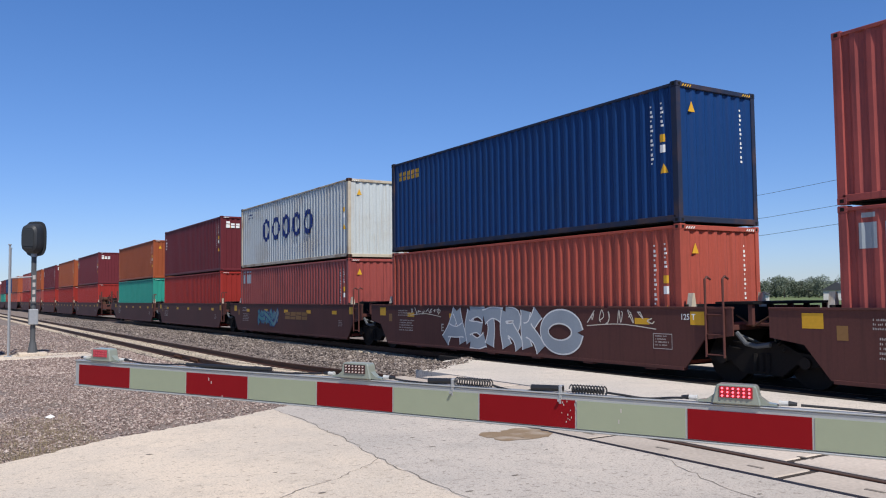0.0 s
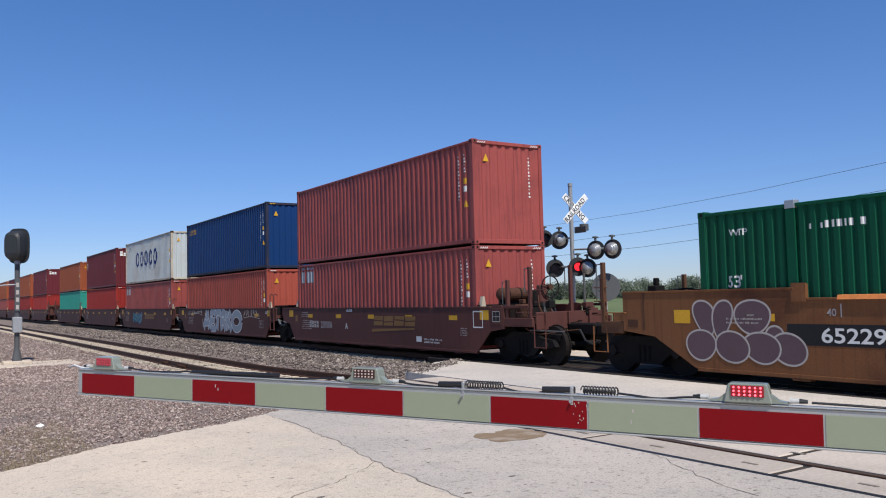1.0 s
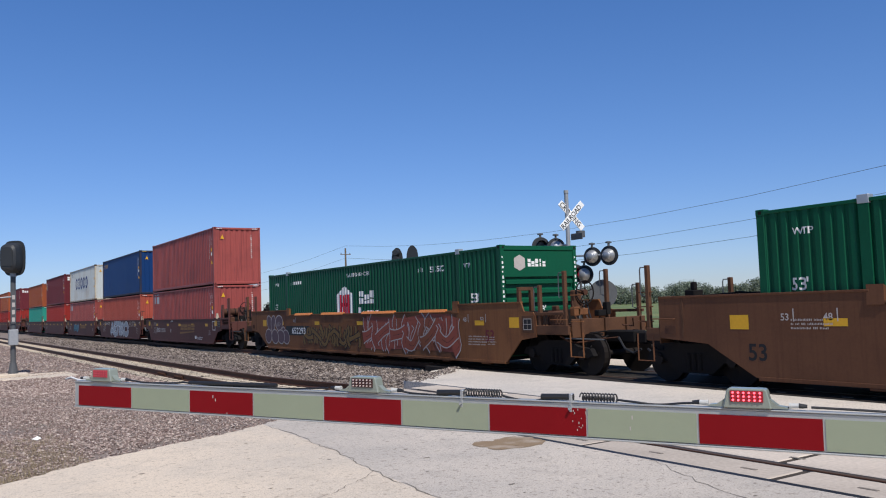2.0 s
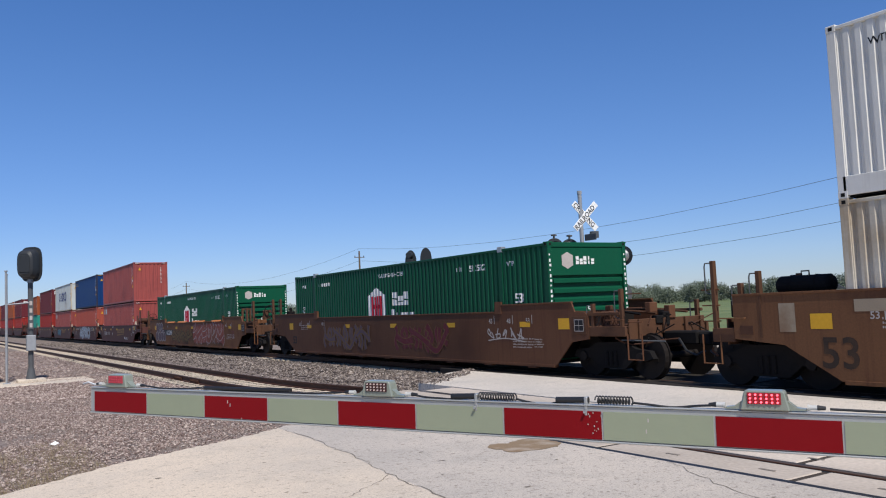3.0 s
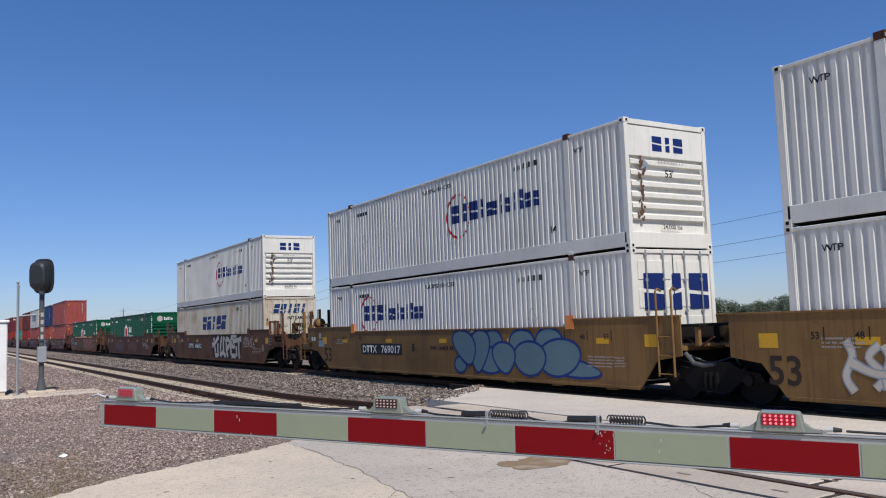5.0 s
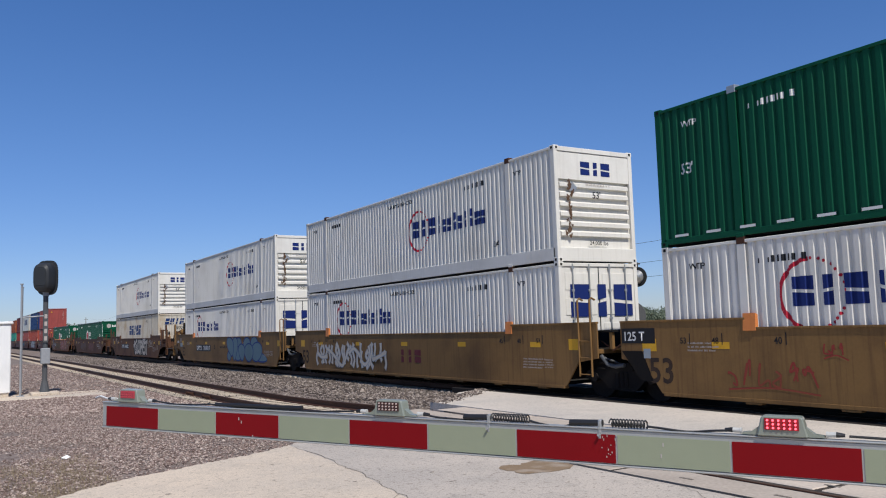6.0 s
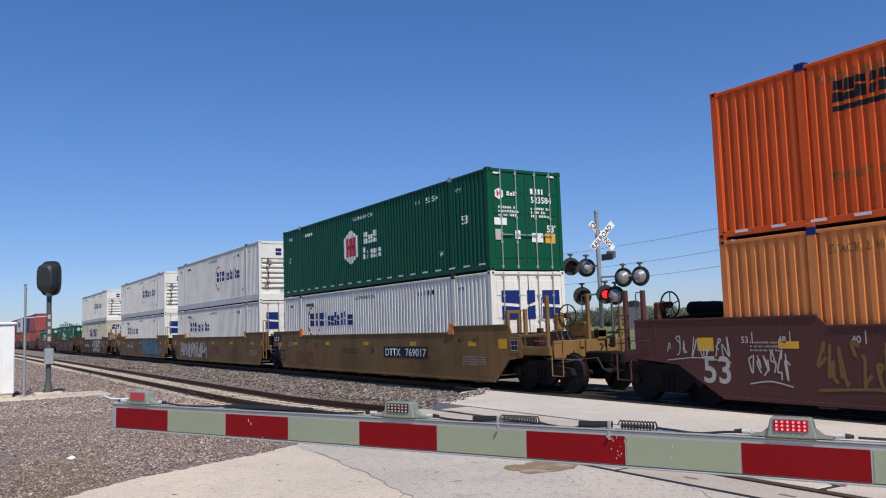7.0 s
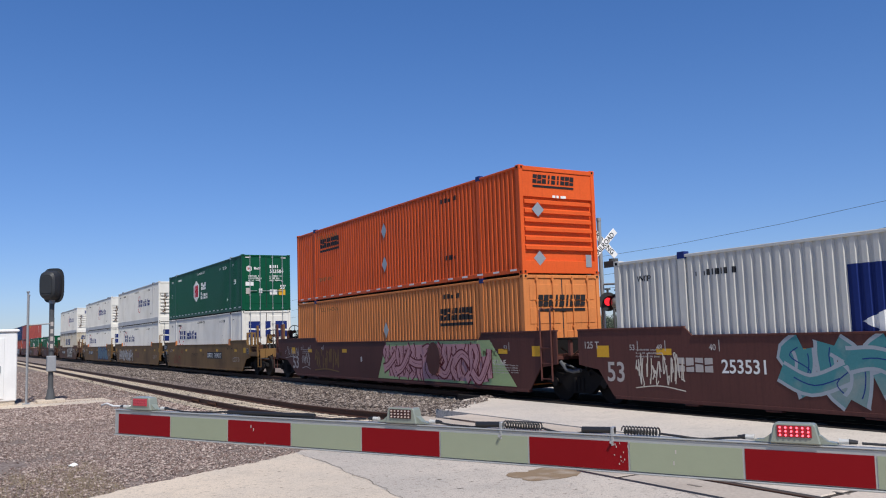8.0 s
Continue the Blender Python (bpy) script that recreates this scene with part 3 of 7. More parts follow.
def rail_mesh(x, ys, zf):
    """Rail section pushed along the track; the head's top is at zf(y)."""
    prof = [(-0.07, -0.172), (0.07, -0.172), (0.07, -0.16), (0.012, -0.135), (0.012, -0.045), (0.036, -0.036), (0.036, -0.006), (0.030, 0.0), (-0.030, 0.0), (-0.036, -0.006), (-0.036, -0.036), (-0.012, -0.045), (-0.012, -0.135), (-0.07, -0.16)]
    bm = B()
    rings = [[bm.verts.new((x + a, y, zf(y) + b)) for a, b in prof] for y in ys]
    n = len(prof)
    for r0, r1 in zip(rings[:-1], rings[1:]):
        for k in range(n):
            f = bm.faces.new((r0[k], r1[k], r1[(k + 1) % n], r0[(k + 1) % n]))
            f.material_index = 1 if k in (7,) else 0
    bm.faces.new(rings[0])
    bm.faces.new(rings[-1][::-1])
    return bm


def build_tracks():
    ys_n = [-12, 10] + list(np.arange(12, 30, 1.5)) + [34, 40, 60, 120, 300, 900]
    near = empty("near_track", Matrix.Identity(4), label="empty railway track with rusty rails on concrete ties", category="railway track", kind="structure")
    main = empty("main_track", Matrix.Identity(4), label="railway track under the passing train", category="railway track", kind="structure")
    for x in NEAR_RAILS:
        part("rail", rail_mesh(x, ys_n, dip), [M["rail"], M["rail_top"]], near)
    for x in MAIN_RAILS:
        part("rail", rail_mesh(x, [-40, 0, 40, 120, 900], lambda y: 0.0), [M["rail"], M["rail_top"]], main)
    tie_me = None
    rnd = random.Random(3)
    for track, cx, y0, n, zf in ((near, 8.115, 15.2, 110, dip), (main, 13.935, 20.6, 40, lambda y: 0.0)):
        for k in range(n):
            y = y0 + 0.61 * k
            if tie_me is None:
                ob = part("tie", prism_y(B(), [(-1.3, -0.12), (1.3, -0.12), (1.3, 0.0), (-1.3, 0.0)], -0.13, 0.13), M["tie"], track)
                tie_me = ob.data
            else:
                ob = new("tie", tie_me)
                ob.parent = track
            ob.location = (cx + rnd.uniform(-0.03, 0.03), y, zf(y) - 0.174)
    bm = B()
    for k in range(400):
        y = 15.2 + 0.61 * 110 + 0.61 * k
        box(bm, 6.8, 9.4, y - 0.13, y + 0.13, dip(y) - 0.29, dip(y) - 0.174)
    tagged(part("far_ties", bm, M["tie"], near), kind="stuff")
    # bolts and joint bars where the rails meet
    for x, y in ((7.36, 29.5), (7.36, 27.4)):
        bm = B()
        box(bm, x - 0.06, x + 0.06, y - 0.45, y + 0.45, dip(y) - 0.15, dip(y) - 0.05, 0.01)
        for k in range(6):
            rod(bm, (x - 0.09, y - 0.38 + 0.15 * k, dip(y) - 0.09), (x + 0.09, y - 0.38 + 0.15 * k, dip(y) - 0.09), 0.02, 6)
        part("joint_bar", bm, M["rusty_steel"], near)
    # crossing panels
    panels = {}
    for track, (ra, rb) in ((near, NEAR_RAILS), (main, MAIN_RAILS)):
        strips = ((ra - 0.655, ra - 0.075), (ra + 0.13, rb - 0.13), (rb + 0.075, rb + 0.76))
        top = 15.0 if track is near else 20.0
        for a, b in strips:
            y = (5.40 if a < rb < b + 1.0 and a > ra else 4.97) - 2.60 * 6
            while y < top - 1.0:
                key = (round(b - a, 3), track is near)
                if key not in panels:
                    # panels under the train are coloured darker to hold its shade
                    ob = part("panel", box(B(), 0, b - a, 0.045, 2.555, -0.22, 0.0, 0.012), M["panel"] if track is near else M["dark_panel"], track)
                    panels[key] = ob.data
                else:
                    ob = new("panel", panels[key])
                    ob.parent = track
                ob.location = (a, y, -0.006)
                part("joint_filler", box(B(), a, b, y - 0.043, y + 0.043, -0.2, -0.016), M["crack_dark"], track)
                y += 2.60
        bm = B()
        for x in (ra, rb):
            for dx in (0.4, -0.4):
                for k in range(9):
                    yy = 5.0 - 2.44 * 2 + k * 1.22 + 0.4
                    box(bm, x + dx - 0.02, x + dx + 0.02, yy - 0.09, yy + 0.09, -0.01, -0.001)
        part("lifting_slot", bm, M["crack"], track)
    part("rubber_seal", box(B(), 6.60, 6.700, -12, 14.2, -0.2, -0.005), M["rubber"], near)
    for track, pair, top in ((near, NEAR_RAILS, 15.0), (main, MAIN_RAILS, 20.0)):
        for x in pair:
            for a, b in ((-0.072, -0.038), (0.038, 0.128)) if x == pair[0] else ((0.038, 0.072), (-0.128, -0.038)):
                part("rubber_seal", box(B(), x + min(a, b), x + max(a, b), -12, top, -0.2, -0.014), M["rubber"], track)
    return near, main


NEAR_TRACK, MAIN_TRACK = build_tracks()


# ---- loose stones ----
def scatter(name, n, place, size, material, label, seed):
    rng = np.random.default_rng(seed)
    pts = place(rng, n)
    n = len(pts)
    octa = np.array([(1, 0, 0), (0, 1, 0), (-1, 0, 0), (0, -1, 0), (0, 0, 1), (0, 0, -1)], float)
    tri = np.array([(0, 1, 4), (1, 2, 4), (2, 3, 4), (3, 0, 4), (1, 0, 5), (2, 1, 5), (3, 2, 5), (0, 3, 5)])
    ang = rng.uniform(0, math.tau, n)
    sc = size * rng.lognormal(0, 0.35, n)
    v = octa[None] * (1 + rng.uniform(-0.35, 0.35, (n, 6, 3))) + rng.uniform(-0.25, 0.25, (n, 6, 3))
    v *= sc[:, None, None] * np.array([1, 0.8, 0.6])
    c, s = np.cos(ang)[:, None], np.sin(ang)[:, None]
    vx, vy = v[..., 0] * c - v[..., 1] * s, v[..., 0] * s + v[..., 1] * c
    v = np.stack([vx, vy, v[..., 2]], -1) + pts[:, None, :]
    faces = tri[None] + 6 * np.arange(n)[:, None, None]
    me = bpy.data.meshes.new(name)
    me.from_pydata(v.reshape(-1, 3).tolist(), [], faces.reshape(-1, 3).tolist())
    me.materials.append(material)
    return tagged(new(name, me), label, "gravel", kind="stuff")


def road_edge_y(x):
    for (ax, ay), (bx, by) in zip(EDGE[:-1], EDGE[1:]):
        if ax <= x <= bx:
            return ay + (by - ay) * (x - ax) / (bx - ax)
    return 13.9


def place_verge(rng, n):
    out = []
    while len(out) < n:
        y = 9 + 24 * rng.random() ** 1.5
        x = rng.uniform(-3.5, 6.75)
        e = road_edge_y(x)
        if y < e + 0.7 and rng.random() < 0.45:
            continue
        if y > e - 0.12 and x < 6.7 and noise.noise(Vector((x * 0.9, y * 0.5, 4))) > (-0.9 if x > 2.0 else -0.6) + 0.45 * rng.random():
            out.append((x, y, ground_z(x, y) + 0.012))
    return np.array(out)


def place_far_verge(rng, n):
    y = 24 + 50 * rng.random(n) ** 1.4
    x = rng.uniform(-1.5, 6.6, n)
    return np.array([(a, b, ground_z(a, b) + 0.012) for a, b in zip(x, y) if not (-6.1 < a < 5.0 and 30.8 < b < 33.5)])


def place_between(rng, n):
    out = []
    while len(out) < n:
        y = 14 + 85 * rng.random() ** 2.0
        x = rng.uniform(8.98, 12.6)
        lim = 16.2 + (x - 9.0) * 0.78 - 0.7 * rng.random() ** 2
        if y > lim:
            z = ground_z(x, y) + 0.02
            if x < 9.5:
                z = max(z, dip(y) - 0.17)
            if x > 9.68 and y < 16.9 + (x - 9.68) * 0.78:
                z = max(z, 0.012)
            out.append((x, y, z))
    return np.array(out)


def place_crib(rng, n):
    out = []
    while len(out) < n:
        y = 14.2 + 45 * rng.random() ** 1.5
        x = rng.choice([rng.uniform(6.55, 7.3), rng.uniform(7.45, 8.78), rng.uniform(8.95, 9.6)])
        f = (y - 15.2) / 0.61 % 1
        if 0.24 < f < 0.76 or y < 15:
            out.append((x, y, dip(y) - 0.197))
    return np.array(out)


def place_main(rng, n):
    y = 20.2 + 45 * rng.random(n) ** 1.5
    x = rng.uniform(11.75, 16.2, n)
    return np.array([(a, b, ground_z(a, b) + 0.02) for a, b in zip(x, y)])


scatter("verge_stones", 120000, place_verge, 0.0145, M["stones_red"], "pinkish grey crushed stone on the verge", 1)
scatter("far_verge_stones", 26000, place_far_verge, 0.030, M["stones_red"], "coarse crushed stone along the far verge", 6)
scatter("ballast_between_tracks", 32000, place_between, 0.032, M["stones_grey"], "coarse grey railway ballast between the tracks", 2)
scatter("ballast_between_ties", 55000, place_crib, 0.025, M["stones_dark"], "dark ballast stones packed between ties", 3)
# stones coloured dark to deepen the shadow beneath the cars
scatter("ballast_under_train", 12000, place_main, 0.034, M["stones_dark"], "ballast stones under the train, their dark colour standing for its shade", 5)


def build_grass():
    rng = np.random.default_rng(9)
    verts, faces = [], []
    for t in range(900):
        x, y = rng.uniform(-2.8, 1.8), 0
        y = road_edge_y(x) + rng.random() ** 1.5 * 3.2 + 0.1
        for b in range(16):
            a, l, r = rng.uniform(0, math.tau), rng.uniform(0.03, 0.10), rng.uniform(0, 0.14)
            bx, by = x + r * math.cos(a), y + r * math.sin(a)
            z = ground_z(bx, by)
            tip = (bx + l * 0.7 * math.cos(a), by + l * 0.7 * math.sin(a), z + l)
            w = 0.002
            k = len(verts)
            verts += [(bx - w * math.sin(a), by + w * math.cos(a), z), (bx + w * math.sin(a), by - w * math.cos(a), z), tip]
            faces.append((k, k + 1, k + 2))
    me = bpy.data.meshes.new("dry_grass")
    me.from_pydata(verts, [], faces)
    me.materials.append(M["straw"])
    tagged(new("dry_grass", me), "sparse dry straw-coloured grass on the verge", "grass", kind="stuff")


build_grass()


# ---- crossing gate ----
def build_gate():
    tip, yaw = Vector((0.693, 4.877, 1.374)), radians(-151.25)
    m = Matrix.Translation(tip) @ Matrix.Rotation(yaw - radians(-90) - radians(90), 4, "Z") @ Matrix.Rotation(math.atan(-0.016), 4, "X")
    gate = empty("crossing_gate", m, label="lowered crossing gate arm with red and greyish stripes", category="crossing gate")
    # local: y runs along the arm from its tip, x to the side that faces away from the camera
    S = 0.4064
    n = 12
    L = n * S
    side = -1 if (m.to_3x3() @ Vector((1, 0, 0))).dot(-tip) < 0 else 1
    front = 0.012 * side
    bm = B()
    box(bm, -0.012, 0.012, -0.03, L, -0.110, 0.0165, 0.003)
    part("arm", bm, M["alu"], gate, "bare aluminium edges of the arm")
    part("top_flange", box(B(), -0.018, 0.018, -0.03, L, 0.0165, 0.022, 0.002), M["alu"], gate)
    part("bottom_flange", box(B(), -0.02, 0.02, -0.03, L, -0.117, -0.1105, 0.002), M["alu"], gate)
    for k in range(n):
        a, b = k * S, (k + 1) * S
        bm = B()
        f = front * 1.0
        box(bm, min(f, f + 0.003 * side), max(f, f + 0.003 * side), a + 0.004, b - 0.004, -0.106, -0.002)
        red = k % 2 == 0
        part("stripe", bm, M["sheet_red"] if red else M["sheet_white"], gate, "deep red reflective stripe" if red else "greyish green-white reflective stripe")
    # scuffs on the sheeting
    bm = B()
    rnd = random.Random(2)
    for k in range(16):
        y, z = 6.93 * S + rnd.uniform(-0.03, 0.03), rnd.uniform(-0.1, 0.0)
        box(bm, front + 0.0035 * side, front + 0.0042 * side, y, y + 0.003, z, z + rnd.uniform(0.003, 0.009))
    for y, z in ((2.38 * S, -0.02), (2.42 * S, -0.035), (2.6 * S, -0.1), (7.4 * S, -0.06), (7.42 * S, -0.02)):
        box(bm, front + 0.0035 * side, front + 0.0042 * side, y, y + 0.0045, z - 0.014, z)
    tagged(part("scuff", bm, M["faint"], gate, "pale scuffs on the sheeting"), kind="stuff")
    # clamps
    for y in (2.31, 2.775):
        bm = B()
        box(bm, -0.016, 0.016, y, y + 0.014, -0.02, 0.05, 0.003)
        rod(bm, (0.02 * side, y + 0.007, -0.004), (0.03 * side, y + 0.007, -0.004), 0.006, 6)
        part("clamp", bm, M["galv"], gate)
    return gate, side, L, m


def build_gate_lamps(gate, side):
    for y, state in ((0.19, 2), (1.845, 0), (3.42, 1)):
        bm = B()
        prism_x(bm, [(-0.080, 0.0), (0.080, 0.0), (0.066, 0.062), (0.06, 0.068), (-0.06, 0.068), (-0.066, 0.062)], -0.028, 0.028)
        bmesh.ops.bevel(bm, geom=bm.edges[:], offset=0.004, segments=1, affect="EDGES")
        for v in bm.verts:
            v.co += Vector((0, y, 0.024))
        lamp = part("lamp", bm, M["lamp_body"], gate, "lit red arm lamp in a clear grey housing" if state == 1 else "unlit arm lamp in a clear grey housing")
        x = 0.029 * side
        bm = B()
        box(bm, min(x, x + 0.003 * side), max(x, x + 0.003 * side), y - 0.054, y + 0.054, 0.047, 0.085)
        part("lens", bm, (M["lens_dark"], M["led_face"], M["led_dull"])[state], lamp)
        for r in range(3):
            for c in range(6):
                bm = B()
                yy, zz = y - 0.044 + 0.0176 * c, 0.0535 + 0.0125 * r
                rod(bm, (x + 0.003 * side, yy, zz), (x + 0.007 * side, yy, zz), 0.0038, 6)
                part("led", bm, (M["led_off"], M["led_on"], M["led_dull"])[state], lamp)
        for s in (-1, 1):
            ear = prism_x(B(), [(y + s * 0.070, 0.026), (y + s * 0.068, 0.060), (y + s * 0.082, 0.050), (y + s * 0.100, 0.036), (y + s * 0.128, 0.032), (y + s * 0.130, 0.026)], -0.016, 0.016)
            part("ear", ear, M["lamp_body"], lamp, "clear grey plastic mounting ear")
            plug = rod(B(), (0, y + s * 0.138, 0.036), (0, y + s * 0.162, 0.037), 0.0085, 10)
            rod(plug, (0, y + s * 0.132, 0.036), (0, y + s * 0.138, 0.036), 0.0105, 10)
            part("plug", plug, M["plug_grey"], lamp, "pale plastic connector")
            part("boot", rod(B(), (0, y + s * 0.162, 0.037), (0, y + s * 0.188, 0.036), 0.009, 8, 0.006), M["rubber"], lamp, "black rubber cable boot")


def build_gate_cables(gate):
    def cable(y0, y1, lift, seed):
        rnd = random.Random(seed)
        pts = []
        for k in range(15):
            f = k / 14
            pts.append((0.004 * math.sin(f * 9 + seed), y0 + (y1 - y0) * f, 0.034 - lift * 0.9 * math.sin(f * math.pi) + 0.0015 * math.sin(f * 11 + seed)))
        part("cable", pipe(B(), pts, 0.0045, 6), M["rubber"], gate, "black rubber cable along the arm")

    def coil(y0, y1):
        bm = B()
        turns = int((y1 - y0) / 0.011)
        pts = [(0.017 * math.cos(a), y0 + (y1 - y0) * a / (turns * math.tau), 0.040 + 0.014 * math.sin(a)) for a in np.arange(0, turns * math.tau, math.tau / 8)]
        pipe(bm, pts, 0.0034, 4)
        part("coiled_cable", bm, M["rubber"], gate, "tightly coiled black cable")

    cable(0.38, 0.75, 0.01, 1)
    cable(0.75, 1.64, 0.012, 2)
    cable(2.02, 2.30, 0.012, 3)
    coil(2.33, 2.49)
    cable(2.49, 2.70, 0.02, 4)
    coil(2.82, 2.96)
    cable(2.96, 3.24, 0.012, 5)
    cable(3.62, 4.8, 0.012, 6)
    for a, b in ((2.20, 2.31), (2.66, 2.79), (0.8, 1.35)):
        bm = B()
        rod(bm, (0, a, 0.034), (0, b, 0.038), 0.009 if b - a > 0.3 else 0.012, 8)
        part("sleeve", bm, M["rubber"], gate)


GATE, GATE_SIDE, GATE_LEN, GATE_M = build_gate()
build_gate_lamps(GATE, GATE_SIDE)
build_gate_cables(GATE)


def build_gate_post():
    p = GATE_M @ Vector((0, GATE_LEN - 0.1, 0))
    post = empty("gate_post", pose(p.x, p.y, 0), label="grey steel post that carries the gate arm", category="post")
    part("mast", rod(B(), (0, 0, 0), (0, 0, p.z - 0.14), 0.06, 16), M["galv"], post)
    part("base_plate", box(B(), -0.2, 0.2, -0.2, 0.2, 0, 0.03, 0.005), M["galv"], post)


build_gate_post()


# ---- the train ----
TRACK_X = 13.935
TRAIN = []          # everything that rides, with its place along the track at the start


def ride(ob, s, z):
    ob.matrix_world = pose(TRACK_X, s, z)
    TRAIN.append((ob, s, z))
    return ob


def ribs(L, wide, posts=()):
    """Depth of the side's ribs at y, and the places where it bends. wide: flat stretch between grooves."""
    if wide:
        per, a, b, c = 0.206, 0.092, 0.116, 0.172
    else:
        per, a, b, c = 0.278, 0.078, 0.138, 0.218
    dep = 0.043 if wide else 0.036

    def depth(y):
        for q in posts:
            if abs(y - q) < 0.09:
                return 0.0
        f = (y - 0.12) % per
        if y < 0.12 or y > L - 0.12 or f < a:
            return 0.0
        if f < b:
            return dep * (f - a) / (b - a)
        if f < c:
            return dep
        return dep * max(0.0, (per - f) / (per - c))

    cuts = [0.0, L, 0.12, L - 0.12]
    k = 0
    while 0.12 + k * per < L - 0.12:
        cuts += [0.12 + k * per + d for d in (0, a, b, c)]
        k += 1
    for q in posts:
        cuts += [q - 0.09, q + 0.09, q - 0.0901, q + 0.0901]
    return depth, sorted(c for c in cuts if 0 <= c <= L)


def corrugated(depth, cuts, x, inward, z0, z1, along="y", off=0.0):
    bm = B()
    prev = None
    for c in cuts:
        d = depth(c) * inward
        if along == "y":
            cur = (bm.verts.new((x + d, c, z0)), bm.verts.new((x + d, c, z1)))
        else:
            cur = (bm.verts.new((off + c, x + d, z0)), bm.verts.new((off + c, x + d, z1)))
        if prev:
            bm.faces.new((prev[0], cur[0], cur[1], prev[1]))
        prev = cur
    bmesh.ops.recalc_face_normals(bm, faces=bm.faces[:])
    return bm


def container(s, z, L, H, mat_name, end="blind", sill=0.16, label="", frame_mat=None, marks=None):
    """A shipping container; y = 0 is its rear end. end: blind, slats or doors."""
    W = 2.438 if L < 13 else 2.591
    w = W / 2
    domestic = L > 13
    m = M[mat_name]
    fm = M[frame_mat or mat_name]
    posts = (1.98, L - 1.98) if domestic else ()
    c = empty("container", Matrix.Identity(4), label=label, category="shipping container", group="containers on the train")
    depth, cuts = ribs(L, domestic, posts)
    part("side_panel", corrugated(depth, cuts, -w + 0.012, 1, sill, H - 0.09), m, c)
    part("side_panel", corrugated(depth, cuts, w - 0.012, -1, sill, H - 0.09), m, c)
    for sx in (-1, 1):
        p0, p1 = sorted((sx * w, sx * (w - 0.06)))
        part("top_rail", box(B(), p0, p1, 0.1, L - 0.1, H - 0.09, H - 0.03, 0.008), fm, c)
        part("bottom_rail", box(B(), p0, p1, 0.1, L - 0.1, 0.045, sill, 0.006), fm, c)
    part("roof", box(B(), -w + 0.06, w - 0.06, 0.05, L - 0.05, H - 0.06, H - 0.03), m, c)
    part("floor", box(B(), -w + 0.06, w - 0.06, 0.05, L - 0.05, 0.02, 0.14), M["under"], c)
    # far end
    dn, cn = ribs(W - 0.2, False)
    part("end_panel", corrugated(dn, cn, L - 0.02, -1, 0.1, H - 0.09, along="x", off=-w + 0.1), m, c)
    for sx in (-1, 1):
        for y0, y1 in ((0.0, 0.16), (L - 0.16, L)):
            a, b = sorted((sx * w, sx * (w - 0.12)))
            part("corner_post", box(B(), a, b, y0, y1, 0.11, H - 0.11, 0.01), fm, c)
        for y in posts:
            a, b = sorted((sx * (w + 0.004), sx * (w - 0.05)))
            part("stacking_post", box(B(), a, b, y - 0.09, y + 0.09, sill, H - 0.09, 0.004), fm, c)
    for sx in (-1, 1):
        for y in (0.0, L):
            for z0 in (0.0, H - 0.118):
                a, b = sorted((sx * (w + 0.004), sx * (w - 0.16)))
                ya, yb = (y - 0.006, y + 0.172) if y == 0 else (y - 0.172, y + 0.006)
                part("corner_fitting", box(B(), a, b, ya, yb, z0, z0 + 0.118, 0.01), M["rusty_steel"] if mat_name == "grey_paint" else fm, c)
    bm = B()
    # no openings are cut: near-black blocks colour in the shade of the holes
    for z0 in (0.03, H - 0.09):
        for q in ((-w - 0.0065, -w + 0.01, 0.05, 0.12), (-w - 0.0065, -w + 0.01, L - 0.12, L - 0.05), (-w + 0.05, -w + 0.11, -0.0085, 0.01), (w - 0.11, w - 0.05, -0.0085, 0.01)):
            part("fitting_hole", box(B(), *q, z0, z0 + 0.06), M["dark"], c)
    if domestic:
        bmat = M["galv"] if mat_name == "green" else M["blue_ink"] if mat_name in ("silver", "orange", "orange_faded") else M["rusty_steel"]
        for y in posts:
            for sx in (-1, 1):
                a, b = sorted((sx * (w + 0.008), sx * (w - 0.14)))
                part("stacking_block", box(B(), a, b, y - 0.1, y + 0.1, H - 0.12, H + 0.03, 0.01), bmat, c)
                part("stacking_foot", box(B(), a, b, y - 0.09, y + 0.09, 0.0, 0.1, 0.01), fm, c)
    # rear end
    if end == "blind":
        part("end_panel", corrugated(dn, cn, 0.03, 1, 0.14, H - 0.12, along="x", off=-w + 0.1), m, c)
        part("end_rail", box(B(), -w + 0.1, w - 0.1, 0.0, 0.1, H - 0.12, H - 0.02, 0.01), fm, c)
        part("end_rail", box(B(), -w + 0.1, w - 0.1, 0.0, 0.1, 0.02, 0.14, 0.01), fm, c)
        for x0 in (-w + 0.16, w - 0.42):
            g = Figure()
            for k in range(4):
                g.rect(0.07 * k, 0, 0.07 * k + 0.035, 0.05, 0.8)
            g.on_end("hazard_mark", c, M["yellow"] if mat_name == "navy" else M["chalk"], x0, H - 0.1, 0.0)
    elif end == "slats":
        part("end_panel", box(B(), -w + 0.1, w - 0.1, 0.10, 0.14, 0.1, H - 0.1), m, c)
        part("end_rail", box(B(), -w + 0.1, w - 0.1, 0.0, 0.1, H - 0.14, H - 0.02, 0.01), fm, c)
        part("end_rail", box(B(), -w + 0.1, w - 0.1, 0.0, 0.1, 0.02, 0.36, 0.01), fm, c)
        for k in range(6):
            z0 = 0.62 + k * 0.245
            bm = prism_x(B(), [(0.10, z0 + 0.02), (0.02, z0 + 0.035), (0.02, z0 + 0.125), (0.10, z0 + 0.165)], -w + 0.16, w - 0.16)
            part("end_rib", bm, m, c)
        bm = B()
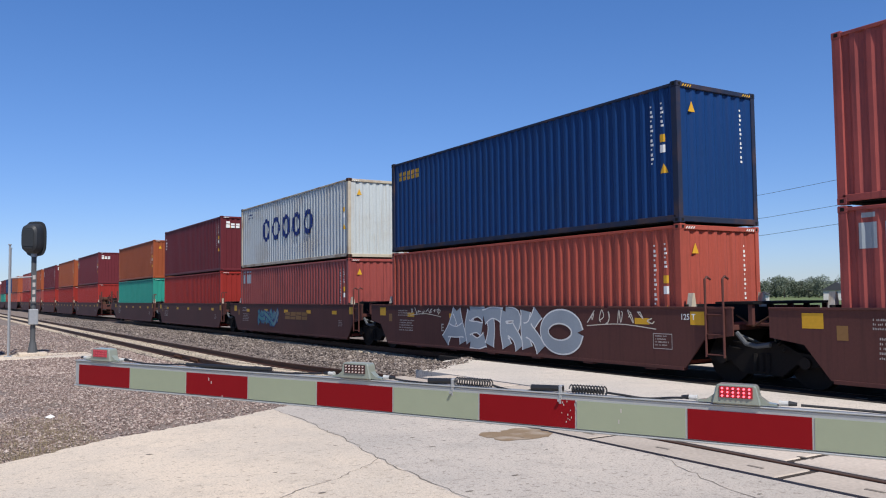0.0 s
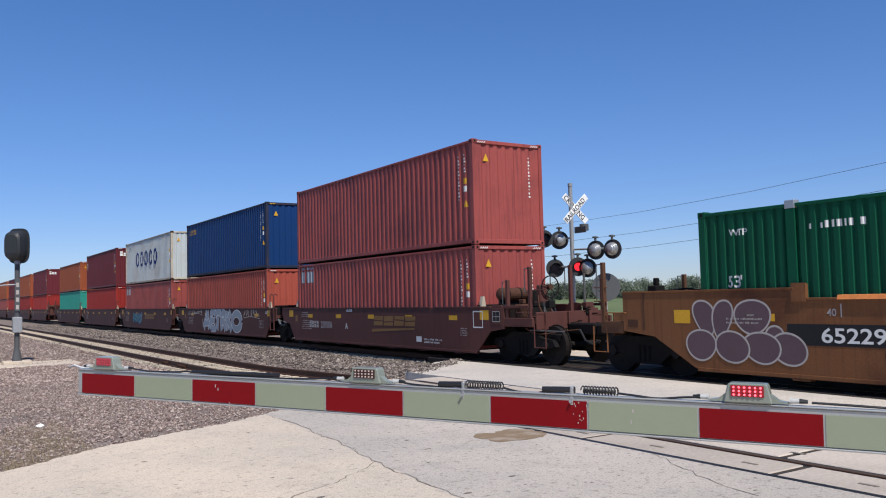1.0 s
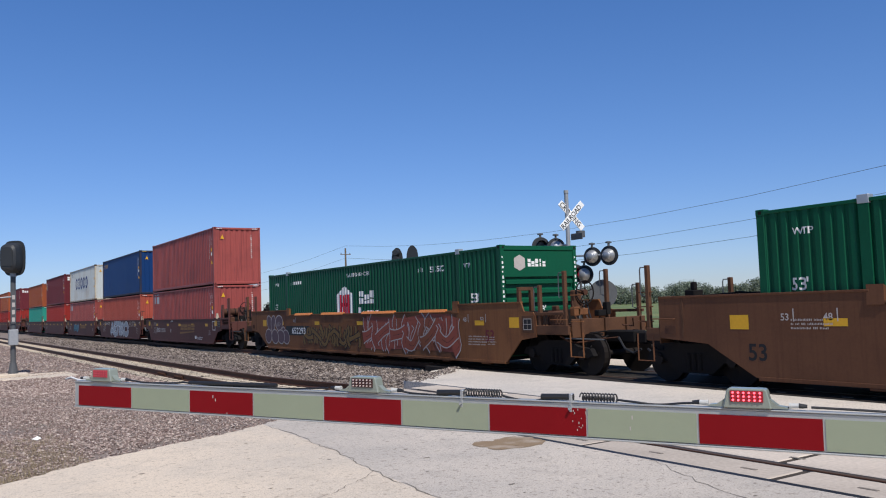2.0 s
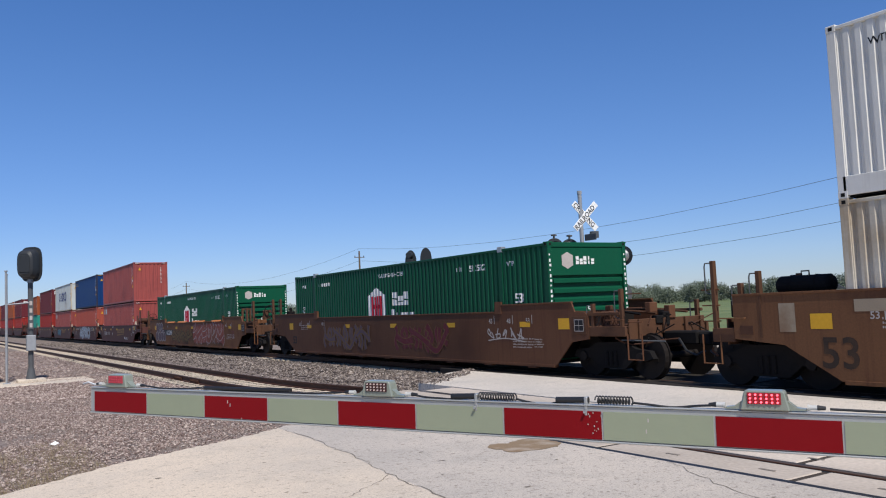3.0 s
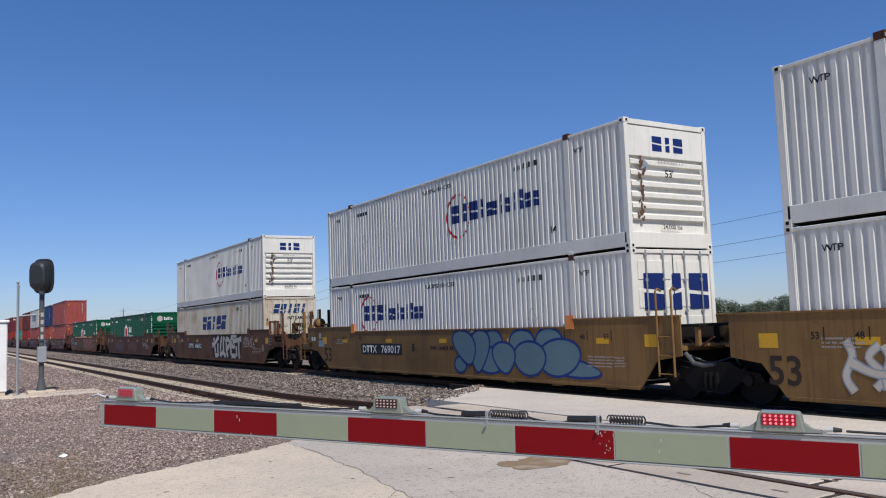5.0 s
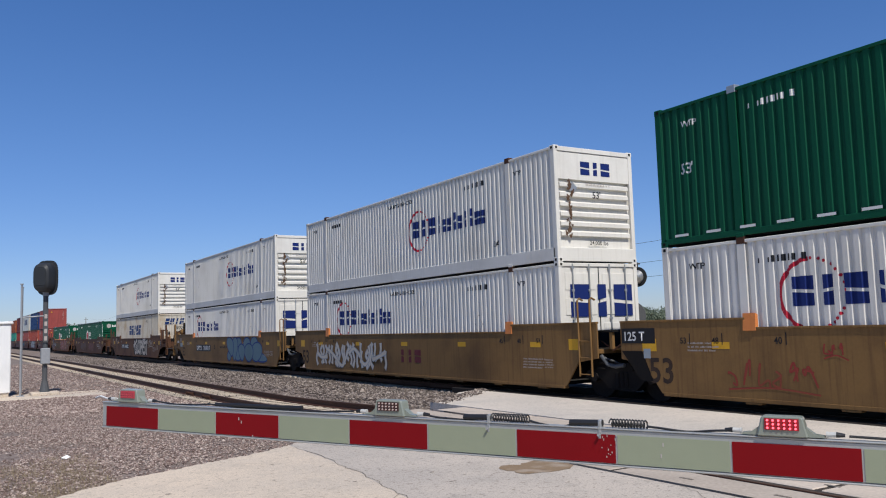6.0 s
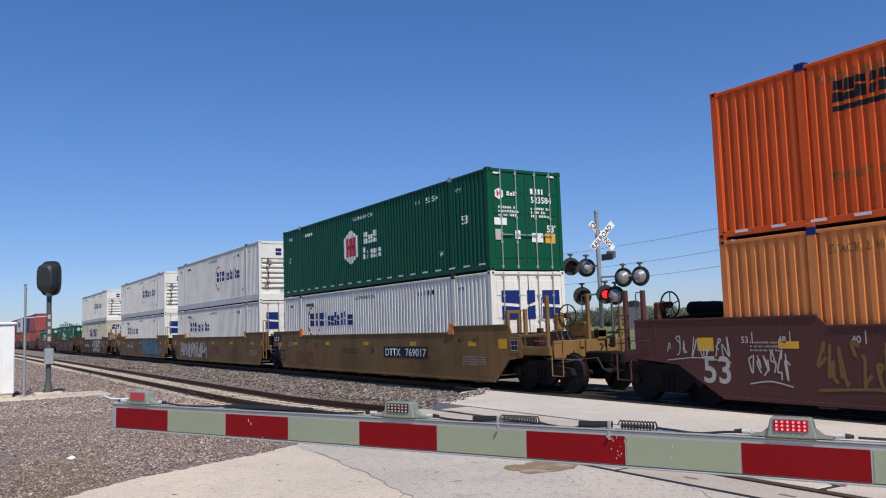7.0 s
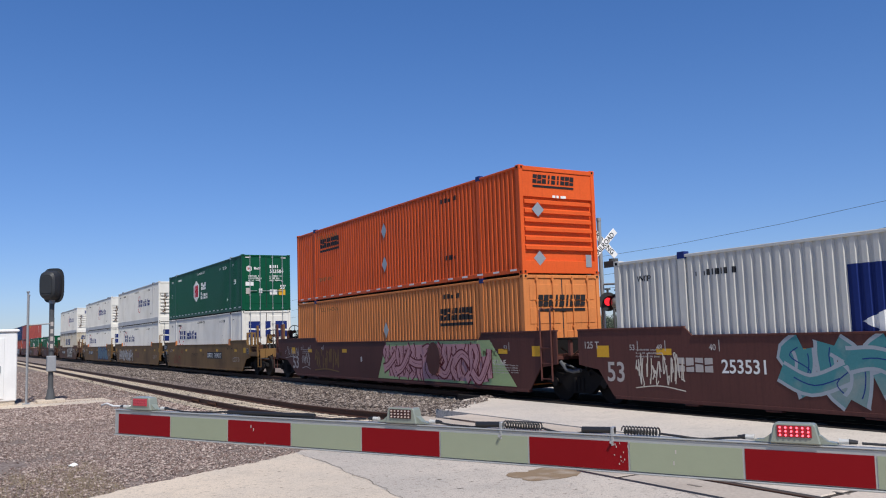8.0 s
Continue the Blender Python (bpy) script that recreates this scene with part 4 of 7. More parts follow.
        box(bm, -w + 0.1, w - 0.1, 0.022, 0.10, 2.06, H - 0.15, 0.006)
        part("sign_panel", bm, m, c)
    else:
        for sx in (-1, 1):
            a, b = sorted((sx * 0.015, sx * (w - 0.11)))
            bm = B()
            box(bm, a, b, 0.03, 0.09, 0.13, H - 0.11, 0.008)
            for k in range(4):
                z0 = 0.35 + k * 0.62
                box(bm, a + 0.09, b - 0.09, 0.016, 0.03, z0, z0 + 0.42, 0.007)
            leaf = part("door", bm, m, c)
            for f in (0.27, 0.72):
                x = a + (b - a) * f
                bm = B()
                rod(bm, (x, -0.012, 0.05), (x, -0.012, H - 0.04), 0.018, 8)
                for zz in (0.12, 0.8, 1.5, 2.2, H - 0.14):
                    box(bm, x - 0.04, x + 0.04, -0.022, 0.02, zz - 0.03, zz + 0.03, 0.005)
                part("lock_rod", bm, M["galv"] if mat_name in ("green", "white") else m, leaf)
                bm = B()
                box(bm, min(x, x - sx * 0.36), max(x, x - sx * 0.36), -0.036, -0.022, 1.0, 1.03, 0.004)
                box(bm, x - 0.03, x + 0.03, -0.04, -0.02, 0.97, 1.06, 0.004)
                part("door_handle", bm, M["galv"] if mat_name in ("green", "white") else m, leaf)
        part("end_rail", box(B(), -w + 0.1, w - 0.1, 0.0, 0.1, H - 0.11, H - 0.02, 0.01), fm, c)
        part("end_rail", box(B(), -w + 0.1, w - 0.1, 0.0, 0.1, 0.02, 0.13, 0.01), fm, c)
        part("door_seal", box(B(), -0.014, 0.014, 0.034, 0.08, 0.13, H - 0.11), M["rubber"], c)
    wrap = (depth, cuts)
    if marks:
        marks(c, L, W, H, -w + 0.012, wrap)
    return ride(c, s, z)


# marks on containers -------------------------------------------------------
def iso_marks(colour="chalk", tex=False, word=None):
    def f(c, L, W, H, xf, wrap):
        Figure().column(0, 0, 1.3, 0.07, 13).on_side("code_column", c, M[colour], 0.74, H - 0.4, xf, wrap)
        g = Figure().column(0, 0, 0.55, 0.07, 6)
        g.on_side("code_column", c, M[colour], 0.45, H - 0.38, xf, wrap)
        for z0, kind in ((H - 1.2, "yellow"), (H - 1.42, "chalk"), (H - 1.85, "yellow")):
            q = Figure()
            if z0 < H - 1.6:
                q.poly([(0, 0), (0.2, 0), (0.1, 0.2)])
            else:
                q.rect(0, 0, 0.14, 0.16)
            q.on_side("sticker", c, M[kind], 0.50, z0, xf, wrap)
        Figure().column(0, 0, 1.2, 0.06, 12).on_end("code_column", c, M[colour], W / 2 - 0.5, H - 0.4, 0.028)
        q = Figure()
        q.poly([(0, 0), (0.2, 0), (0.1, 0.22)])
        q.on_end("sticker", c, M["yellow"], -W / 2 + 0.36, H - 0.6, 0.028)
        if tex:
            Figure().word([(1, 0.6), (0.7, 0.5), (0.7, 0.5)], 0, 0, 0.34, 0.2, 0.3).on_end("word_mark", c, M["chalk"], -W / 2 + 0.3, H - 0.62, 0.026, "white word mark")
            Figure().column(0, 0, 0.8, 0.22, 4).on_side("word_mark", c, M["chalk"], L - 0.3, H - 0.5, xf, wrap)
        if word:
            word(c, L, W, H, xf, wrap)
    return f


def grey_box_word(c, L, W, H, xf, wrap):
    g = Figure()
    for k in range(5):
        g.arc(k * 1.22 + 0.42, 0.46, 0.36, 0.42, 0, 360, 0.19, 18)
    g.on_side("word_mark", c, M["blue_ink"], 9.1, 1.15, xf, wrap, "dark blue rounded word mark")
    Figure().bars(0, 0, 0.9, 2, 0.14, 0.08).on_side("small_print", c, M["blue_ink"], 11.2, 2.45, xf, wrap)


def yellow_word(c, L, W, H, xf, wrap):
    Figure().word([(0.8, 0.5), (0.8, 0.5), (0.8, 0.4), (0.8, 0.5), (0.8, 0.5)], 0, 0, 0.34, 0.22, 0.25).on_side("word_mark", c, M["yellow"], 11.75, H - 0.62, xf, wrap, "yellow word mark")
    bm = Figure()
    bm.rect(0, 0, 0.5, 0.6)
    bm.on_side("patch", c, M["slant_blue"], 9.9, 0.75, xf, wrap, "paler repainted patch")


def maroon_word(c, L, W, H, xf, wrap):
    g = Figure()
    for u in (0, 0.42, 0.84):
        g.rect(u, 0, u + 0.3, 0.42).rect(u + 0.05, 0.5, u + 0.28, 0.58)
    g.on_side("word_mark", c, M["g_grey"], L - 0.35, H - 0.72, xf, wrap, "pale grey block mark")


def ring_word(c, xf, wrap, y_left, z, ink="blue_ink"):
    """Crescent of a ring and a word of blocks."""
    g = Figure()
    g.arc(0.62, 0.60, 0.62, 0.62, 95, 265, 0.075, 20)
    for a in range(8):
        an = radians(88 - a * 12)
        g.disc(0.62 + 0.62 * math.cos(an), 0.60 + 0.62 * math.sin(an), 0.03, n=8)
        an = radians(-88 + a * 9)
        g.disc(0.62 + 0.62 * math.cos(an), 0.60 + 0.62 * math.sin(an), 0.03, n=8)
    g.on_side("ring_mark", c, M["red_ink"], y_left + 0.25, z - 0.12, xf, wrap, "thin red broken ring")
    tall = [(1, 0.5), (1, 0), (1, 0.45)]
    Figure().word(tall, 0, 0.1, 0.52, 0.42, 0.14).on_side("word_mark", c, M[ink], y_left, z + 0.18, xf, wrap, "bold dark blue word mark")
    low = [(1, 0), (0.74, 0.5), (0.74, 0.4), (0.98, 0), (0.74, 0.5), (0.9, 0), (0.98, 0), (0.74, 0.5), (0.74, 0.5)]
    Figure().word(low, 0, 0.1, 0.52, 0.24, 0.24).on_side("word_mark", c, M[ink], y_left - 1.5, z + 0.18, xf, wrap, "bold dark blue word mark")


def dom_small(c, L, W, H, xf, wrap, ink, number=None):
    Figure().text("WARNING HIGH CUBE", 0, 0, 0.17).on_side("warning_text", c, M[ink], 8.95, H - 0.42, xf, wrap)
    Figure().text("WTP", 0, 0, 0.17).on_side("letters", c, M[ink], 1.75, H - 0.5, xf, wrap)
    Figure().text("WTP", 0, 0, 0.17).on_side("letters", c, M[ink], L - 0.7, H - 0.5, xf, wrap)
    Figure().text("0A", 0, 0, 0.24).on_side("letters", c, M[ink], 2.75, 0.62, xf, wrap)
    Figure().bars(0, 0, 1.2, 1, 0.2, 0.12, seed=5).on_side("small_print", c, M[ink], L - 2.3, H - 0.5, xf, wrap)
    Figure().bars(0, 0, 0.55 if number else 1.2, 1, 0.2, 0.14, seed=7).on_side("small_print", c, M[ink], 4.1, H - 0.5, xf, wrap)
    if number:
        Figure().text(number, 0, 0, 0.23, 1.1).on_side("letters", c, M[ink], 3.45, H - 0.53, xf, wrap)


def ring_marks(y_left=7.3, z=1.05, end_word=True, slat=True, ink="black_ink"):
    def f(c, L, W, H, xf, wrap):
        dom_small(c, L, W, H, xf, wrap, ink)
        ring_word(c, xf, wrap, y_left, z)
        g = Figure()
        g.stroke([(0, 0.26), (0.2, 0), (0, -0.26), (-0.2, 0), (0, 0.26)], 0.015)
        g.on_side("diamond_outline", c, M["faint"], L - 3.1 if y_left < 9 else 3.6, 1.45, xf, wrap)
        if end_word:
            if slat:
                Figure().word([(1, 0.5), (1, 0), (1, 0.45)], 0, 0, 0.34, 0.3, 0.12).on_end("word_mark", c, M["blue_ink"], -0.45, 2.2, 0.02, "dark blue word mark")
                Figure().text("53'", 0, 0, 0.24).on_end("letters", c, M["black_ink"], -0.1, 1.62, 0.018)
                Figure().text("24,000 lbs", 0, 0, 0.15).on_end("letters", c, M["black_ink"], -0.25, 0.44, 0.016)
                Figure().bars(0, 0, 1.1, 1, 0.09, 0.06).on_end("small_print", c, M["faint"], -0.3, 1.93, 0.016)
                g = Figure()
                g.poly([(0, 0.16), (0.16, 0), (0, -0.16), (-0.16, 0)])
                g.on_end("placard_holder", c, M["galv"], -0.75, 1.86, 0.012)
                rnd = random.Random(len(c.name) + int(y_left))
                for k in range(22):
                    g = Figure()
                    q, r = rnd.uniform(0, 6), rnd.uniform(0.02, 0.055)
                    g.poly([(r * (1 + 0.5 * math.sin(3 * a + q)) * math.cos(a), 1.6 * r * (1 + 0.5 * math.cos(2 * a + q)) * math.sin(a)) for a in np.linspace(0, math.tau, 15)[:-1]])
                    g.on_end("rust_stain", c, M["rust_stain"], -0.85 + rnd.gauss(0, 0.06), 0.65 + 0.065 * k, 0.016 - 0.0003 * k)
            else:
                Figure().word([(1, 0.5), (1, 0), (1, 0.45)], 0, 0, 0.8, 0.62, 0.14).on_end("word_mark", c, M["blue_ink"], -0.95, 1.55, 0.012, "large dark blue word mark")
    return f


def slant_marks(c, L, W, H, xf, wrap):
    g = Figure()
    g.word([(1, 0.52), (1, 0.72), (1, 0), (1, 0.3), (1, 0.64)], 0, 0, 0.72, 0.76, 0.19, 0.25)
    g.on_side("word_mark", c, M["slant_blue"], 10.4, 1.5, xf, wrap, "slanted blue block word mark")
    g = Figure()
    g.word([(1, 0.5), (1, 0.3), (1, 0), (1, 0.6), (1, 0)], 0, 0, 0.42, 0.27, 0.22, 0.25)
    g.on_end("word_mark", c, M["slant_blue"], -0.85, H - 0.75, 0.012, "slanted blue block word mark")
    Figure().text("INTERMODAL", 0, 0, 0.22).on_end("letters", c, M["black_ink"], -0.15, H - 1.05, 0.012)
    Figure().bars(0, 0, 0.55, 1, 0.2, 0.24, 3).on_end("small_print", c, M["black_ink"], -0.6, H - 1.48, 0.012)
    Figure().text("949112", 0, 0, 0.34, 0.85).on_end("letters", c, M["black_ink"], 0.1, H - 1.48, 0.012)
    Figure().text("949112", 0, 0, 0.26).on_side("letters", c, M["black_ink"], 4.1, H - 0.52, xf, wrap)
    rnd = random.Random(6)
    for k in range(26):
        g = Figure()
        q, r = rnd.uniform(0, 6), rnd.uniform(0.03, 0.10)
        g.poly([(r * (1 + 0.5 * math.sin(3 * a + q)) * math.cos(a), 1.5 * r * (1 + 0.45 * math.cos(2 * a + q) + 0.2 * math.sin(5 * a)) * math.sin(a)) for a in np.linspace(0, math.tau, 19)[:-1]])
        edge = k % 3 == 0
        g.on_end("rust_stain", c, M["rust_wash"], rnd.choice((-1.12, 1.08)) if edge else rnd.uniform(-1.1, 1.1), rnd.uniform(0.4, 2.5) if edge else rnd.choice([0.3, 0.42, 1.28]) + rnd.uniform(-0.06, 0.06), 0.012)


def hex_mark(c, xf, wrap, y_left, z):
    g = Figure()
    g.poly([(0, 0.3), (0.62, 0), (1.24, 0.3), (1.24, 1.0), (0.62, 1.3), (0, 1.0)])
    g.on_side("hexagon_mark", c, M["chalk"], y_left, z, xf, wrap, "white hexagon mark with dark red bars")
    g = Figure()
    g.rect(0.26, 0.3, 0.42, 1.0).rect(0.50, 0.3, 0.58, 0.98).rect(0.66, 0.32, 0.74, 1.0).rect(0.82, 0.3, 0.98, 1.0).rect(0.42, 0.58, 0.50, 0.72).rect(0.74, 0.58, 0.82, 0.72).rect(0.58, 0.6, 0.66, 0.7)
    g.on_side("hexagon_bars", c, M["red_ink"], y_left, z, xf - 0.004, wrap)
    Figure().word([(1, 0.5), (0.7, 0.4), (1, 0.4)], 0, 0, 0.42, 0.30, 0.22).on_side("word_mark", c, M["chalk"], y_left - 1.75, z + 0.66, xf, wrap, "white word mark")
    Figure().word([(1, 0.5), (0.74, 0), (0.74, 0.5), (0.74, 0.4), (0.74, 0.5)], 0, 0, 0.42, 0.25, 0.2).on_side("word_mark", c, M["chalk"], y_left - 1.6, z + 0.12, xf, wrap, "white word mark")


def hex_marks(number, doors):
    def f(c, L, W, H, xf, wrap):
        dom_small(c, L, W, H, xf, wrap, "chalk", number)
        hex_mark(c, xf, wrap, 9.7, 0.88)
        Figure().text("53'", 0, 0, 0.34).on_side("letters", c, M["chalk"], 1.42, H - 1.45, xf, wrap)
        Figure().text("53'", 0, 0, 0.3).on_side("letters", c, M["chalk"], L - 0.6, H - 1.45, xf, wrap)
        g = Figure()
        for k in range(20):
            g.rect(0.4 + 0.8 * k, 0, 0.75 + 0.8 * k, 0.05)
        g.on_side("reflective_strip", c, M["chalk"], L, 0.18, xf - 0.014, None)
        if doors:
            g = Figure()
            g.poly([(0, 0.07), (0.14, 0), (0.28, 0.07), (0.28, 0.25), (0.14, 0.32), (0, 0.25)])
            g.on_end("hexagon_mark", c, M["chalk"], -1.05, 2.0, 0.01)
            Figure().rect(0.06, 0.09, 0.11, 0.25).rect(0.17, 0.09, 0.22, 0.25).rect(0.11, 0.15, 0.17, 0.19).on_end("hexagon_bars", c, M["red_ink"], -1.05, 2.0, 0.006)
            Figure().word([(1, .5), (.7, .4), (1, .4)], 0, 0, 0.12, 0.09).on_end("word_mark", c, M["chalk"], -0.65, 2.12, 0.01)
            Figure().bars(0, 0, 0.75, 1, 0.2, 0.16).on_end("small_print", c, M["chalk"], 0.18, 2.2, 0.01)
            Figure().text(number, 0, 0, 0.25).on_end("letters", c, M["chalk"], 0.18, 1.95, 0.01)
            Figure().bars(0, 0, 0.8, 3, 0.11, 0.07, 4).on_end("small_print", c, M["chalk"], -0.95, 1.75, 0.01)
            Figure().bars(0, 0, 0.8, 3, 0.11, 0.07, 5).on_end("small_print", c, M["chalk"], 0.18, 1.75, 0.01)
            Figure().text("53'", 0, 0, 0.28).on_end("letters", c, M["chalk"], 0.72, 1.12, 0.01)
            for x, z, w, h, mm in ((-1.1, 1.28, 0.42, 0.2, "chalk"), (-1.08, 0.86, 0.2, 0.3, "faint"), (-0.4, 0.9, 0.18, 0.24, "chalk"), (0.18, 0.82, 0.4, 0.26, "chalk"), (0.66, 0.8, 0.36, 0.28, "yellow")):
                Figure().rect(0, 0, w, h).on_end("sticker", c, M[mm], x, z, 0.006)
            Figure().rect(0, 0, 0.25, 0.05).rect(1.9, 0, 2.15, 0.05).on_end("reflective_strip", c, M["chalk"], -1.1, H - 0.18, -0.0)
        else:
            g = Figure()
            g.poly([(0, 0.09), (0.18, 0), (0.36, 0.09), (0.36, 0.33), (0.18, 0.42), (0, 0.33)])
            g.on_end("hexagon_mark", c, M["faint"], -0.85, 2.22, 0.02)
            Figure().word([(1, .5), (.7, .4), (1, .4), (1, 0), (.7, .5)], 0, 0, 0.2, 0.1).on_end("word_mark", c, M["chalk"], -0.4, 2.33, 0.02)
            Figure().text("53'", 0, 0, 0.22).on_end("letters", c, M["chalk"], -0.1, 1.14, 0.016)
            for x in (-1.27, 1.2):
                Figure().column(0, 0, 2.0, 0.06, 16).on_end("code_column", c, M["chalk"], x, H - 0.3, -0.004)
    return f


def barred_word(g, u, v, h, w):
    g.word([(1, .5), (1, .4), (1, .6), (1, 0), (1, .5), (1, 0), (1, .5), (1, .5), (1, .4)], u, v, h, w, 0.12, 0.12)
    g.rect(u, v - h * 0.45, u + w * 10, v - h * 0.2)
    return g


def orange_marks(lower):
    def f(c, L, W, H, xf, wrap):
        ink = "black_ink"
        y = 4.15 if lower else 13.6
        barred_word(Figure(), 0, 0.12, 0.36, 0.18).on_side("word_mark", c, M[ink], y + (0.15 if lower else 0.0), 1.68 if lower else 1.95, xf, wrap, "black word mark with a bar under it")
        for z0 in ((1.6,) if lower else (2.1, 0.95)):
            g = Figure()
            g.poly([(0, 0.27), (0.2, 0), (0, -0.27), (-0.2, 0)])
            g.on_side("placard_holder", c, M["galv"], 7.9, z0, xf - 0.01, None)
        Figure().text("TOP LIFT ONLY", 0, 0, 0.2).on_side("letters", c, M["gold"], L - 2.4, 0.75, xf, wrap)
        Figure().bars(0, 0, 1.2, 1, 0.2, 0.14, 2).on_side("small_print", c, M["black_ink"], 4.2, H - 0.45, xf, wrap)
        Figure().bars(0, 0, 1.2, 1, 0.2, 0.14, 3).on_side("small_print", c, M["black_ink"], 4.2, 0.7, xf, wrap)
        Figure().text("STACK 2 HIGH ONLY", 0, 0, 0.2).on_side("letters", c, M["gold"], 13.9, H - 0.46, xf, wrap)
        if not lower:
            g = Figure()
            for k in range(20):
                g.rect(0.4 + 0.8 * k, 0, 0.7 + 0.8 * k, 0.05)
            g.on_side("reflective_strip", c, M["chalk"], L, 0.1, xf - 0.014, None)
            barred_word(Figure(), 0, 0.1, 0.24, 0.14).on_end("word_mark", c, M[ink], -0.85, 2.33, 0.02, "black word mark with a bar under it")
            for x, z in ((-0.72, 1.72), (-0.72, 0.42)):
                g = Figure()
                g.poly([(0, 0.2), (0.2, 0), (0, -0.2), (-0.2, 0)])
                g.on_end("placard_holder", c, M["galv"], x, z, 0.0)
            Figure().rect(0, 0, 0.2, 0.34).on_end("plate", c, M["galv"], 0.85, 0.2, -0.006)
            Figure().rect(0, 0, 0.1, 0.07).rect(0.14, 0, 0.22, 0.07).rect(0.28, 0, 0.46, 0.07).on_end("sticker", c, M["chalk"], -0.2, 2.06, 0.012)
        else:
            barred_word(Figure(), 0, 0.1, 0.3, 0.16).on_end("word_mark", c, M[ink], -0.85, 1.95, 0.008, "black word mark with a bar under it")
            Figure().bars(0, 0, 0.5, 4, 0.1, 0.06, 4).on_end("small_print", c, M["black_ink"], -0.9, 1.2, 0.008)
    return f


def shield_marks(c, L, W, H, xf, wrap):
    dom_small(c, L, W, H, xf, wrap, "black_ink")
    g = Figure()
    g.poly([(0, 0.0), (0.0, -1.3), (2.4, -1.9), (2.4, 0.0)])
    g.on_side("shield_mark", c, M["blue_ink"], 10.6, 2.35, xf, wrap, "dark blue shield mark with white bars")
    g = Figure()
    g.poly([(0.2, -0.95), (2.2, -0.1), (2.2, -0.35), (0.6, -1.15)])
    g.poly([(0.7, -1.35), (2.2, -0.7), (2.2, -0.9), (1.1, -1.45)])
    g.on_side("shield_stripe", c, M["chalk"], 10.6, 2.35, xf - 0.004, wrap)


# the well cars --------------------------------------------------------------
def truck(car, y, wheels=True):
    t = part("truck", box(box(B(), -0.95, 0.95, y - 0.22, y + 0.22, 0.42, 0.72, 0.04), -0.2, 0.2, y - 0.3, y + 0.3, 0.72, 0.84, 0.03), M["under"], car)
    for sx in (-1, 1):
        x0, x1 = sorted((sx * 0.92, sx * 1.06))
        prof = [(y - 1.25, 0.46), (y - 1.15, 0.62), (y - 0.75, 0.66), (y - 0.45, 0.80), (y + 0.45, 0.80), (y + 0.75, 0.66), (y + 1.15, 0.62), (y + 1.25, 0.46), (y + 1.0, 0.40), (y + 0.7, 0.44), (y + 0.42, 0.22), (y - 0.42, 0.22), (y - 0.7, 0.44), (y - 1.0, 0.40)]
        part("side_frame", prism_x(B(), prof, x0, x1), M["under"], t)
        for dy in (-0.14, 0, 0.14):
            part("spring", rod(B(), (sx * 1.05, y + dy, 0.28), (sx * 1.05, y + dy, 0.60), 0.055, 8), M["under"], t)
    for dy in (-0.89, 0.89):
        bm = B()
        rod(bm, (-1.05, 0, 0), (1.05, 0, 0), 0.075, 10)
        for sx in (-1, 1):
            a, b = sx * 0.70, sx * 0.82
            rod(bm, (a, 0, 0), (b, 0, 0), 0.475, 24)
            rod(bm, (sx * 0.675, 0, 0), (a, 0, 0), 0.51, 24)
            rod(bm, (sx * 1.0, 0, 0), (sx * 1.10, 0, 0), 0.11, 10)
            for k in range(3):
                an = k * math.tau / 3
                box(bm, min(b, b + sx * 0.008), max(b, b + sx * 0.008), 0.25 * math.cos(an) - 0.04, 0.25 * math.cos(an) + 0.04, 0.25 * math.sin(an) - 0.04, 0.25 * math.sin(an) + 0.04)
        w = part("wheelset", bm, M["wheel"], t)
        w.location = (0, y + dy, 0.477)
        WHEELS.append((w, y + dy))
    return t


WHEELS = []


def ladder(car, y, z0, z1, mat_name, w=0.42):
    """Side ladder with hoop rails."""
    x = -1.36
    for yy in (y, y + w):
        part("ladder_rail", pipe(B(), [(x, yy, z0), (x, yy, z1), (x + 0.06, yy, z1 + 0.05), (x + 0.16, yy, z1)], 0.024), M[mat_name], car)
    n = int((min(z1, 1.5) - z0) / 0.38) + 1
    for k in range(n):
        part("rung", rod(B(), (x, y, z0 + 0.05 + k * 0.38), (x, y + w, z0 + 0.05 + k * 0.38), 0.014, 6), M[mat_name], car)


LINK, COUP = "link", "coupler"


def post(c, m, x, y, z0, z1, rail=0.6):
    """Square end post with a thin handrail beside it."""
    part("end_post", box(B(), x - 0.045, x + 0.045, y - 0.045, y + 0.045, z0, z1, 0.008), m, c)
    part("handrail", pipe(B(), [(x - 0.01, y + 0.045, z1 - 0.04), (x - 0.02, y + 0.17, z1 - 0.04), (x - 0.02, y + 0.19, z1 - 0.1), (x - 0.02, y + 0.19, z1 - rail), (x - 0.01, y + 0.045, z1 - rail - 0.05)], 0.014), M["mast_dark"], c)


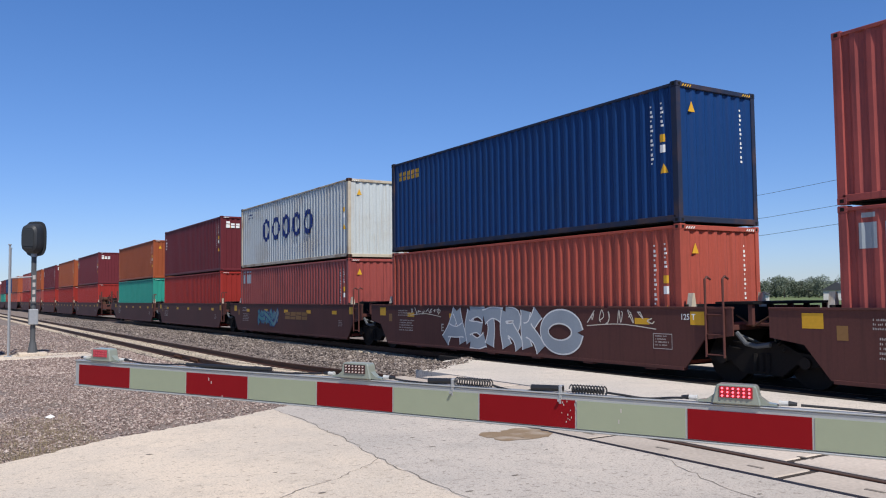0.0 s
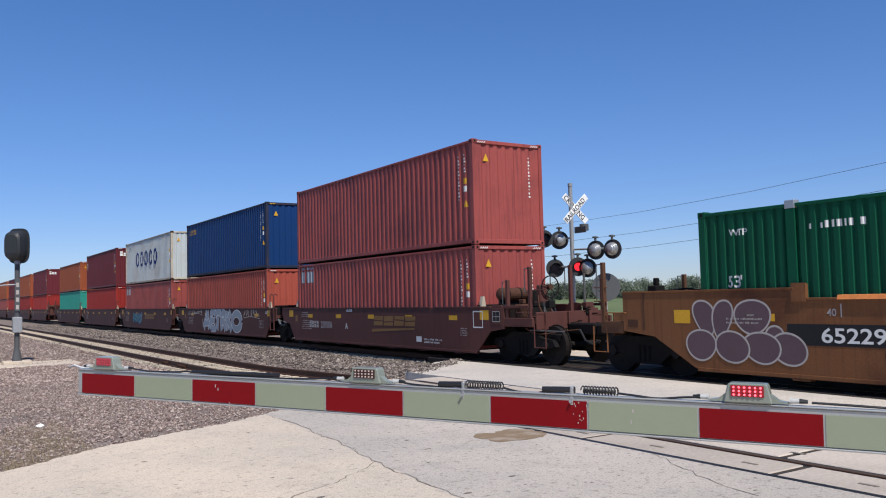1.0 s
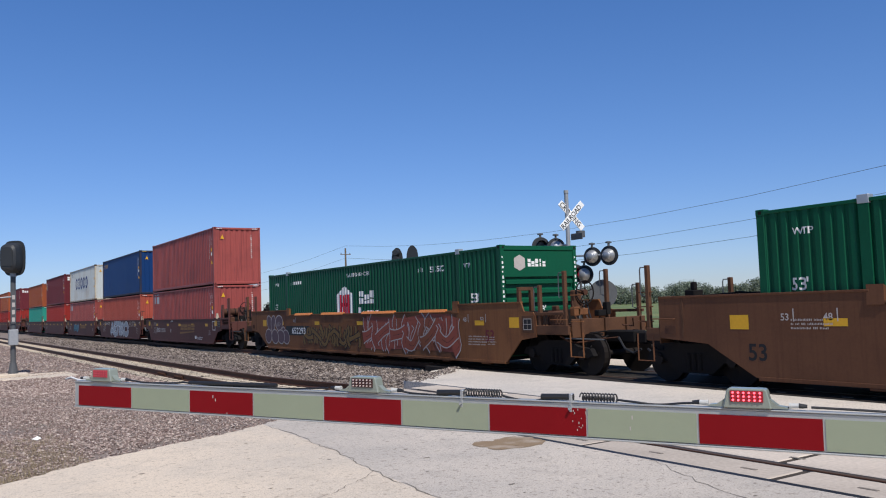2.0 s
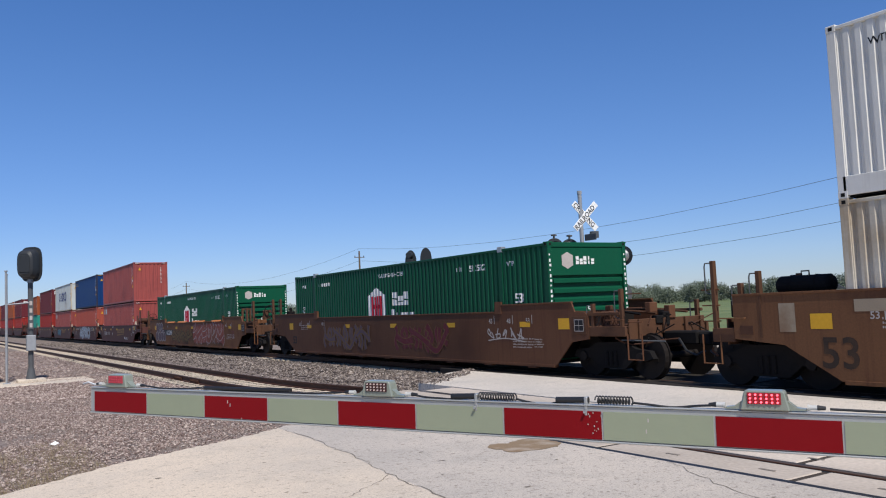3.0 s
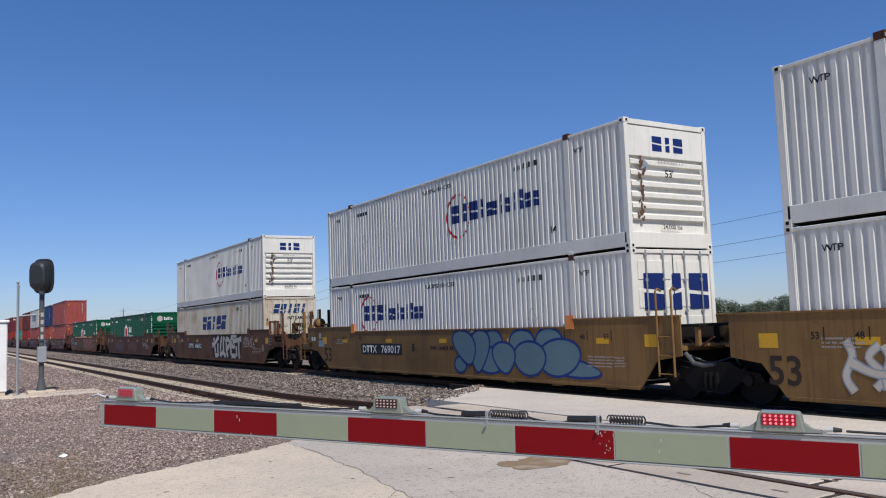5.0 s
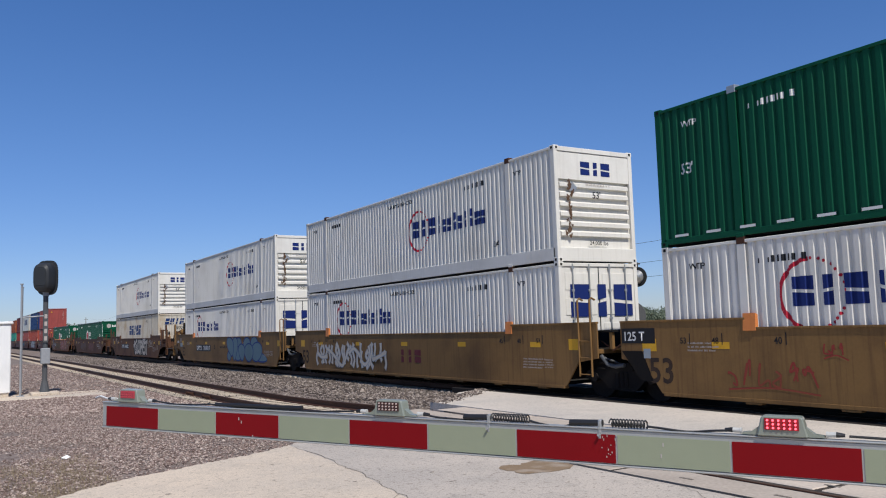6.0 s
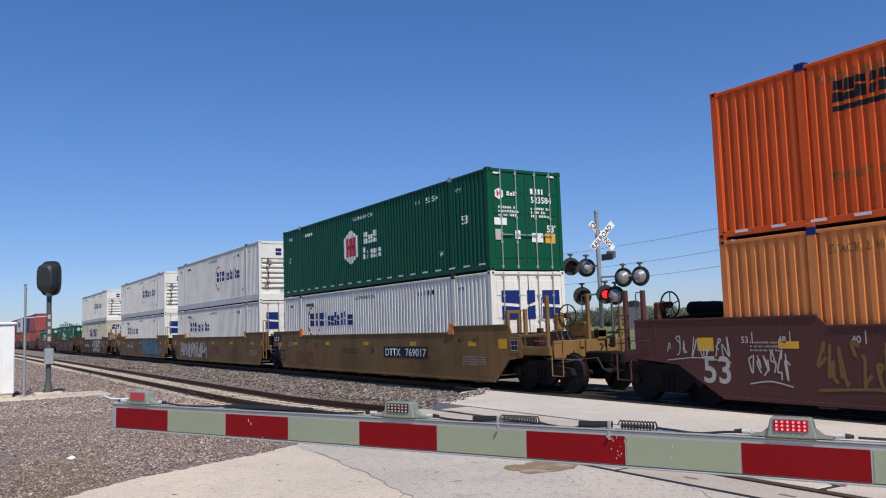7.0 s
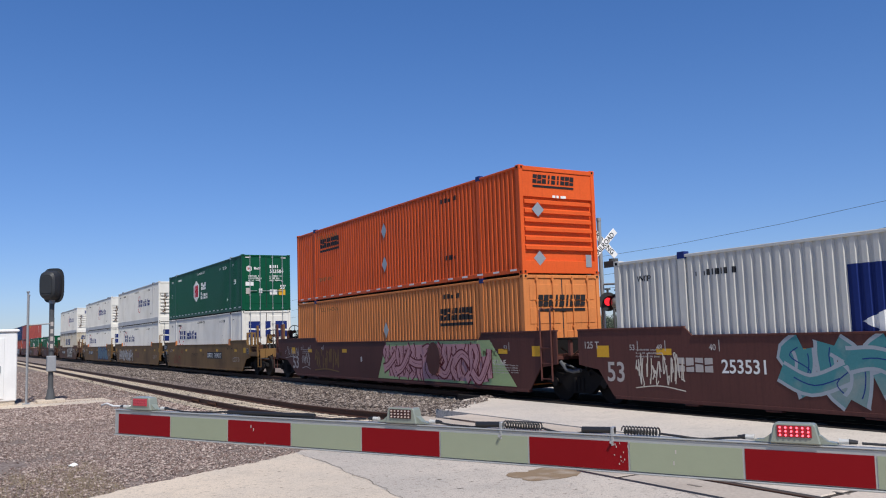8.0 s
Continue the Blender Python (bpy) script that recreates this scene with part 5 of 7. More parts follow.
def brake_wheel(c, m, x, y, z):
    """Hand brake wheel on its gear case, with chains and hoses hanging from it."""
    n = 18
    ring = [(x + 0.28 * math.cos(k * math.tau / n), y, z + 0.28 * math.sin(k * math.tau / n)) for k in range(n + 1)]
    w = part("brake_wheel", pipe(B(), ring, 0.018), M["under"], c, "dark hand brake wheel")
    for k in range(5):
        an = k * math.tau / 5 + 0.3
        part("spoke", rod(B(), (x, y, z), (x + 0.27 * math.cos(an), y, z + 0.27 * math.sin(an)), 0.012, 6), M["under"], w)
    part("gear_case", box(B(), x - 0.30, x - 0.06, y + 0.04, y + 0.22, z - 0.38, z + 0.06, 0.03), m, c)
    part("gear_hub", rod(B(), (x, y - 0.03, z), (x, y + 0.12, z), 0.07, 12), M["rusty_steel"], c)
    rnd = random.Random(int(abs(y) * 50))
    for k in range(6):
        a = x - 0.32 + 0.09 * k
        part("hose", pipe(B(), bend([(a, y + 0.1, z - 0.2), (a + rnd.uniform(-0.06, 0.06), y + 0.02, z - 0.5), (a + rnd.uniform(-0.1, 0.1), y - 0.08, z - 0.8), (a + rnd.uniform(-0.15, 0.15), y - 0.02, z - 1.05)], 3), rnd.uniform(0.014, 0.026)), M["rubber"] if k % 3 else M["rusty_steel"], c)


def tank(c, m, x0, x1, y0, y1, z, r, name="air_reservoir"):
    """Air tank with domed ends and two straps."""
    bm = B()
    a, b = Vector((x0, y0, z)), Vector((x1, y1, z))
    d = (b - a).normalized()
    rod(bm, a, b, r, 18)
    for e, k in ((a, -1), (b, 1)):
        rod(bm, e, e + d * k * r * 0.25, r * 0.97, 18, r * 0.8)
        rod(bm, e + d * k * r * 0.25, e + d * k * r * 0.42, r * 0.8, 18, r * 0.35)
    ob = part(name, bm, m, c)
    for f in (0.25, 0.75):
        q = a.lerp(b, f)
        part("strap", rod(B(), q - d * 0.02, q + d * 0.02, r * 1.04, 18), M["under"], ob)
    part("saddle", box(B(), min(x0, x1) - 0.06, max(x0, x1) + 0.06, min(y0, y1) - 0.02, max(y0, y1) + 0.02, z - r - 0.22, z - r * 0.8, 0.01), M["under"], c)


def near_platform(c, m, yc, raised, low):
    """Open platform at the tail end of a car: side beams, mesh step, posts, brake gear and tank."""
    for sx in (-1, 1):
        x0, x1 = sorted((sx * 1.33, sx * 1.25))
        part("side_beam", box(B(), x0, x1, yc - 0.05, -1.352, 0.94, 1.16, 0.012), m, c)
        part("upper_beam", box(B(), x0, x1, yc + 0.1, -1.3, 1.40, 1.47, 0.01), m, c)
    for k in range(9):
        y = yc + 0.16 + 0.11 * k
        part("mesh_bar", pipe(B(), [(-1.27, y, 1.16), (-1.27, y + 0.11, 1.41)], 0.010, 5), M["rusty_steel"], c)
        part("mesh_bar", pipe(B(), [(-1.275, y + 0.11, 1.16), (-1.275, y, 1.41)], 0.010, 5), M["rusty_steel"], c)
    part("step_plate", box(B(), -1.3, 1.3, yc + 0.05, yc + 0.62, 1.165, 1.19, 0.006), M["rusty_steel"], c)
    part("placard", box(B(), -1.348, -1.336, -1.28, -0.82, 0.98, 1.40, 0.006), m, c)
    part("placard_face", box(B(), -1.353, -1.349, -1.2, -0.9, 1.06, 1.32), M["black_ink"], c, "black plate with a white border and rule")
    g = Figure().stroke([(0, 0), (0.3, 0), (0.3, 0.26), (0, 0.26), (0, 0)], 0.016).stroke([(0, 0.13), (0.3, 0.13)], 0.012).stroke([(0.15, 0), (0.15, 0.26)], 0.01)
    g.on_side("plate_print", c, M["faint"], -0.9, 1.06, -1.354)
    part("end_sheet", box(B(), -1.2, 1.2, yc - 0.04, yc + 0.0, 0.86, 1.3, 0.012), m, c)
    for x in (-0.95, -0.2, 0.5, 1.0):
        part("end_rib", box(B(), x, x + 0.09, yc - 0.10, yc - 0.045, 0.86, 1.3, 0.01), m, c)
    drop = 0.45 if low else 0.0
    post(c, m, -1.27, -1.46, 0.95, 2.12 - drop)
    post(c, m, -1.27, yc + 0.08, 0.95, 2.42 - drop)
    post(c, m, 1.25, yc + 0.2, 0.95, 2.12 - drop)
    if low:
        for k in range(5):
            part("deck_rail", pipe(B(), [(-1.15 + 0.5 * k, yc + 0.15, 1.40), (-1.12 + 0.5 * k, yc + 0.9, 1.46 + 0.03 * (k % 2)), (-1.15 + 0.5 * k, -0.7, 1.50)], 0.03), M["under"] if k % 2 else m, c)
    else:
        post(c, m, 0.05, yc + 0.08, 0.95, 2.46)
        brake_wheel(c, m, -0.35, yc + 0.4, 1.92)
    part("valve", box(box(B(), -1.1, -0.8, yc + 0.65, yc + 0.95, 1.12, 1.5, 0.03), -1.0, -0.9, yc + 0.7, yc + 0.9, 1.5, 1.62, 0.02), M["rusty_steel"], c)
    for k in range(4):
        part("pipe", pipe(B(), bend([(-1.1 + 0.5 * k, yc + 0.5, 0.9), (-1.0 + 0.5 * k, yc + 0.1, 0.75 + 0.05 * k), (-0.7 + 0.4 * k, yc - 0.6, 0.85)], 3), 0.022), M["rusty_steel"], c)
    part("brake_rod", rod(B(), (-1.25, yc + 0.15, 0.86), (-1.1, yc - 0.95, 0.84), 0.018, 6), M["mast_dark"], c)
    if not raised:
        tank(c, M["rusty_steel"], -1.12, -0.35, -0.95, -0.95, 1.76, 0.17)
        part("valve_box", box(B(), -0.2, 0.25, -1.2, -0.8, 1.4, 1.85, 0.03), M["under"], c)
    elif not low:
        # square lifting frame before the container's end
        fr = box(B(), -1.24, -1.15, -0.62, -0.52, 1.5, 2.02, 0.008)
        box(fr, -0.86, -0.77, -0.62, -0.52, 1.5, 2.02, 0.008)
        box(fr, -1.24, -0.77, -0.62, -0.52, 2.02, 2.11, 0.008)
        part("end_frame", fr, m, c)


def far_platform(c, m, L, fe, yc, kit, raised):
    """Head end of a car behind its tall side sheets. kit: what stands on it."""
    for sx in (-1, 1):
        x0, x1 = sorted((sx * 1.33, sx * 1.25))
        part("side_beam", box(B(), x0, x1, L + fe + 0.002, yc + 0.28, 0.86, 1.12, 0.012), m, c)
    part("end_sheet", box(B(), -1.2, 1.2, yc + 0.01, yc + 0.05, 0.8, 1.3, 0.012), m, c)
    post(c, m, -1.27, yc + 0.22, 0.86, 2.40)
    post(c, m, 1.2, yc + 0.1, 0.95, 2.12)
    part("top_plate", box(B(), -1.27, 1.27, L + fe - 0.9, L + fe - 0.05, 1.58, 1.62, 0.008), m, c)
    if not raised:
        return
    part("seam_strip", box(B(), -1.343, -1.3355, L + fe - 0.62, L + fe - 0.56, 0.95, 1.70, 0.002), m, c)
    part("hatch", box(B(), -1.343, -1.3355, L + fe - 0.42, L + fe - 0.14, 1.0, 1.16, 0.002), M["rusty_steel"], c)
    if kit == "tank":
        tank(c, m, -0.98, -0.98, L + fe - 0.52, L + fe - 0.18, 1.91, 0.19)
        part("tank_stand", box(B(), -1.29, -1.18, L + fe - 0.3, L + fe - 0.02, 1.62, 1.86, 0.01), m, c)
        part("locker", box(B(), -0.7, -0.3, L + fe - 0.85, L + fe - 0.5, 1.62, 2.44, 0.02), M["under"], c, "tall black steel locker")
        post(c, m, -0.85, L + fe - 0.1, 1.6, 2.48)
        part("pipe_rail", pipe(B(), [(-1.2, L + 0.1, 1.85), (-1.2, L + fe - 1.2, 1.85), (-1.2, L + fe - 1.2, 1.7)], 0.02), M["rusty_steel"], c)
        for y, z0, w, h, k in ((L + 1.75, 1.22, 0.4, 0.15, "chalk"), (L + 1.05, 1.0, 0.55, 0.24, "g_grey"), (L + 1.0, 1.3, 0.2, 0.22, "faint")):
            Figure().rect(0, 0, w, h).on_side("sticker", c, M[k], y, z0, -1.337)
    elif kit == "cover":
        tank(c, M["under"], -0.9, -0.9, L + 0.5, L + 1.45, 1.86, 0.17)
        part("lid_grip", pipe(B(), [(-0.9, L + 0.9, 2.02), (-0.9, L + 0.9, 2.1), (-0.9, L + 1.05, 2.1), (-0.9, L + 1.05, 2.02)], 0.015), M["under"], c)
        post(c, m, -1.2, L + fe - 0.5, 1.6, 2.15, 0.4)
        post(c, m, -1.2, L + fe - 0.1, 1.3, 1.95, 0.4)
    elif kit == "wheel":
        brake_wheel(c, m, -0.75, L + fe - 0.5, 2.05)
        tank(c, M["under"], -0.2, 0.7, L + fe - 0.6, L + fe - 0.6, 1.95, 0.16)
        post(c, m, -1.2, L + fe - 0.15, 1.6, 2.38)
        for k in range(3):
            part("pipe_rail", pipe(B(), [(-1.15 + 0.3 * k, L + fe - 0.5, 1.72), (-1.1 + 0.3 * k, L + 0.6, 1.84), (-1.0 + 0.3 * k, L + 0.2, 1.8)], 0.022), M["under"], c)
    else:
        for k in range(4):
            part("pipe_rail", pipe(B(), [(-1.1 + 0.45 * k, L + fe - 0.1, 1.70), (-1.1 + 0.45 * k, L + 0.9, 1.75 + 0.03 * (k % 2)), (-1.05 + 0.45 * k, L + 0.25, 1.70)], 0.022), M["under"], c)
        part("valve", box(box(B(), -0.9, -0.62, L + fe - 0.55, L + fe - 0.3, 1.62, 1.86, 0.02), -0.82, -0.72, L + fe - 0.5, L + fe - 0.38, 1.86, 2.02, 0.02), M["under"], c)


def well_car(s, L, mat_name, near_gap, far_gap, trucks, label, steps=True, detail=2, marks=None, raised=True, kit="low", far_len=2.35, low_tail=False):
    """One unit with its well from y = 0 to L. near_gap, far_gap: 'link' (shared truck) or 'coupler'."""
    m = M[mat_name]
    c = empty("well_car", Matrix.Identity(4), label=label, category="railway car", group="well cars of the train")
    top, hi, bot = (1.53, 1.71, 0.24) if raised else (1.42, 1.42, 0.25)
    a = 2.45 if near_gap == "coupler" else 1.3
    b = 2.45 if far_gap == "coupler" else 1.3
    a1, b1 = a * 0.48, b * 0.48
    open_end = near_gap == "coupler"
    fe = min(b, far_len) if far_gap == "coupler" else b
    first = [(-1.35, 0.88), (-0.75, 0.80), (-0.15, bot)] if open_end else [(-a, 0.92), (-a1, 0.82), (-0.15, bot)]
    poly = first + [(L + 0.15, bot), (L + b1, 0.82), (L + fe, 0.92), (L + fe, hi)]
    if raised:
        poly += [(L - 2.0, hi), (L - 2.2, top), (2.2, top), (2.0, hi)]
    poly += [(-0.8, hi), (-0.9, 1.5), (-1.25, 1.48), (-1.35, 1.38)] if open_end else [(-a, hi)]
    for sx in (-1, 1):
        x0, x1 = sorted((sx * 1.335, sx * 1.30))
        part("side_sill", prism_x(B(), poly, x0, x1), m, c)
    bm = B()
    for sx in (-1, 1):
        for y0, y1, z in ((2.2, L - 2.2, top), (-0.8 if open_end else -a, 2.0, hi), (L - 2.0, L + fe, hi)):
            p0, p1 = sorted((sx * 1.352, sx * 1.27))
            box(bm, p0, p1, y0, y1, z - 0.004, z + 0.035, 0.005)
        p0, p1 = sorted((sx * 1.35, sx * 1.22))
        box(bm, p0, p1, -0.1, L + 0.1, bot - 0.05, bot + 0.02, 0.005)
    part("top_chord", bm, m, c)
    for k in range(int(L / 1.9) if detail else 0):
        y = 0.6 + k * 1.9
        part("bottom_lug", box(B(), -1.345, -1.2, y, y + 0.35, bot - 0.09, bot - 0.052, 0.01), m, c)
    # well floor and cross members
    for k in range(5):
        y = 0.3 + k * (L - 1.0) / 4
        part("cross_member", box(B(), -1.3, 1.3, y, y + 0.4, bot + 0.0, bot + 0.08), M["under"], c)
    # end decks
    for sgn, e, y0 in ((-1, a, 0), (1, b, L)):
        ya, yb = sorted((y0 + sgn * 0.12, y0 + sgn * e))
        bm = B()
        box(bm, -1.29, 1.29, ya, yb, 1.02, 1.12, 0.01)
        part("end_deck", bm, m if detail else M["under"], c)
        bm = B()
        yw = y0 + sgn * 0.14
        box(bm, -1.29, 1.29, yw - 0.03, yw + 0.03, 0.4, 1.5, 0.01)
        part("bulkhead", bm, M["under"], c)
        gap = near_gap if sgn < 0 else far_gap
        yc = y0 + sgn * e
        if gap == "coupler":
            bm = B()
            box(bm, -0.2, 0.2, min(yc, yc + sgn * 1.0), max(yc, yc + sgn * 1.0), 0.72, 1.0, 0.03)
            box(bm, -0.16, 0.16, min(yc + sgn * 1.0, yc + sgn * 1.32), max(yc + sgn * 1.0, yc + sgn * 1.32), 0.70, 0.98, 0.04)
            part("coupler", bm, M["under"], c)
            if detail:
                part("sill_step", pipe(B(), [(-1.32, yc + sgn * 0.1, 1.0), (-1.32, yc + sgn * 0.1, 0.45), (-1.32, yc + sgn * 0.52, 0.45), (-1.32, yc + sgn * 0.52, 1.0)], 0.018), m, c)
                pm = m if mat_name in ("car_tan", "car_brown") else M["post_rust"]
                if sgn < 0:
                    near_platform(c, pm, yc, raised, low_tail)
                else:
                    far_platform(c, pm, L, fe, yc, kit, raised)
                part("grab_iron", pipe(B(), [(-1.34, yc + sgn * 0.05, 1.3), (-1.38, yc + sgn * 0.05, 1.3), (-1.38, yc - sgn * 0.5, 1.3), (-1.34, yc - sgn * 0.5, 1.3)], 0.014), m, c)
                rnd = random.Random(int(abs(s) * 7) + sgn)
                for k in range(9):
                    x, y = rnd.uniform(-1.2, 0.9), yc + sgn * rnd.uniform(-0.5, 0.6)
                    z = rnd.uniform(0.55, 1.3)
                    pts = [(x, y, z), (x + rnd.uniform(-0.2, 0.4), y + rnd.uniform(-0.3, 0.3), z + rnd.uniform(-0.25, 0.15)), (x + rnd.uniform(0, 0.8), y + rnd.uniform(-0.4, 0.4), z + rnd.uniform(-0.2, 0.2))]
                    part("brake_pipe", pipe(B(), pts, rnd.uniform(0.012, 0.026)), M["under"] if k % 3 else M["rusty_steel"], c)
                for k in range(4):
                    x, z = rnd.uniform(-1.15, 0.7), rnd.uniform(1.1, 1.45)
                    part("bracket", box(B(), x, x + rnd.uniform(0.12, 0.35), yc - 0.08, yc + 0.08, z, z + rnd.uniform(0.1, 0.32), 0.012), M["under"] if k % 2 else m, c)
                for k in range(3):
                    part("rung", rod(B(), (-1.28, yc + sgn * 0.1, 1.25 + 0.3 * k), (-1.28, yc + sgn * 0.52, 1.25 + 0.3 * k), 0.014, 6), m, c)
                part("air_hose", pipe(B(), [(-0.3, yc + sgn * 0.6, 0.85), (-0.32, yc + sgn * 0.8, 0.6), (-0.3, yc + sgn * 1.05, 0.5), (-0.26, yc + sgn * 1.25, 0.6)], 0.028), M["rubber"], c)
        else:
            if detail:
                bm = B()
                for k in range(3):
                    part("cross_pipe", pipe(B(), [(-1.2, yc - sgn * 0.1 * k, 0.95 - 0.12 * k), (-0.8, yc + sgn * 0.25, 0.75 - 0.08 * k), (-0.2, yc + sgn * 0.35, 0.85)], 0.025), M["mast_dark"] if k == 0 else M["under"], c)
                if sgn < 0:
                    part("walkway", box(B(), -1.2, 1.2, yc - 0.36, yc + 0.5, 1.50, 1.55, 0.008), M["under"], c)
                    for k, x in enumerate((-1.15, -0.6, 0.0, 0.5, 1.1)):
                        part("walkway_bracket", box(B(), x, x + 0.08, yc - 0.3, yc - 0.2, 1.12, 1.50, 0.008), M["under"] if k % 2 else m, c)
                    part("slack_pipe", pipe(B(), [(-1.25, yc - 0.02, 0.98), (-1.22, yc - 0.2, 0.78), (-1.2, yc - 0.42, 0.74), (-1.2, yc - 0.7, 0.78)], 0.045, 8), M["mast_dark"], c)
                    part("tension_bar", pipe(B(), [(-1.1, yc + 0.1, 1.3), (-1.12, yc - 0.3, 1.1), (-1.1, yc - 0.65, 1.3)], 0.02), M["rusty_steel"], c)
                part("cover_plate", box(bm, -1.0, 1.0, min(yc, yc + sgn * 0.4), max(yc, yc + sgn * 0.4), 1.10, 1.16, 0.01), m, c)
    for y in trucks:
        truck(c, y)
    if steps and detail and near_gap == LINK:
        ladder(c, -1.12, 0.5, 2.25 if raised else 1.98, mat_name)
    # guides on the top chord, yellow reflectors along the side
    if detail:
        for y in (2.1, L - 2.1) if raised and mat_name != "car_brown" else ():
            part("stacking_guide", prism_y(B(), [(-1.36, 1.5), (-1.20, 1.5), (-1.24, 1.78), (-1.34, 1.82)], y - 0.14, y + 0.14), M["orange_faded"] if mat_name == "car_tan" else m, c)
        for k, y in enumerate(np.linspace(1.2, L - 1.2, 5)):
            g = Figure()
            g.rect(0, 0, 0.42, 0.13)
            g.on_side("reflector", c, M["yellow"], y, 1.08 if not raised else 1.16, -1.335, None)
        if raised:
            ink = "g_black" if mat_name == "car_tan" else "faint"
            for y, word in ((0.95, "53"), (1.75, "48"), (2.55, "45"), (L - 0.4, "53"), (L - 1.2, "48"), (L - 2.6, "40")):
                Figure().text(word, 0, 0, 0.17).rect(0.24, -0.02, 0.262, 0.2).on_side("letters", c, M[ink], y, 1.26, -1.335)
        for y, z0 in ((-0.3, 1.0), (L + 0.65, 1.0)):
            Figure().rect(0, 0, 0.4, 0.26).on_side("reflector", c, M["yellow"], y, z0 + 0.1, -1.335)
        if raised:
            Figure().bars(0, 0, 0.9, 4, 0.07, 0.035, 2).on_side("small_print", c, M["faint"], 1.5, 0.85, -1.335)
        else:
            Figure().bars(0, 0, 1.0, 5, 0.075, 0.038, 6).on_side("small_print", c, M["faint"], L - 0.7, 0.95, -1.335)
            Figure().rect(0, 0, 0.2, 0.24).on_side("sticker", c, M["gold"], L + 0.02, 0.92, -1.335)
            for y in (0.0, L):
                for x in (-1.15, 1.0):
                    part("end_guide", prism_y(B(), [(x - 0.08, 1.42), (x + 0.08, 1.42), (x + 0.03, 1.72), (x - 0.02, 1.72)], y + (0.12 if y else -0.24), y + (0.24 if y else -0.12)), M["cream"], c, "pale worn corner guide")
        Figure().bars(0, 0, 0.8, 3, 0.07, 0.035, 3).on_side("small_print", c, M["faint"], L - 0.6, 1.25, -1.335)
        Figure().bars(0.05, 0.2, 0.42, 4, 0.06, 0.03, 4).on_side("small_print", c, M["faint"], 0.68, 0.64, -1.335)
    if marks:
        marks(c, L)
    return ride(c, s, 0.0)


def bend(pts, n=5):
    """A smooth line through a few points."""
    out = []
    for k in range(len(pts) - 1):
        p0, p1, p2, p3 = pts[max(k - 1, 0)], pts[k], pts[k + 1], pts[min(k + 2, len(pts) - 1)]
        for i in range(n):
            t = i / n
            out.append(tuple(0.5 * (2 * b + (c - a) * t + (2 * a - 5 * b + 4 * c - d) * t * t + (3 * b - a - 3 * c + d) * t ** 3) for a, b, c, d in zip(p0, p1, p2, p3)))
    return out + [pts[-1]]


def blobs(c, y_left, z0, count, w, h, fill, edge, line=0.09, thick=0.3, name="graffiti", label="", back=None, seed=1, ring=(), detail=None):
    """Interlocked spray-painted shapes, not letters: fat bent strokes, each with its outline. ring: cells filled by an oval ring."""
    e, f, d = Figure(), Figure(), Figure()
    rnd = random.Random(seed)
    layer = 0
    for k in range(count):
        strokes = []
        if k in ring:
            strokes.append([((k + 0.5 + 0.36 * math.cos(a)) * w, (0.5 + 0.38 * math.sin(a)) * h) for a in np.linspace(0, math.tau, 25)])
        else:
            for q in range(4):
                u = 0.05 + 0.3 * q + rnd.uniform(-0.1, 0.1)
                a, b = rnd.choice(((0.02, 0.98), (0.0, 0.7), (0.3, 1.0), (0.1, 0.9)))
                bow = rnd.uniform(-0.28, 0.28)
                strokes.append(bend([((k + u) * w, a * h), ((k + u + bow) * w, (0.7 * a + 0.3 * b) * h), ((k + u + rnd.uniform(-0.1, 0.1)) * w, (0.3 * a + 0.7 * b) * h), ((k + u + bow * 0.7) * w, b * h)]))
            v = rnd.uniform(0.15, 0.85)
            strokes.append(bend([((k - 0.05) * w, v * h), ((k + 0.4) * w, (v + rnd.uniform(-0.25, 0.25)) * h), ((k + 0.95) * w, (1 - v) * h)]))
        for st in strokes:
            st = [(p, thick * 0.3 + (h - thick * 0.75) * q / h) for p, q in st]
            e.k, f.k, d.k = 2 * layer, 2 * layer + 1, 2 * layer + 2
            fl = 0.0 if k in ring else rnd.uniform(0.0, 0.5)
            e.ribbon(st, thick + line * 2, fl)
            f.ribbon(st, thick, fl)
            d.ribbon([(p + thick * 0.25, q) for p, q in st[2:-2]], max(0.012, line * 0.35))
            layer += 1
    if detail:
        d.on_side(name, c, M[detail], y_left, z0, -1.3375)
    else:
        d.bm.free()
    if back:
        g = Figure()
        g.poly([(u, v) for u, v in back[1]])
        g.on_side(name, c, M[back[0]], y_left, z0, -1.336)
    e.on_side(name, c, M[edge], y_left, z0, -1.337, None, label)
    f.on_side(name, c, M[fill], y_left, z0, -1.337, None, label)


def bubbles(c, y_left, z0, lobes, fill, edge, line, label):
    """Overlapping sprayed bubble shapes: eggs (u, v, half width, half height, taper, lean), each with its outline."""
    e, f = Figure(), Figure()
    for k, (u, v, ru, rv, taper, lean) in enumerate(lobes):
        for g, grow, layer in ((e, line, 2 * k), (f, 0.0, 2 * k + 1)):
            g.k = layer
            g.poly([(u + lean * math.sin(a) + (ru + grow) * math.cos(a) * (1 + taper * math.sin(a)), v + (rv + grow) * math.sin(a)) for a in np.linspace(0, math.tau, 33)[:-1]])
    e.on_side("graffiti_outline", c, M[edge], y_left, z0, -1.337)
    f.on_side("graffiti", c, M[fill], y_left, z0, -1.337, None, label)


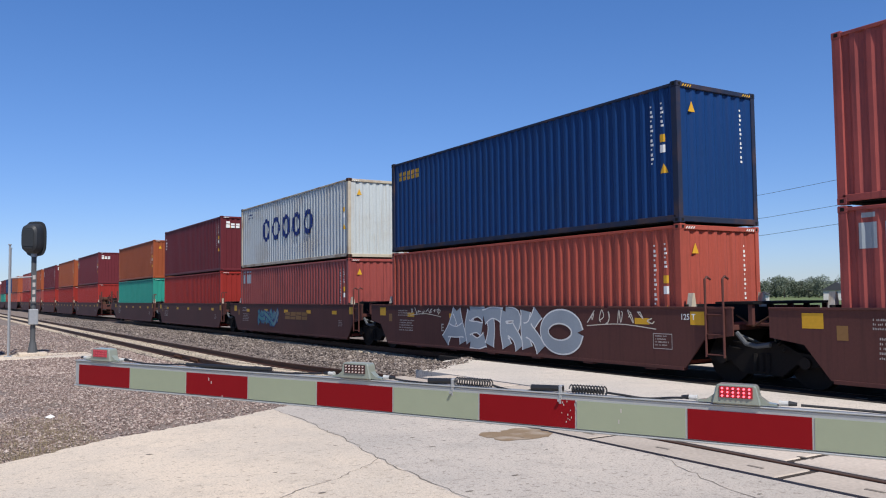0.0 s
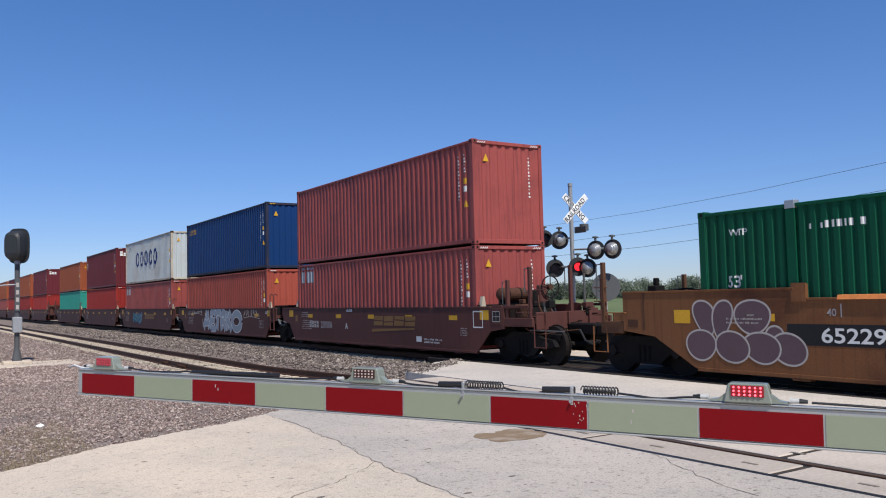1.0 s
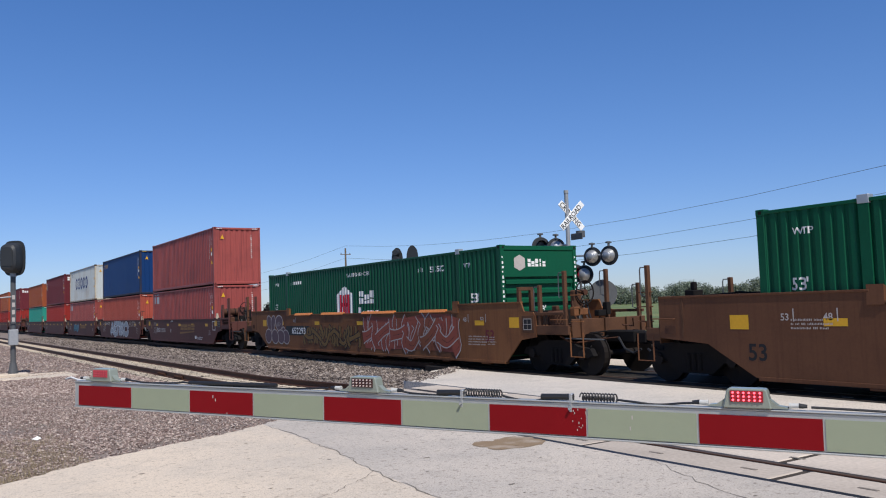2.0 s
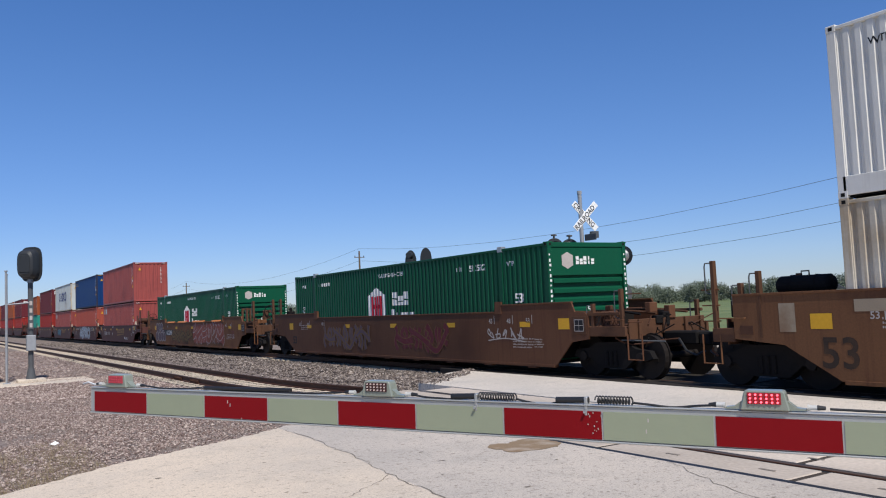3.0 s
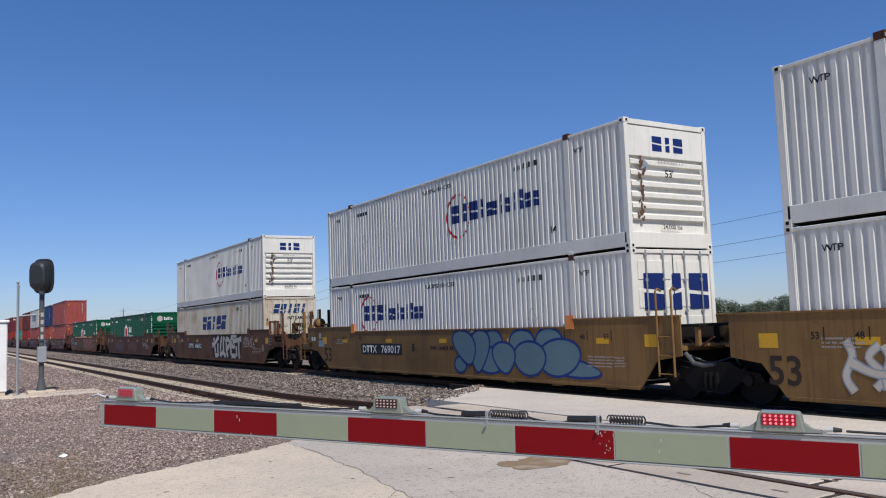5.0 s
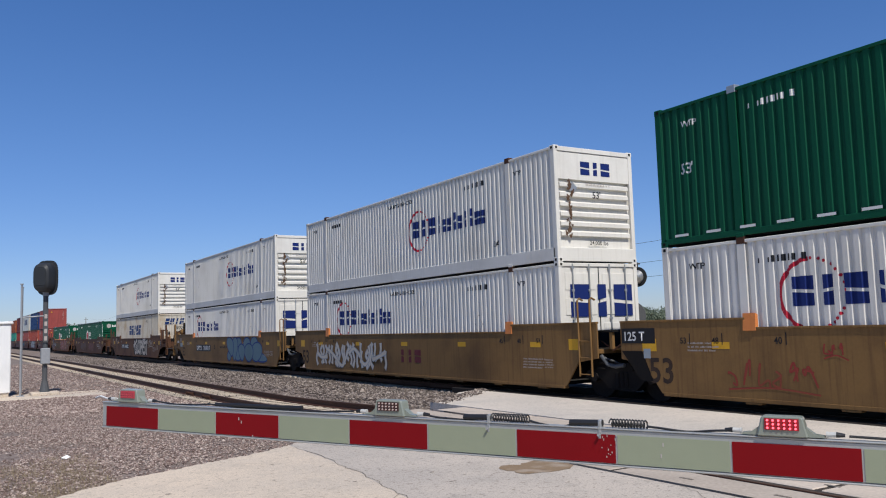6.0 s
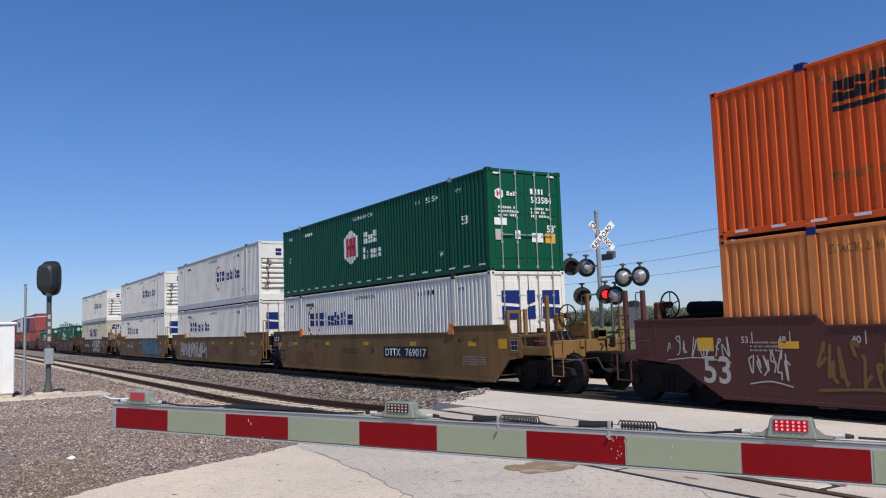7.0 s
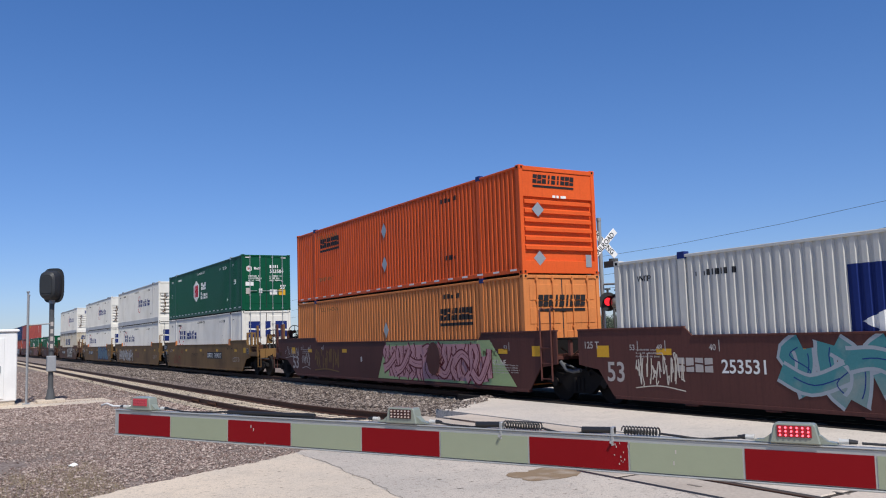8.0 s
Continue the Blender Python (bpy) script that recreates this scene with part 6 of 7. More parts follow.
def blades(c, y_left, z0, strokes, fill, edge, line, thick, label):
    """Tall wedge-shaped sprayed strokes with dark outlines."""
    e, f = Figure(), Figure()
    for k, pts in enumerate(strokes):
        st = bend(pts)
        e.k, f.k = 2 * k, 2 * k + 1
        e.ribbon(st, thick + 2 * line, 0.35)
        f.ribbon(st, thick, 0.35)
    e.on_side("graffiti_outline", c, M[edge], y_left, z0, -1.337)
    f.on_side("graffiti", c, M[fill], y_left, z0, -1.337, None, label)


def scrawl(c, y_left, z, w, h, n, material, seed, width=0.035):
    rnd = random.Random(seed)
    g = Figure()
    for k in range(n):
        u = w * k / n
        pts = [(u + w / n * rnd.uniform(0, 0.9), h * rnd.uniform(0, 1)) for _ in range(5)]
        g.ribbon(bend(pts, 6), width)
    g.ribbon(bend([(0, -0.04), (w * 0.5, 0.02), (w, -0.06)]), width * 0.8)
    g.on_side("graffiti_tag", c, M[material], y_left, z, -1.336, None, "thin scrawled spray-paint tag")


def plate(c, y_left, z, number, w=3.0, letters="DTTX"):
    Figure().rect(0, 0, w, 0.36).on_side("number_panel", c, M["black_ink"], y_left, z, -1.336)
    g = Figure()
    if letters:
        g.text(letters, 0.12, 0.06, 0.34, 1.2)
    g.text(number, 0.12 + (1.42 if letters else 0.5), 0.06, 0.34, 1.32)
    g.on_side("letters", c, M["chalk"], y_left, z, -1.34)


def blue_car_marks(c, L):
    ring = [(5.28 + 0.60 * math.cos(a), 0.50 + 0.36 * math.sin(a)) for a in np.linspace(0, math.tau, 13)]
    blades(c, 8.9, 0.34, [[(0.12, 0.1), (0.45, 0.5), (0.75, 0.95)], [(0.75, 0.95), (0.95, 0.5), (1.1, 0.08)], [(0.3, 0.4), (0.7, 0.36), (1.05, 0.42)], [(1.5, 0.92), (1.32, 0.5), (1.45, 0.12)],
                          [(1.45, 0.9), (1.8, 0.95), (2.1, 0.88)], [(1.4, 0.5), (1.75, 0.52), (2.0, 0.46)], [(1.45, 0.14), (1.8, 0.08), (2.15, 0.2)], [(2.35, 0.9), (2.45, 0.5), (2.35, 0.06)],
                          [(2.1, 0.8), (2.5, 0.92), (2.95, 0.85)], [(3.1, 0.95), (3.0, 0.5), (3.15, 0.06)], [(3.1, 0.9), (3.55, 0.85), (3.5, 0.55), (3.15, 0.46)], [(3.3, 0.5), (3.55, 0.3), (3.7, 0.05)],
                          [(3.95, 0.98), (3.9, 0.5), (4.0, 0.06)], [(4.45, 0.95), (4.15, 0.62), (3.95, 0.5)], [(4.05, 0.5), (4.35, 0.3), (4.55, 0.04)], ring],
           "g_grey", "chalk", 0.032, 0.27, "large pale grey outlined shapes sprayed on the side")
    scrawl(c, 10.8, 1.17, 1.8, 0.2, 8, "g_white", 1, 0.025)
    scrawl(c, 2.7, 1.05, 2.1, 0.32, 7, "g_white", 2, 0.025)
    Figure().text("E", 0, 0, 0.3).on_side("letters", c, M["faint"], 9.0, 0.7, -1.336)
    Figure().text("125 T", 0, 0, 0.16).on_side("letters", c, M["chalk"], -0.05, 1.2, -1.336)
    g = Figure()
    g.stroke([(0, 0), (0.5, 0), (0.5, 0.3), (0, 0.3), (0, 0)], 0.014)
    g.on_side("print_frame", c, M["faint"], 0.68, 0.6, -1.336)


def maroon_car_marks(c, L):
    g = Figure()
    g.word([(1, .5), (1, .4), (1, .6), (1, .5)], 0, 0.22, 0.3, 0.6, 0.12, 0.2)
    g.poly([(-0.1, 0.1), (2.6, 0.17), (2.6, 0.12), (-0.15, 0.0)])
    g.on_side("word_mark", c, M["gold"], 5.7, 0.65, -1.336, None, "faded gold slanted word mark")
    Figure().text("A", 0, 0, 0.28).on_side("letters", c, M["chalk"], 7.8, 0.72, -1.336)
    Figure().word([(1, .5), (1, .4), (1, .6), (1, .5)], 0, 0, 0.24, 0.18, 0.2).on_side("word_mark", c, M["faint"], 10.85, 0.72, -1.336)
    Figure().text("239506", 0, 0, 0.33).on_side("letters", c, M["faint"], 9.85, 0.72, -1.336)
    Figure().bars(0, 0, 0.7, 1, 0.2, 0.09, 21).on_side("small_print", c, M["chalk"], 7.7, 1.3, -1.336)
    Figure().rect(0, 0, 0.3, 0.16).on_side("sticker", c, M["chalk"], 3.0, 0.42, -1.336)
    Figure().bars(0, 0, 1.0, 2, 0.08, 0.05, 22).on_side("small_print", c, M["chalk"], 2.55, 0.48, -1.336)
    g = Figure()
    g.stroke([(0, 0), (0.42, 0), (0.42, 0.42), (0, 0.42), (0, 0)], 0.03)
    g.on_side("print_frame", c, M["chalk"], 0.0, 0.9, -1.336)


def grey_box_car_marks(c, L):
    g = Figure()
    g.word([(1, .5), (1, .4), (1, .6), (1, .5)], 0, 0.22, 0.3, 0.55, 0.12, 0.2)
    g.on_side("word_mark", c, M["gold"], 6.0, 0.6, -1.336, None, "faded gold slanted word mark")
    blobs(c, 9.2, 0.5, 3, 0.8, 0.75, "g_teal", "g_deep", 0.04, 0.16, label="small teal letters sprayed on the side")


def purple_car_marks(c, L):
    bubbles(c, 16.5, 0.40, [(0.45, 0.78, 0.22, 0.34, 0.4, -0.08), (0.84, 0.78, 0.20, 0.34, 0.3, 0.06), (1.5, 0.83, 0.36, 0.29, 0.15, 0.0), (1.95, 0.52, 0.16, 0.14, 0.0, 0.0),
                            (2.22, 0.28, 0.32, 0.26, 0.0, -0.05), (1.68, 0.28, 0.36, 0.26, 0.1, -0.04), (1.05, 0.28, 0.35, 0.27, 0.0, -0.04), (0.34, 0.29, 0.33, 0.27, 0.1, 0.0)],
            "g_purple", "faint", 0.035, "purple outlined bubble shapes sprayed on the side")
    scrawl(c, 15.15, 1.13, 0.28, 0.24, 3, "faint", 31, 0.03)
    plate(c, 14.3, 0.76, "652293", 2.3, "")
    blobs(c, 12.4, 0.38, 6, 0.76, 0.8, "g_ochre", "g_black", 0.03, 0.13, label="ochre letters with black outlines on the side")
    blobs(c, 7.6, 0.36, 6, 0.93, 1.14, "g_red", "faint", 0.032, 0.27, seed=5, detail="g_black", back=("g_red", [(0.1, 0.05), (0.0, 0.7), (0.25, 1.1), (2.6, 1.0), (4.0, 1.15), (5.2, 1.1), (5.7, 0.5), (5.6, 0.05), (3.0, 0.1), (1.3, 0.02)]), label="faded red letters with white outlines on the side")
    Figure().text("53", 0, 0, 0.42).on_side("letters", c, M["tex_maroon"], 0.75, 0.75, -1.336)
    for y, l in ((12.6, 1.5), (10.0, 1.8), (6.6, 2.2), (3.3, 1.4)):
        part("top_guard", prism_y(B(), [(-1.37, 1.53), (-1.2, 1.53), (-1.2, 1.58), (-1.26, 1.61), (-1.34, 1.60)], y - l / 2, y + l / 2), M["orange_faded"], c, "tan curved guard on the top edge")


def second_car_marks(c, L):
    blobs(c, 13.2, 0.4, 4, 0.9, 0.9, "g_purple", "g_ochre", 0.03, 0.12, label="faded dark scrawls on the rusty side")
    blobs(c, 7.6, 0.4, 3, 1.0, 0.9, "tex_maroon", "g_ochre", 0.02, 0.16, label="faded red scrawls on the rusty side")
    scrawl(c, 2.6, 0.85, 1.6, 0.3, 5, "faint", 9)
    Figure().text("53", 0, 0, 0.42).on_side("letters", c, M["g_black"], L + 0.3, 0.55, -1.336)


def w1_car_marks(c, L):
    plate(c, 13.3, 0.76, "646362")
    back = [(0.15, 0), (-0.15, 0.6), (0.1, 1.16), (4.9, 1.18), (5.05, 0.85), (4.75, -0.02)]
    Figure().poly(back).on_side("graffiti", c, M["g_black"], 8.2, 0.34, -1.336, None, "black sprayed ground")
    blades(c, 8.2, 0.34, [[(0.25, 1.05), (0.42, 0.6), (0.6, 0.08)], [(-0.05, 0.62), (0.6, 0.82), (1.15, 1.1)], [(0.98, 0.75), (0.98, 0.4), (1.05, 0.06)], [(0.55, 0.12), (0.95, 0.1)],
                          [(1.72, 1.1), (1.5, 0.6), (1.5, 0.06)], [(1.5, 0.14), (1.95, 0.28), (2.35, 0.06)], [(2.15, 1.1), (2.0, 0.7), (2.05, 0.32)], [(2.5, 1.0), (2.55, 0.5), (2.75, 0.04)],
                          [(2.5, 0.98), (2.95, 0.92), (3.05, 0.68), (2.65, 0.48)], [(3.45, 1.1), (3.25, 0.62), (3.4, 0.16)], [(3.4, 0.13), (4.1, 0.13)], [(3.4, 1.06), (4.25, 1.08)], [(3.4, 0.62), (3.95, 0.6)],
                          [(3.6, 0.86), (4.3, 0.9), (5.0, 0.98)], [(4.2, 0.62), (4.25, 0.1)], [(4.62, 0.88), (4.6, 0.4), (4.72, 0.02)]],
           "g_white", "g_black", 0.035, 0.22, "cream wedge-shaped strokes sprayed over black")
    scrawl(c, 2.9, 0.95, 1.7, 0.5, 6, "g_white", 4, 0.03)
    for y, z0, w, h in ((L + 1.25, 1.05, 0.32, 0.5), (L - 0.15, 1.38, 0.55, 0.2), (0.2, 0.75, 0.3, 0.3)):
        Figure().rect(0, 0, w, h).on_side("sticker", c, M["worn_label"], y, z0, -1.336, None, "worn pale label")
    Figure().text("53", 0, 0, 0.72).on_side("letters", c, M["faded_ink"], L + 0.5, 0.46, -1.336)


def w2_car_marks(c, L):
    plate(c, 13.4, 0.77, "769017")
    Figure().text("B", 0, 0, 0.34).on_side("letters", c, M["g_black"], 9.75, 0.9, -1.336)
    bubbles(c, 7.35, 0.36, [(0.42, 0.2, 0.28, 0.2, 0.0, 0.0), (2.05, 0.82, 0.42, 0.31, 0.0, 0.0), (2.0, 0.36, 0.5, 0.33, -0.4, 0.1), (3.35, 0.78, 0.5, 0.34, 0.1, 0.0), (4.45, 0.84, 0.5, 0.31, 0.0, 0.0),
                            (5.45, 0.22, 0.68, 0.18, -0.5, -0.1), (4.8, 0.46, 0.75, 0.42, 0.1, 0.1), (3.65, 0.42, 0.62, 0.40, 0.1, 0.0), (2.55, 0.42, 0.46, 0.38, 0.3, -0.05),
                            (1.4, 0.58, 0.42, 0.55, 0.42, 0.08), (0.68, 0.68, 0.5, 0.45, 0.35, -0.2)],
            "g_blue", "g_deep", 0.065, "pale blue bubble shapes with deep blue outlines on the side")
    scrawl(c, 7.15, 1.0, 0.25, 0.22, 3, "g_deep", 33, 0.025)
    scrawl(c, 2.4, 0.75, 0.3, 0.3, 3, "g_deep", 34, 0.025)
    scrawl(c, 6.6, 1.46, 0.9, 0.08, 5, "g_white", 35, 0.02)
    Figure().text("53", 0, 0, 0.72).on_side("letters", c, M["faded_ink"], L + 0.5, 0.46, -1.336)
    Figure().bars(0, 0, 1.4, 1, 0.2, 0.1, 6).on_side("small_print", c, M["g_black"], 8.6, 0.97, -1.336)


def w3_car_marks(c, L):
    blobs(c, 15.0, 0.35, 6, 0.98, 0.95, "g_white", "g_grey", 0.025, 0.1, label="pale scrawled letters sprayed on the side")
    Figure().word([(1, 0), (1, 0), (1, .5)], 0, 0, 0.4, 0.4).on_side("word_mark", c, M["tex_maroon"], 8.2, 0.65, -1.336)
    Figure().text("53", 0, 0, 0.72).on_side("letters", c, M["faded_ink"], L + 0.5, 0.46, -1.336)


def green_car_marks(c, L):
    plate(c, 6.5, 0.77, "769017")
    Figure().text("A", 0, 0, 0.34).on_side("letters", c, M["g_black"], 7.45, 0.88, -1.336)
    Figure().text("53", 0, 0, 0.72).on_side("letters", c, M["faded_ink"], L + 0.5, 0.46, -1.336)
    scrawl(c, 14.6, 0.45, 1.9, 0.55, 6, "g_rust", 7, 0.04)
    Figure().rect(0, 0, 0.98, 0.32).on_side("weight_panel", c, M["black_ink"], L + 1.26, 1.26, -1.336, None, "black panel with white figures")
    Figure().text("125 T", 0, 0, 0.27).on_side("letters", c, M["chalk"], L + 1.22, 1.32, -1.338)
    Figure().poly([(0, 0), (0.62, 0), (0.9, -0.62), (0.55, -0.62)]).on_side("dark_end", c, M["under"], L + 1.28, 1.1, -1.337, None, "black grimy end of the side")
    Figure().rect(0, 0, 0.2, 0.2).on_side("sticker", c, M["g_grey"], L + 0.62, 0.95, -1.339)
    scrawl(c, 12.6, 1.05, 0.45, 0.22, 3, "g_rust", 8, 0.03)
    Figure().bars(0, 0, 1.6, 3, 0.07, 0.035, 6).on_side("small_print", c, M["g_black"], 9.9, 1.02, -1.336)


def orange_car_marks(c, L):
    back = ("g_green", [(-0.5, -0.02), (0.15, 1.2), (6.4, 1.2), (7.6, -0.02)])
    blobs(c, 8.0, 0.33, 7, 0.92, 1.14, "g_pink", "tex_maroon", 0.045, 0.20, seed=17, detail="tex_maroon", back=back, label="pink letters on pale green sprayed on the side")
    Figure().poly([(0.3, 0.06), (0.5, 1.05), (3.0, 1.1), (5.9, 1.1), (6.0, 0.7), (6.3, 0.06), (4.0, 0.04)]).on_side("graffiti", c, M["g_pink"], 8.0, 0.33, -1.3364)
    g = Figure()
    g.disc(0, 0, 0.40, 0.5)
    g.on_side("graffiti", c, M["car_brown"], 4.6, 1.0, -1.40)
    scrawl(c, 14.2, 0.5, 2.4, 0.8, 12, "g_ochre", 5, 0.06)
    scrawl(c, 15.6, 0.55, 0.9, 0.6, 6, "faint", 6, 0.03)
    scrawl(c, 17.6, 0.95, 1.6, 0.45, 8, "faint", 16, 0.025)
    Figure().text("53", 0, 0, 0.72).on_side("letters", c, M["faint"], L + 0.55, 0.5, -1.336)
    Figure().text("POETIC", 0, 0, 0.2).text("MISFORTUNE", -0.1, -0.24, 0.2).on_side("graffiti_tag", c, M["g_white"], 1.95, 1.1, -1.336)
    Figure().text("B", 0, 0, 0.24).on_side("letters", c, M["chalk"], 9.9, 0.85, -1.336)


def silver_car_marks(c, L):
    Figure().text("53", 0, 0, 0.6).on_side("letters", c, M["faint"], L + 0.35, 0.58, -1.336)
    Figure().word([(1, .5), (1, .4), (1, .6), (1, .5)], 0, 0, 0.28, 0.2, 0.2).on_side("word_mark", c, M["faint"], 14.4, 0.83, -1.336)
    Figure().text("253531", 0, 0, 0.36).on_side("letters", c, M["chalk"], 13.28, 0.83, -1.336)
    Figure().text("125 T", 0, 0, 0.22).on_side("letters", c, M["faint"], L + 1.1, 1.3, -1.336)
    scrawl(c, 15.6, 0.5, 1.4, 0.7, 14, "g_white", 11, 0.028)
    blobs(c, 11.9, 0.33, 4, 1.3, 1.17, "g_teal", "g_grey", 0.06, 0.28, seed=23, detail="g_deep", label="teal and grey letters sprayed on the side")


# the make-up of the train, from its far head to the near tail -----------------------
HC = 2.896
Z0 = 0.33


def stack40(s, upper, lower, end_gap, head_gap, car_marks=None, upper_h=HC, detail=1, trucks=(), tex=False, word=None, lo_label="", up_label=""):
    L = 12.192
    well_car(s, L, "car_brown", end_gap, head_gap, trucks, "dark brown well car carrying stacked containers", raised=False, detail=detail, marks=car_marks, steps=detail > 0)
    low_marks = iso_marks(word=maroon_word if lower == "maroon" else None) if detail > 1 else None
    container(s, Z0 - 0.04, L, HC - 0.06, lower, "blind", label=lo_label, marks=low_marks)
    container(s, Z0 + HC - 0.08, L, upper_h, upper, "blind", label=up_label, marks=iso_marks(tex=tex, word=word) if detail else None, frame_mat={"navy": "navy_frame", "grey_paint": "grey_frame"}.get(upper))


NAMES = {"maroon": "dull maroon", "tex_maroon": "dark maroon", "brick": "brick-red", "red": "bright red", "orange_red": "orange-brown", "navy": "navy blue", "teal": "teal green", "grey_paint": "pale grey"}


def lab(colour, low):
    return f"{NAMES[colour]} corrugated steel container " + ("sunk in a well car" if low else "stacked on another container")


FAR = [(42.6, "tex_maroon", "red", LINK, LINK, HC, True), (58.1, "orange_red", "teal", LINK, COUP, 2.62, False), (80.2, "tex_maroon", "red", COUP, LINK, HC, True),
       (95.7, "orange_red", "red", LINK, LINK, HC, False), (111.3, "tex_maroon", "red", LINK, LINK, HC, True), (126.8, "orange_red", "maroon", LINK, LINK, HC, False),
       (142.4, "maroon", "red", LINK, COUP, HC, False)]
stack40(-4.1, "maroon", "maroon", COUP, LINK, maroon_car_marks, detail=2, trucks=(-1.75, 13.87), lo_label=lab("maroon", 1), up_label=lab("maroon", 0))
stack40(11.48, "navy", "brick", LINK, LINK, blue_car_marks, detail=2, trucks=(13.87,), word=yellow_word, lo_label=lab("brick", 1), up_label=lab("navy", 0))
stack40(27.01, "grey_paint", "maroon", LINK, LINK, grey_box_car_marks, detail=2, trucks=(13.87,), word=grey_box_word, lo_label=lab("maroon", 1), up_label="pale grey weathered container with rusty corner posts")
for s, up, lo, g0, g1, uh, tx in FAR:
    stack40(s, up, lo, g0, g1, upper_h=uh, detail=1, trucks=(13.87,) if g1 == LINK else (13.87, -1.75) if g0 == COUP else (13.87,), tex=tx, lo_label=lab(lo, 1), up_label=lab(up, 0))
s, k = 164.5, 0
rnd_far = random.Random(12)
while s < 420:
    up, lo = rnd_far.choice(["maroon", "tex_maroon", "red", "orange_red", "navy"]), rnd_far.choice(["maroon", "red", "brick", "teal"])
    head = k % 5 == 4
    stack40(s, up, lo, COUP if k % 5 == 0 else LINK, COUP if head else LINK, detail=0, trucks=(13.87,), lo_label=lab(lo, 1), up_label=lab(up, 0))
    s += 22.1 if head else 15.55
    k += 1

L53 = 16.154
# two single cars with one green container each
well_car(-27.85, L53, "car_rust", COUP, COUP, (-1.75, L53 + 1.75), "rusty ochre well car covered in graffiti", marks=purple_car_marks, kit="low", far_len=2.04)
container(-27.85, Z0, L53, HC, "green", "slats", label="green corrugated container sunk in a rusty well car", marks=hex_marks("513582", False))
well_car(-51.6, L53, "car_dull", COUP, COUP, (-1.75, L53 + 1.75), "dull rusty brown well car with faded graffiti", marks=second_car_marks, low_tail=True)
container(-51.6, Z0, L53, HC, "green", "slats", label="green corrugated container sunk in a dull brown well car", marks=hex_marks("513582", False))
# single car with white over cream
well_car(-75.3, L53, "car_umber", COUP, COUP, (-1.75, L53 + 1.75), "rusty brown well car with cream and black graffiti", marks=w1_car_marks, kit="cover", far_len=2.22)
container(-75.3, Z0, L53, HC, "cream", "doors", label="cream weathered container with rust-stained doors", marks=slant_marks)
container(-75.3, Z0 + HC, L53, HC, "white", "slats", sill=0.36, label="white corrugated container on a cream one", marks=ring_marks())
# three linked units
well_car(-99.0, L53, "car_tan", LINK, COUP, (-1.77, L53 + 1.75), "ochre well car with pale blue graffiti", marks=w2_car_marks, kit="tank", far_len=2.15)
container(-99.0, Z0, L53, HC, "white", "doors", label="white corrugated container sunk in an ochre well car", marks=ring_marks(13.2, 1.3, True, False))
container(-99.0, Z0 + HC, L53, HC, "white", "slats", sill=0.36, label="white corrugated container on a white one", marks=ring_marks(7.25, 1.1))
well_car(-118.95, L53, "car_tan", LINK, LINK, (-1.77,), "ochre well car with pale scrawled graffiti", marks=w3_car_marks)
container(-118.95, Z0, L53, HC, "white", "doors", label="white corrugated container sunk in an ochre well car", marks=ring_marks(13.0, 1.3, True, False))
container(-118.95, Z0 + HC, L53, HC, "white", "slats", sill=0.36, label="white corrugated container on a white one", marks=ring_marks(7.2, 1.05))
well_car(-138.47, L53, "car_tan", COUP, LINK, (-1.75,), "ochre well car with small red tags", marks=green_car_marks)
container(-138.47, Z0, L53, HC, "white", "doors", label="white corrugated container sunk in an ochre well car", marks=ring_marks(13.15, 1.3, True, False))
container(-138.47, Z0 + HC, L53, HC, "green", "doors", label="green corrugated container with doors on a white one", marks=hex_marks("523584", True))
# brown linked units
well_car(-162.44, L53, "car_brown", LINK, COUP, (-1.77, L53 + 1.75), "dark brown well car with pink and green graffiti", marks=orange_car_marks, kit="wheel", far_len=2.36)
container(-162.44, Z0, L53, HC, "orange_faded", "doors", label="faded orange container sunk in a brown well car", marks=orange_marks(True))
container(-162.44, Z0 + HC, L53, HC, "orange", "slats", label="bright orange container on a faded orange one", marks=orange_marks(False))
well_car(-182.0, L53, "car_brown", LINK, LINK, (-1.77,), "dark brown well car with teal graffiti", marks=silver_car_marks)
container(-182.0, Z0, L53, HC, "silver", "doors", label="silver-white container with a dark blue shield mark", marks=shield_marks)


# ---- signals and wayside things ----
def disc_x(bm, c, r, depth, n=20):
    return rod(bm, c, (c[0] + depth, c[1], c[2]), r, n)


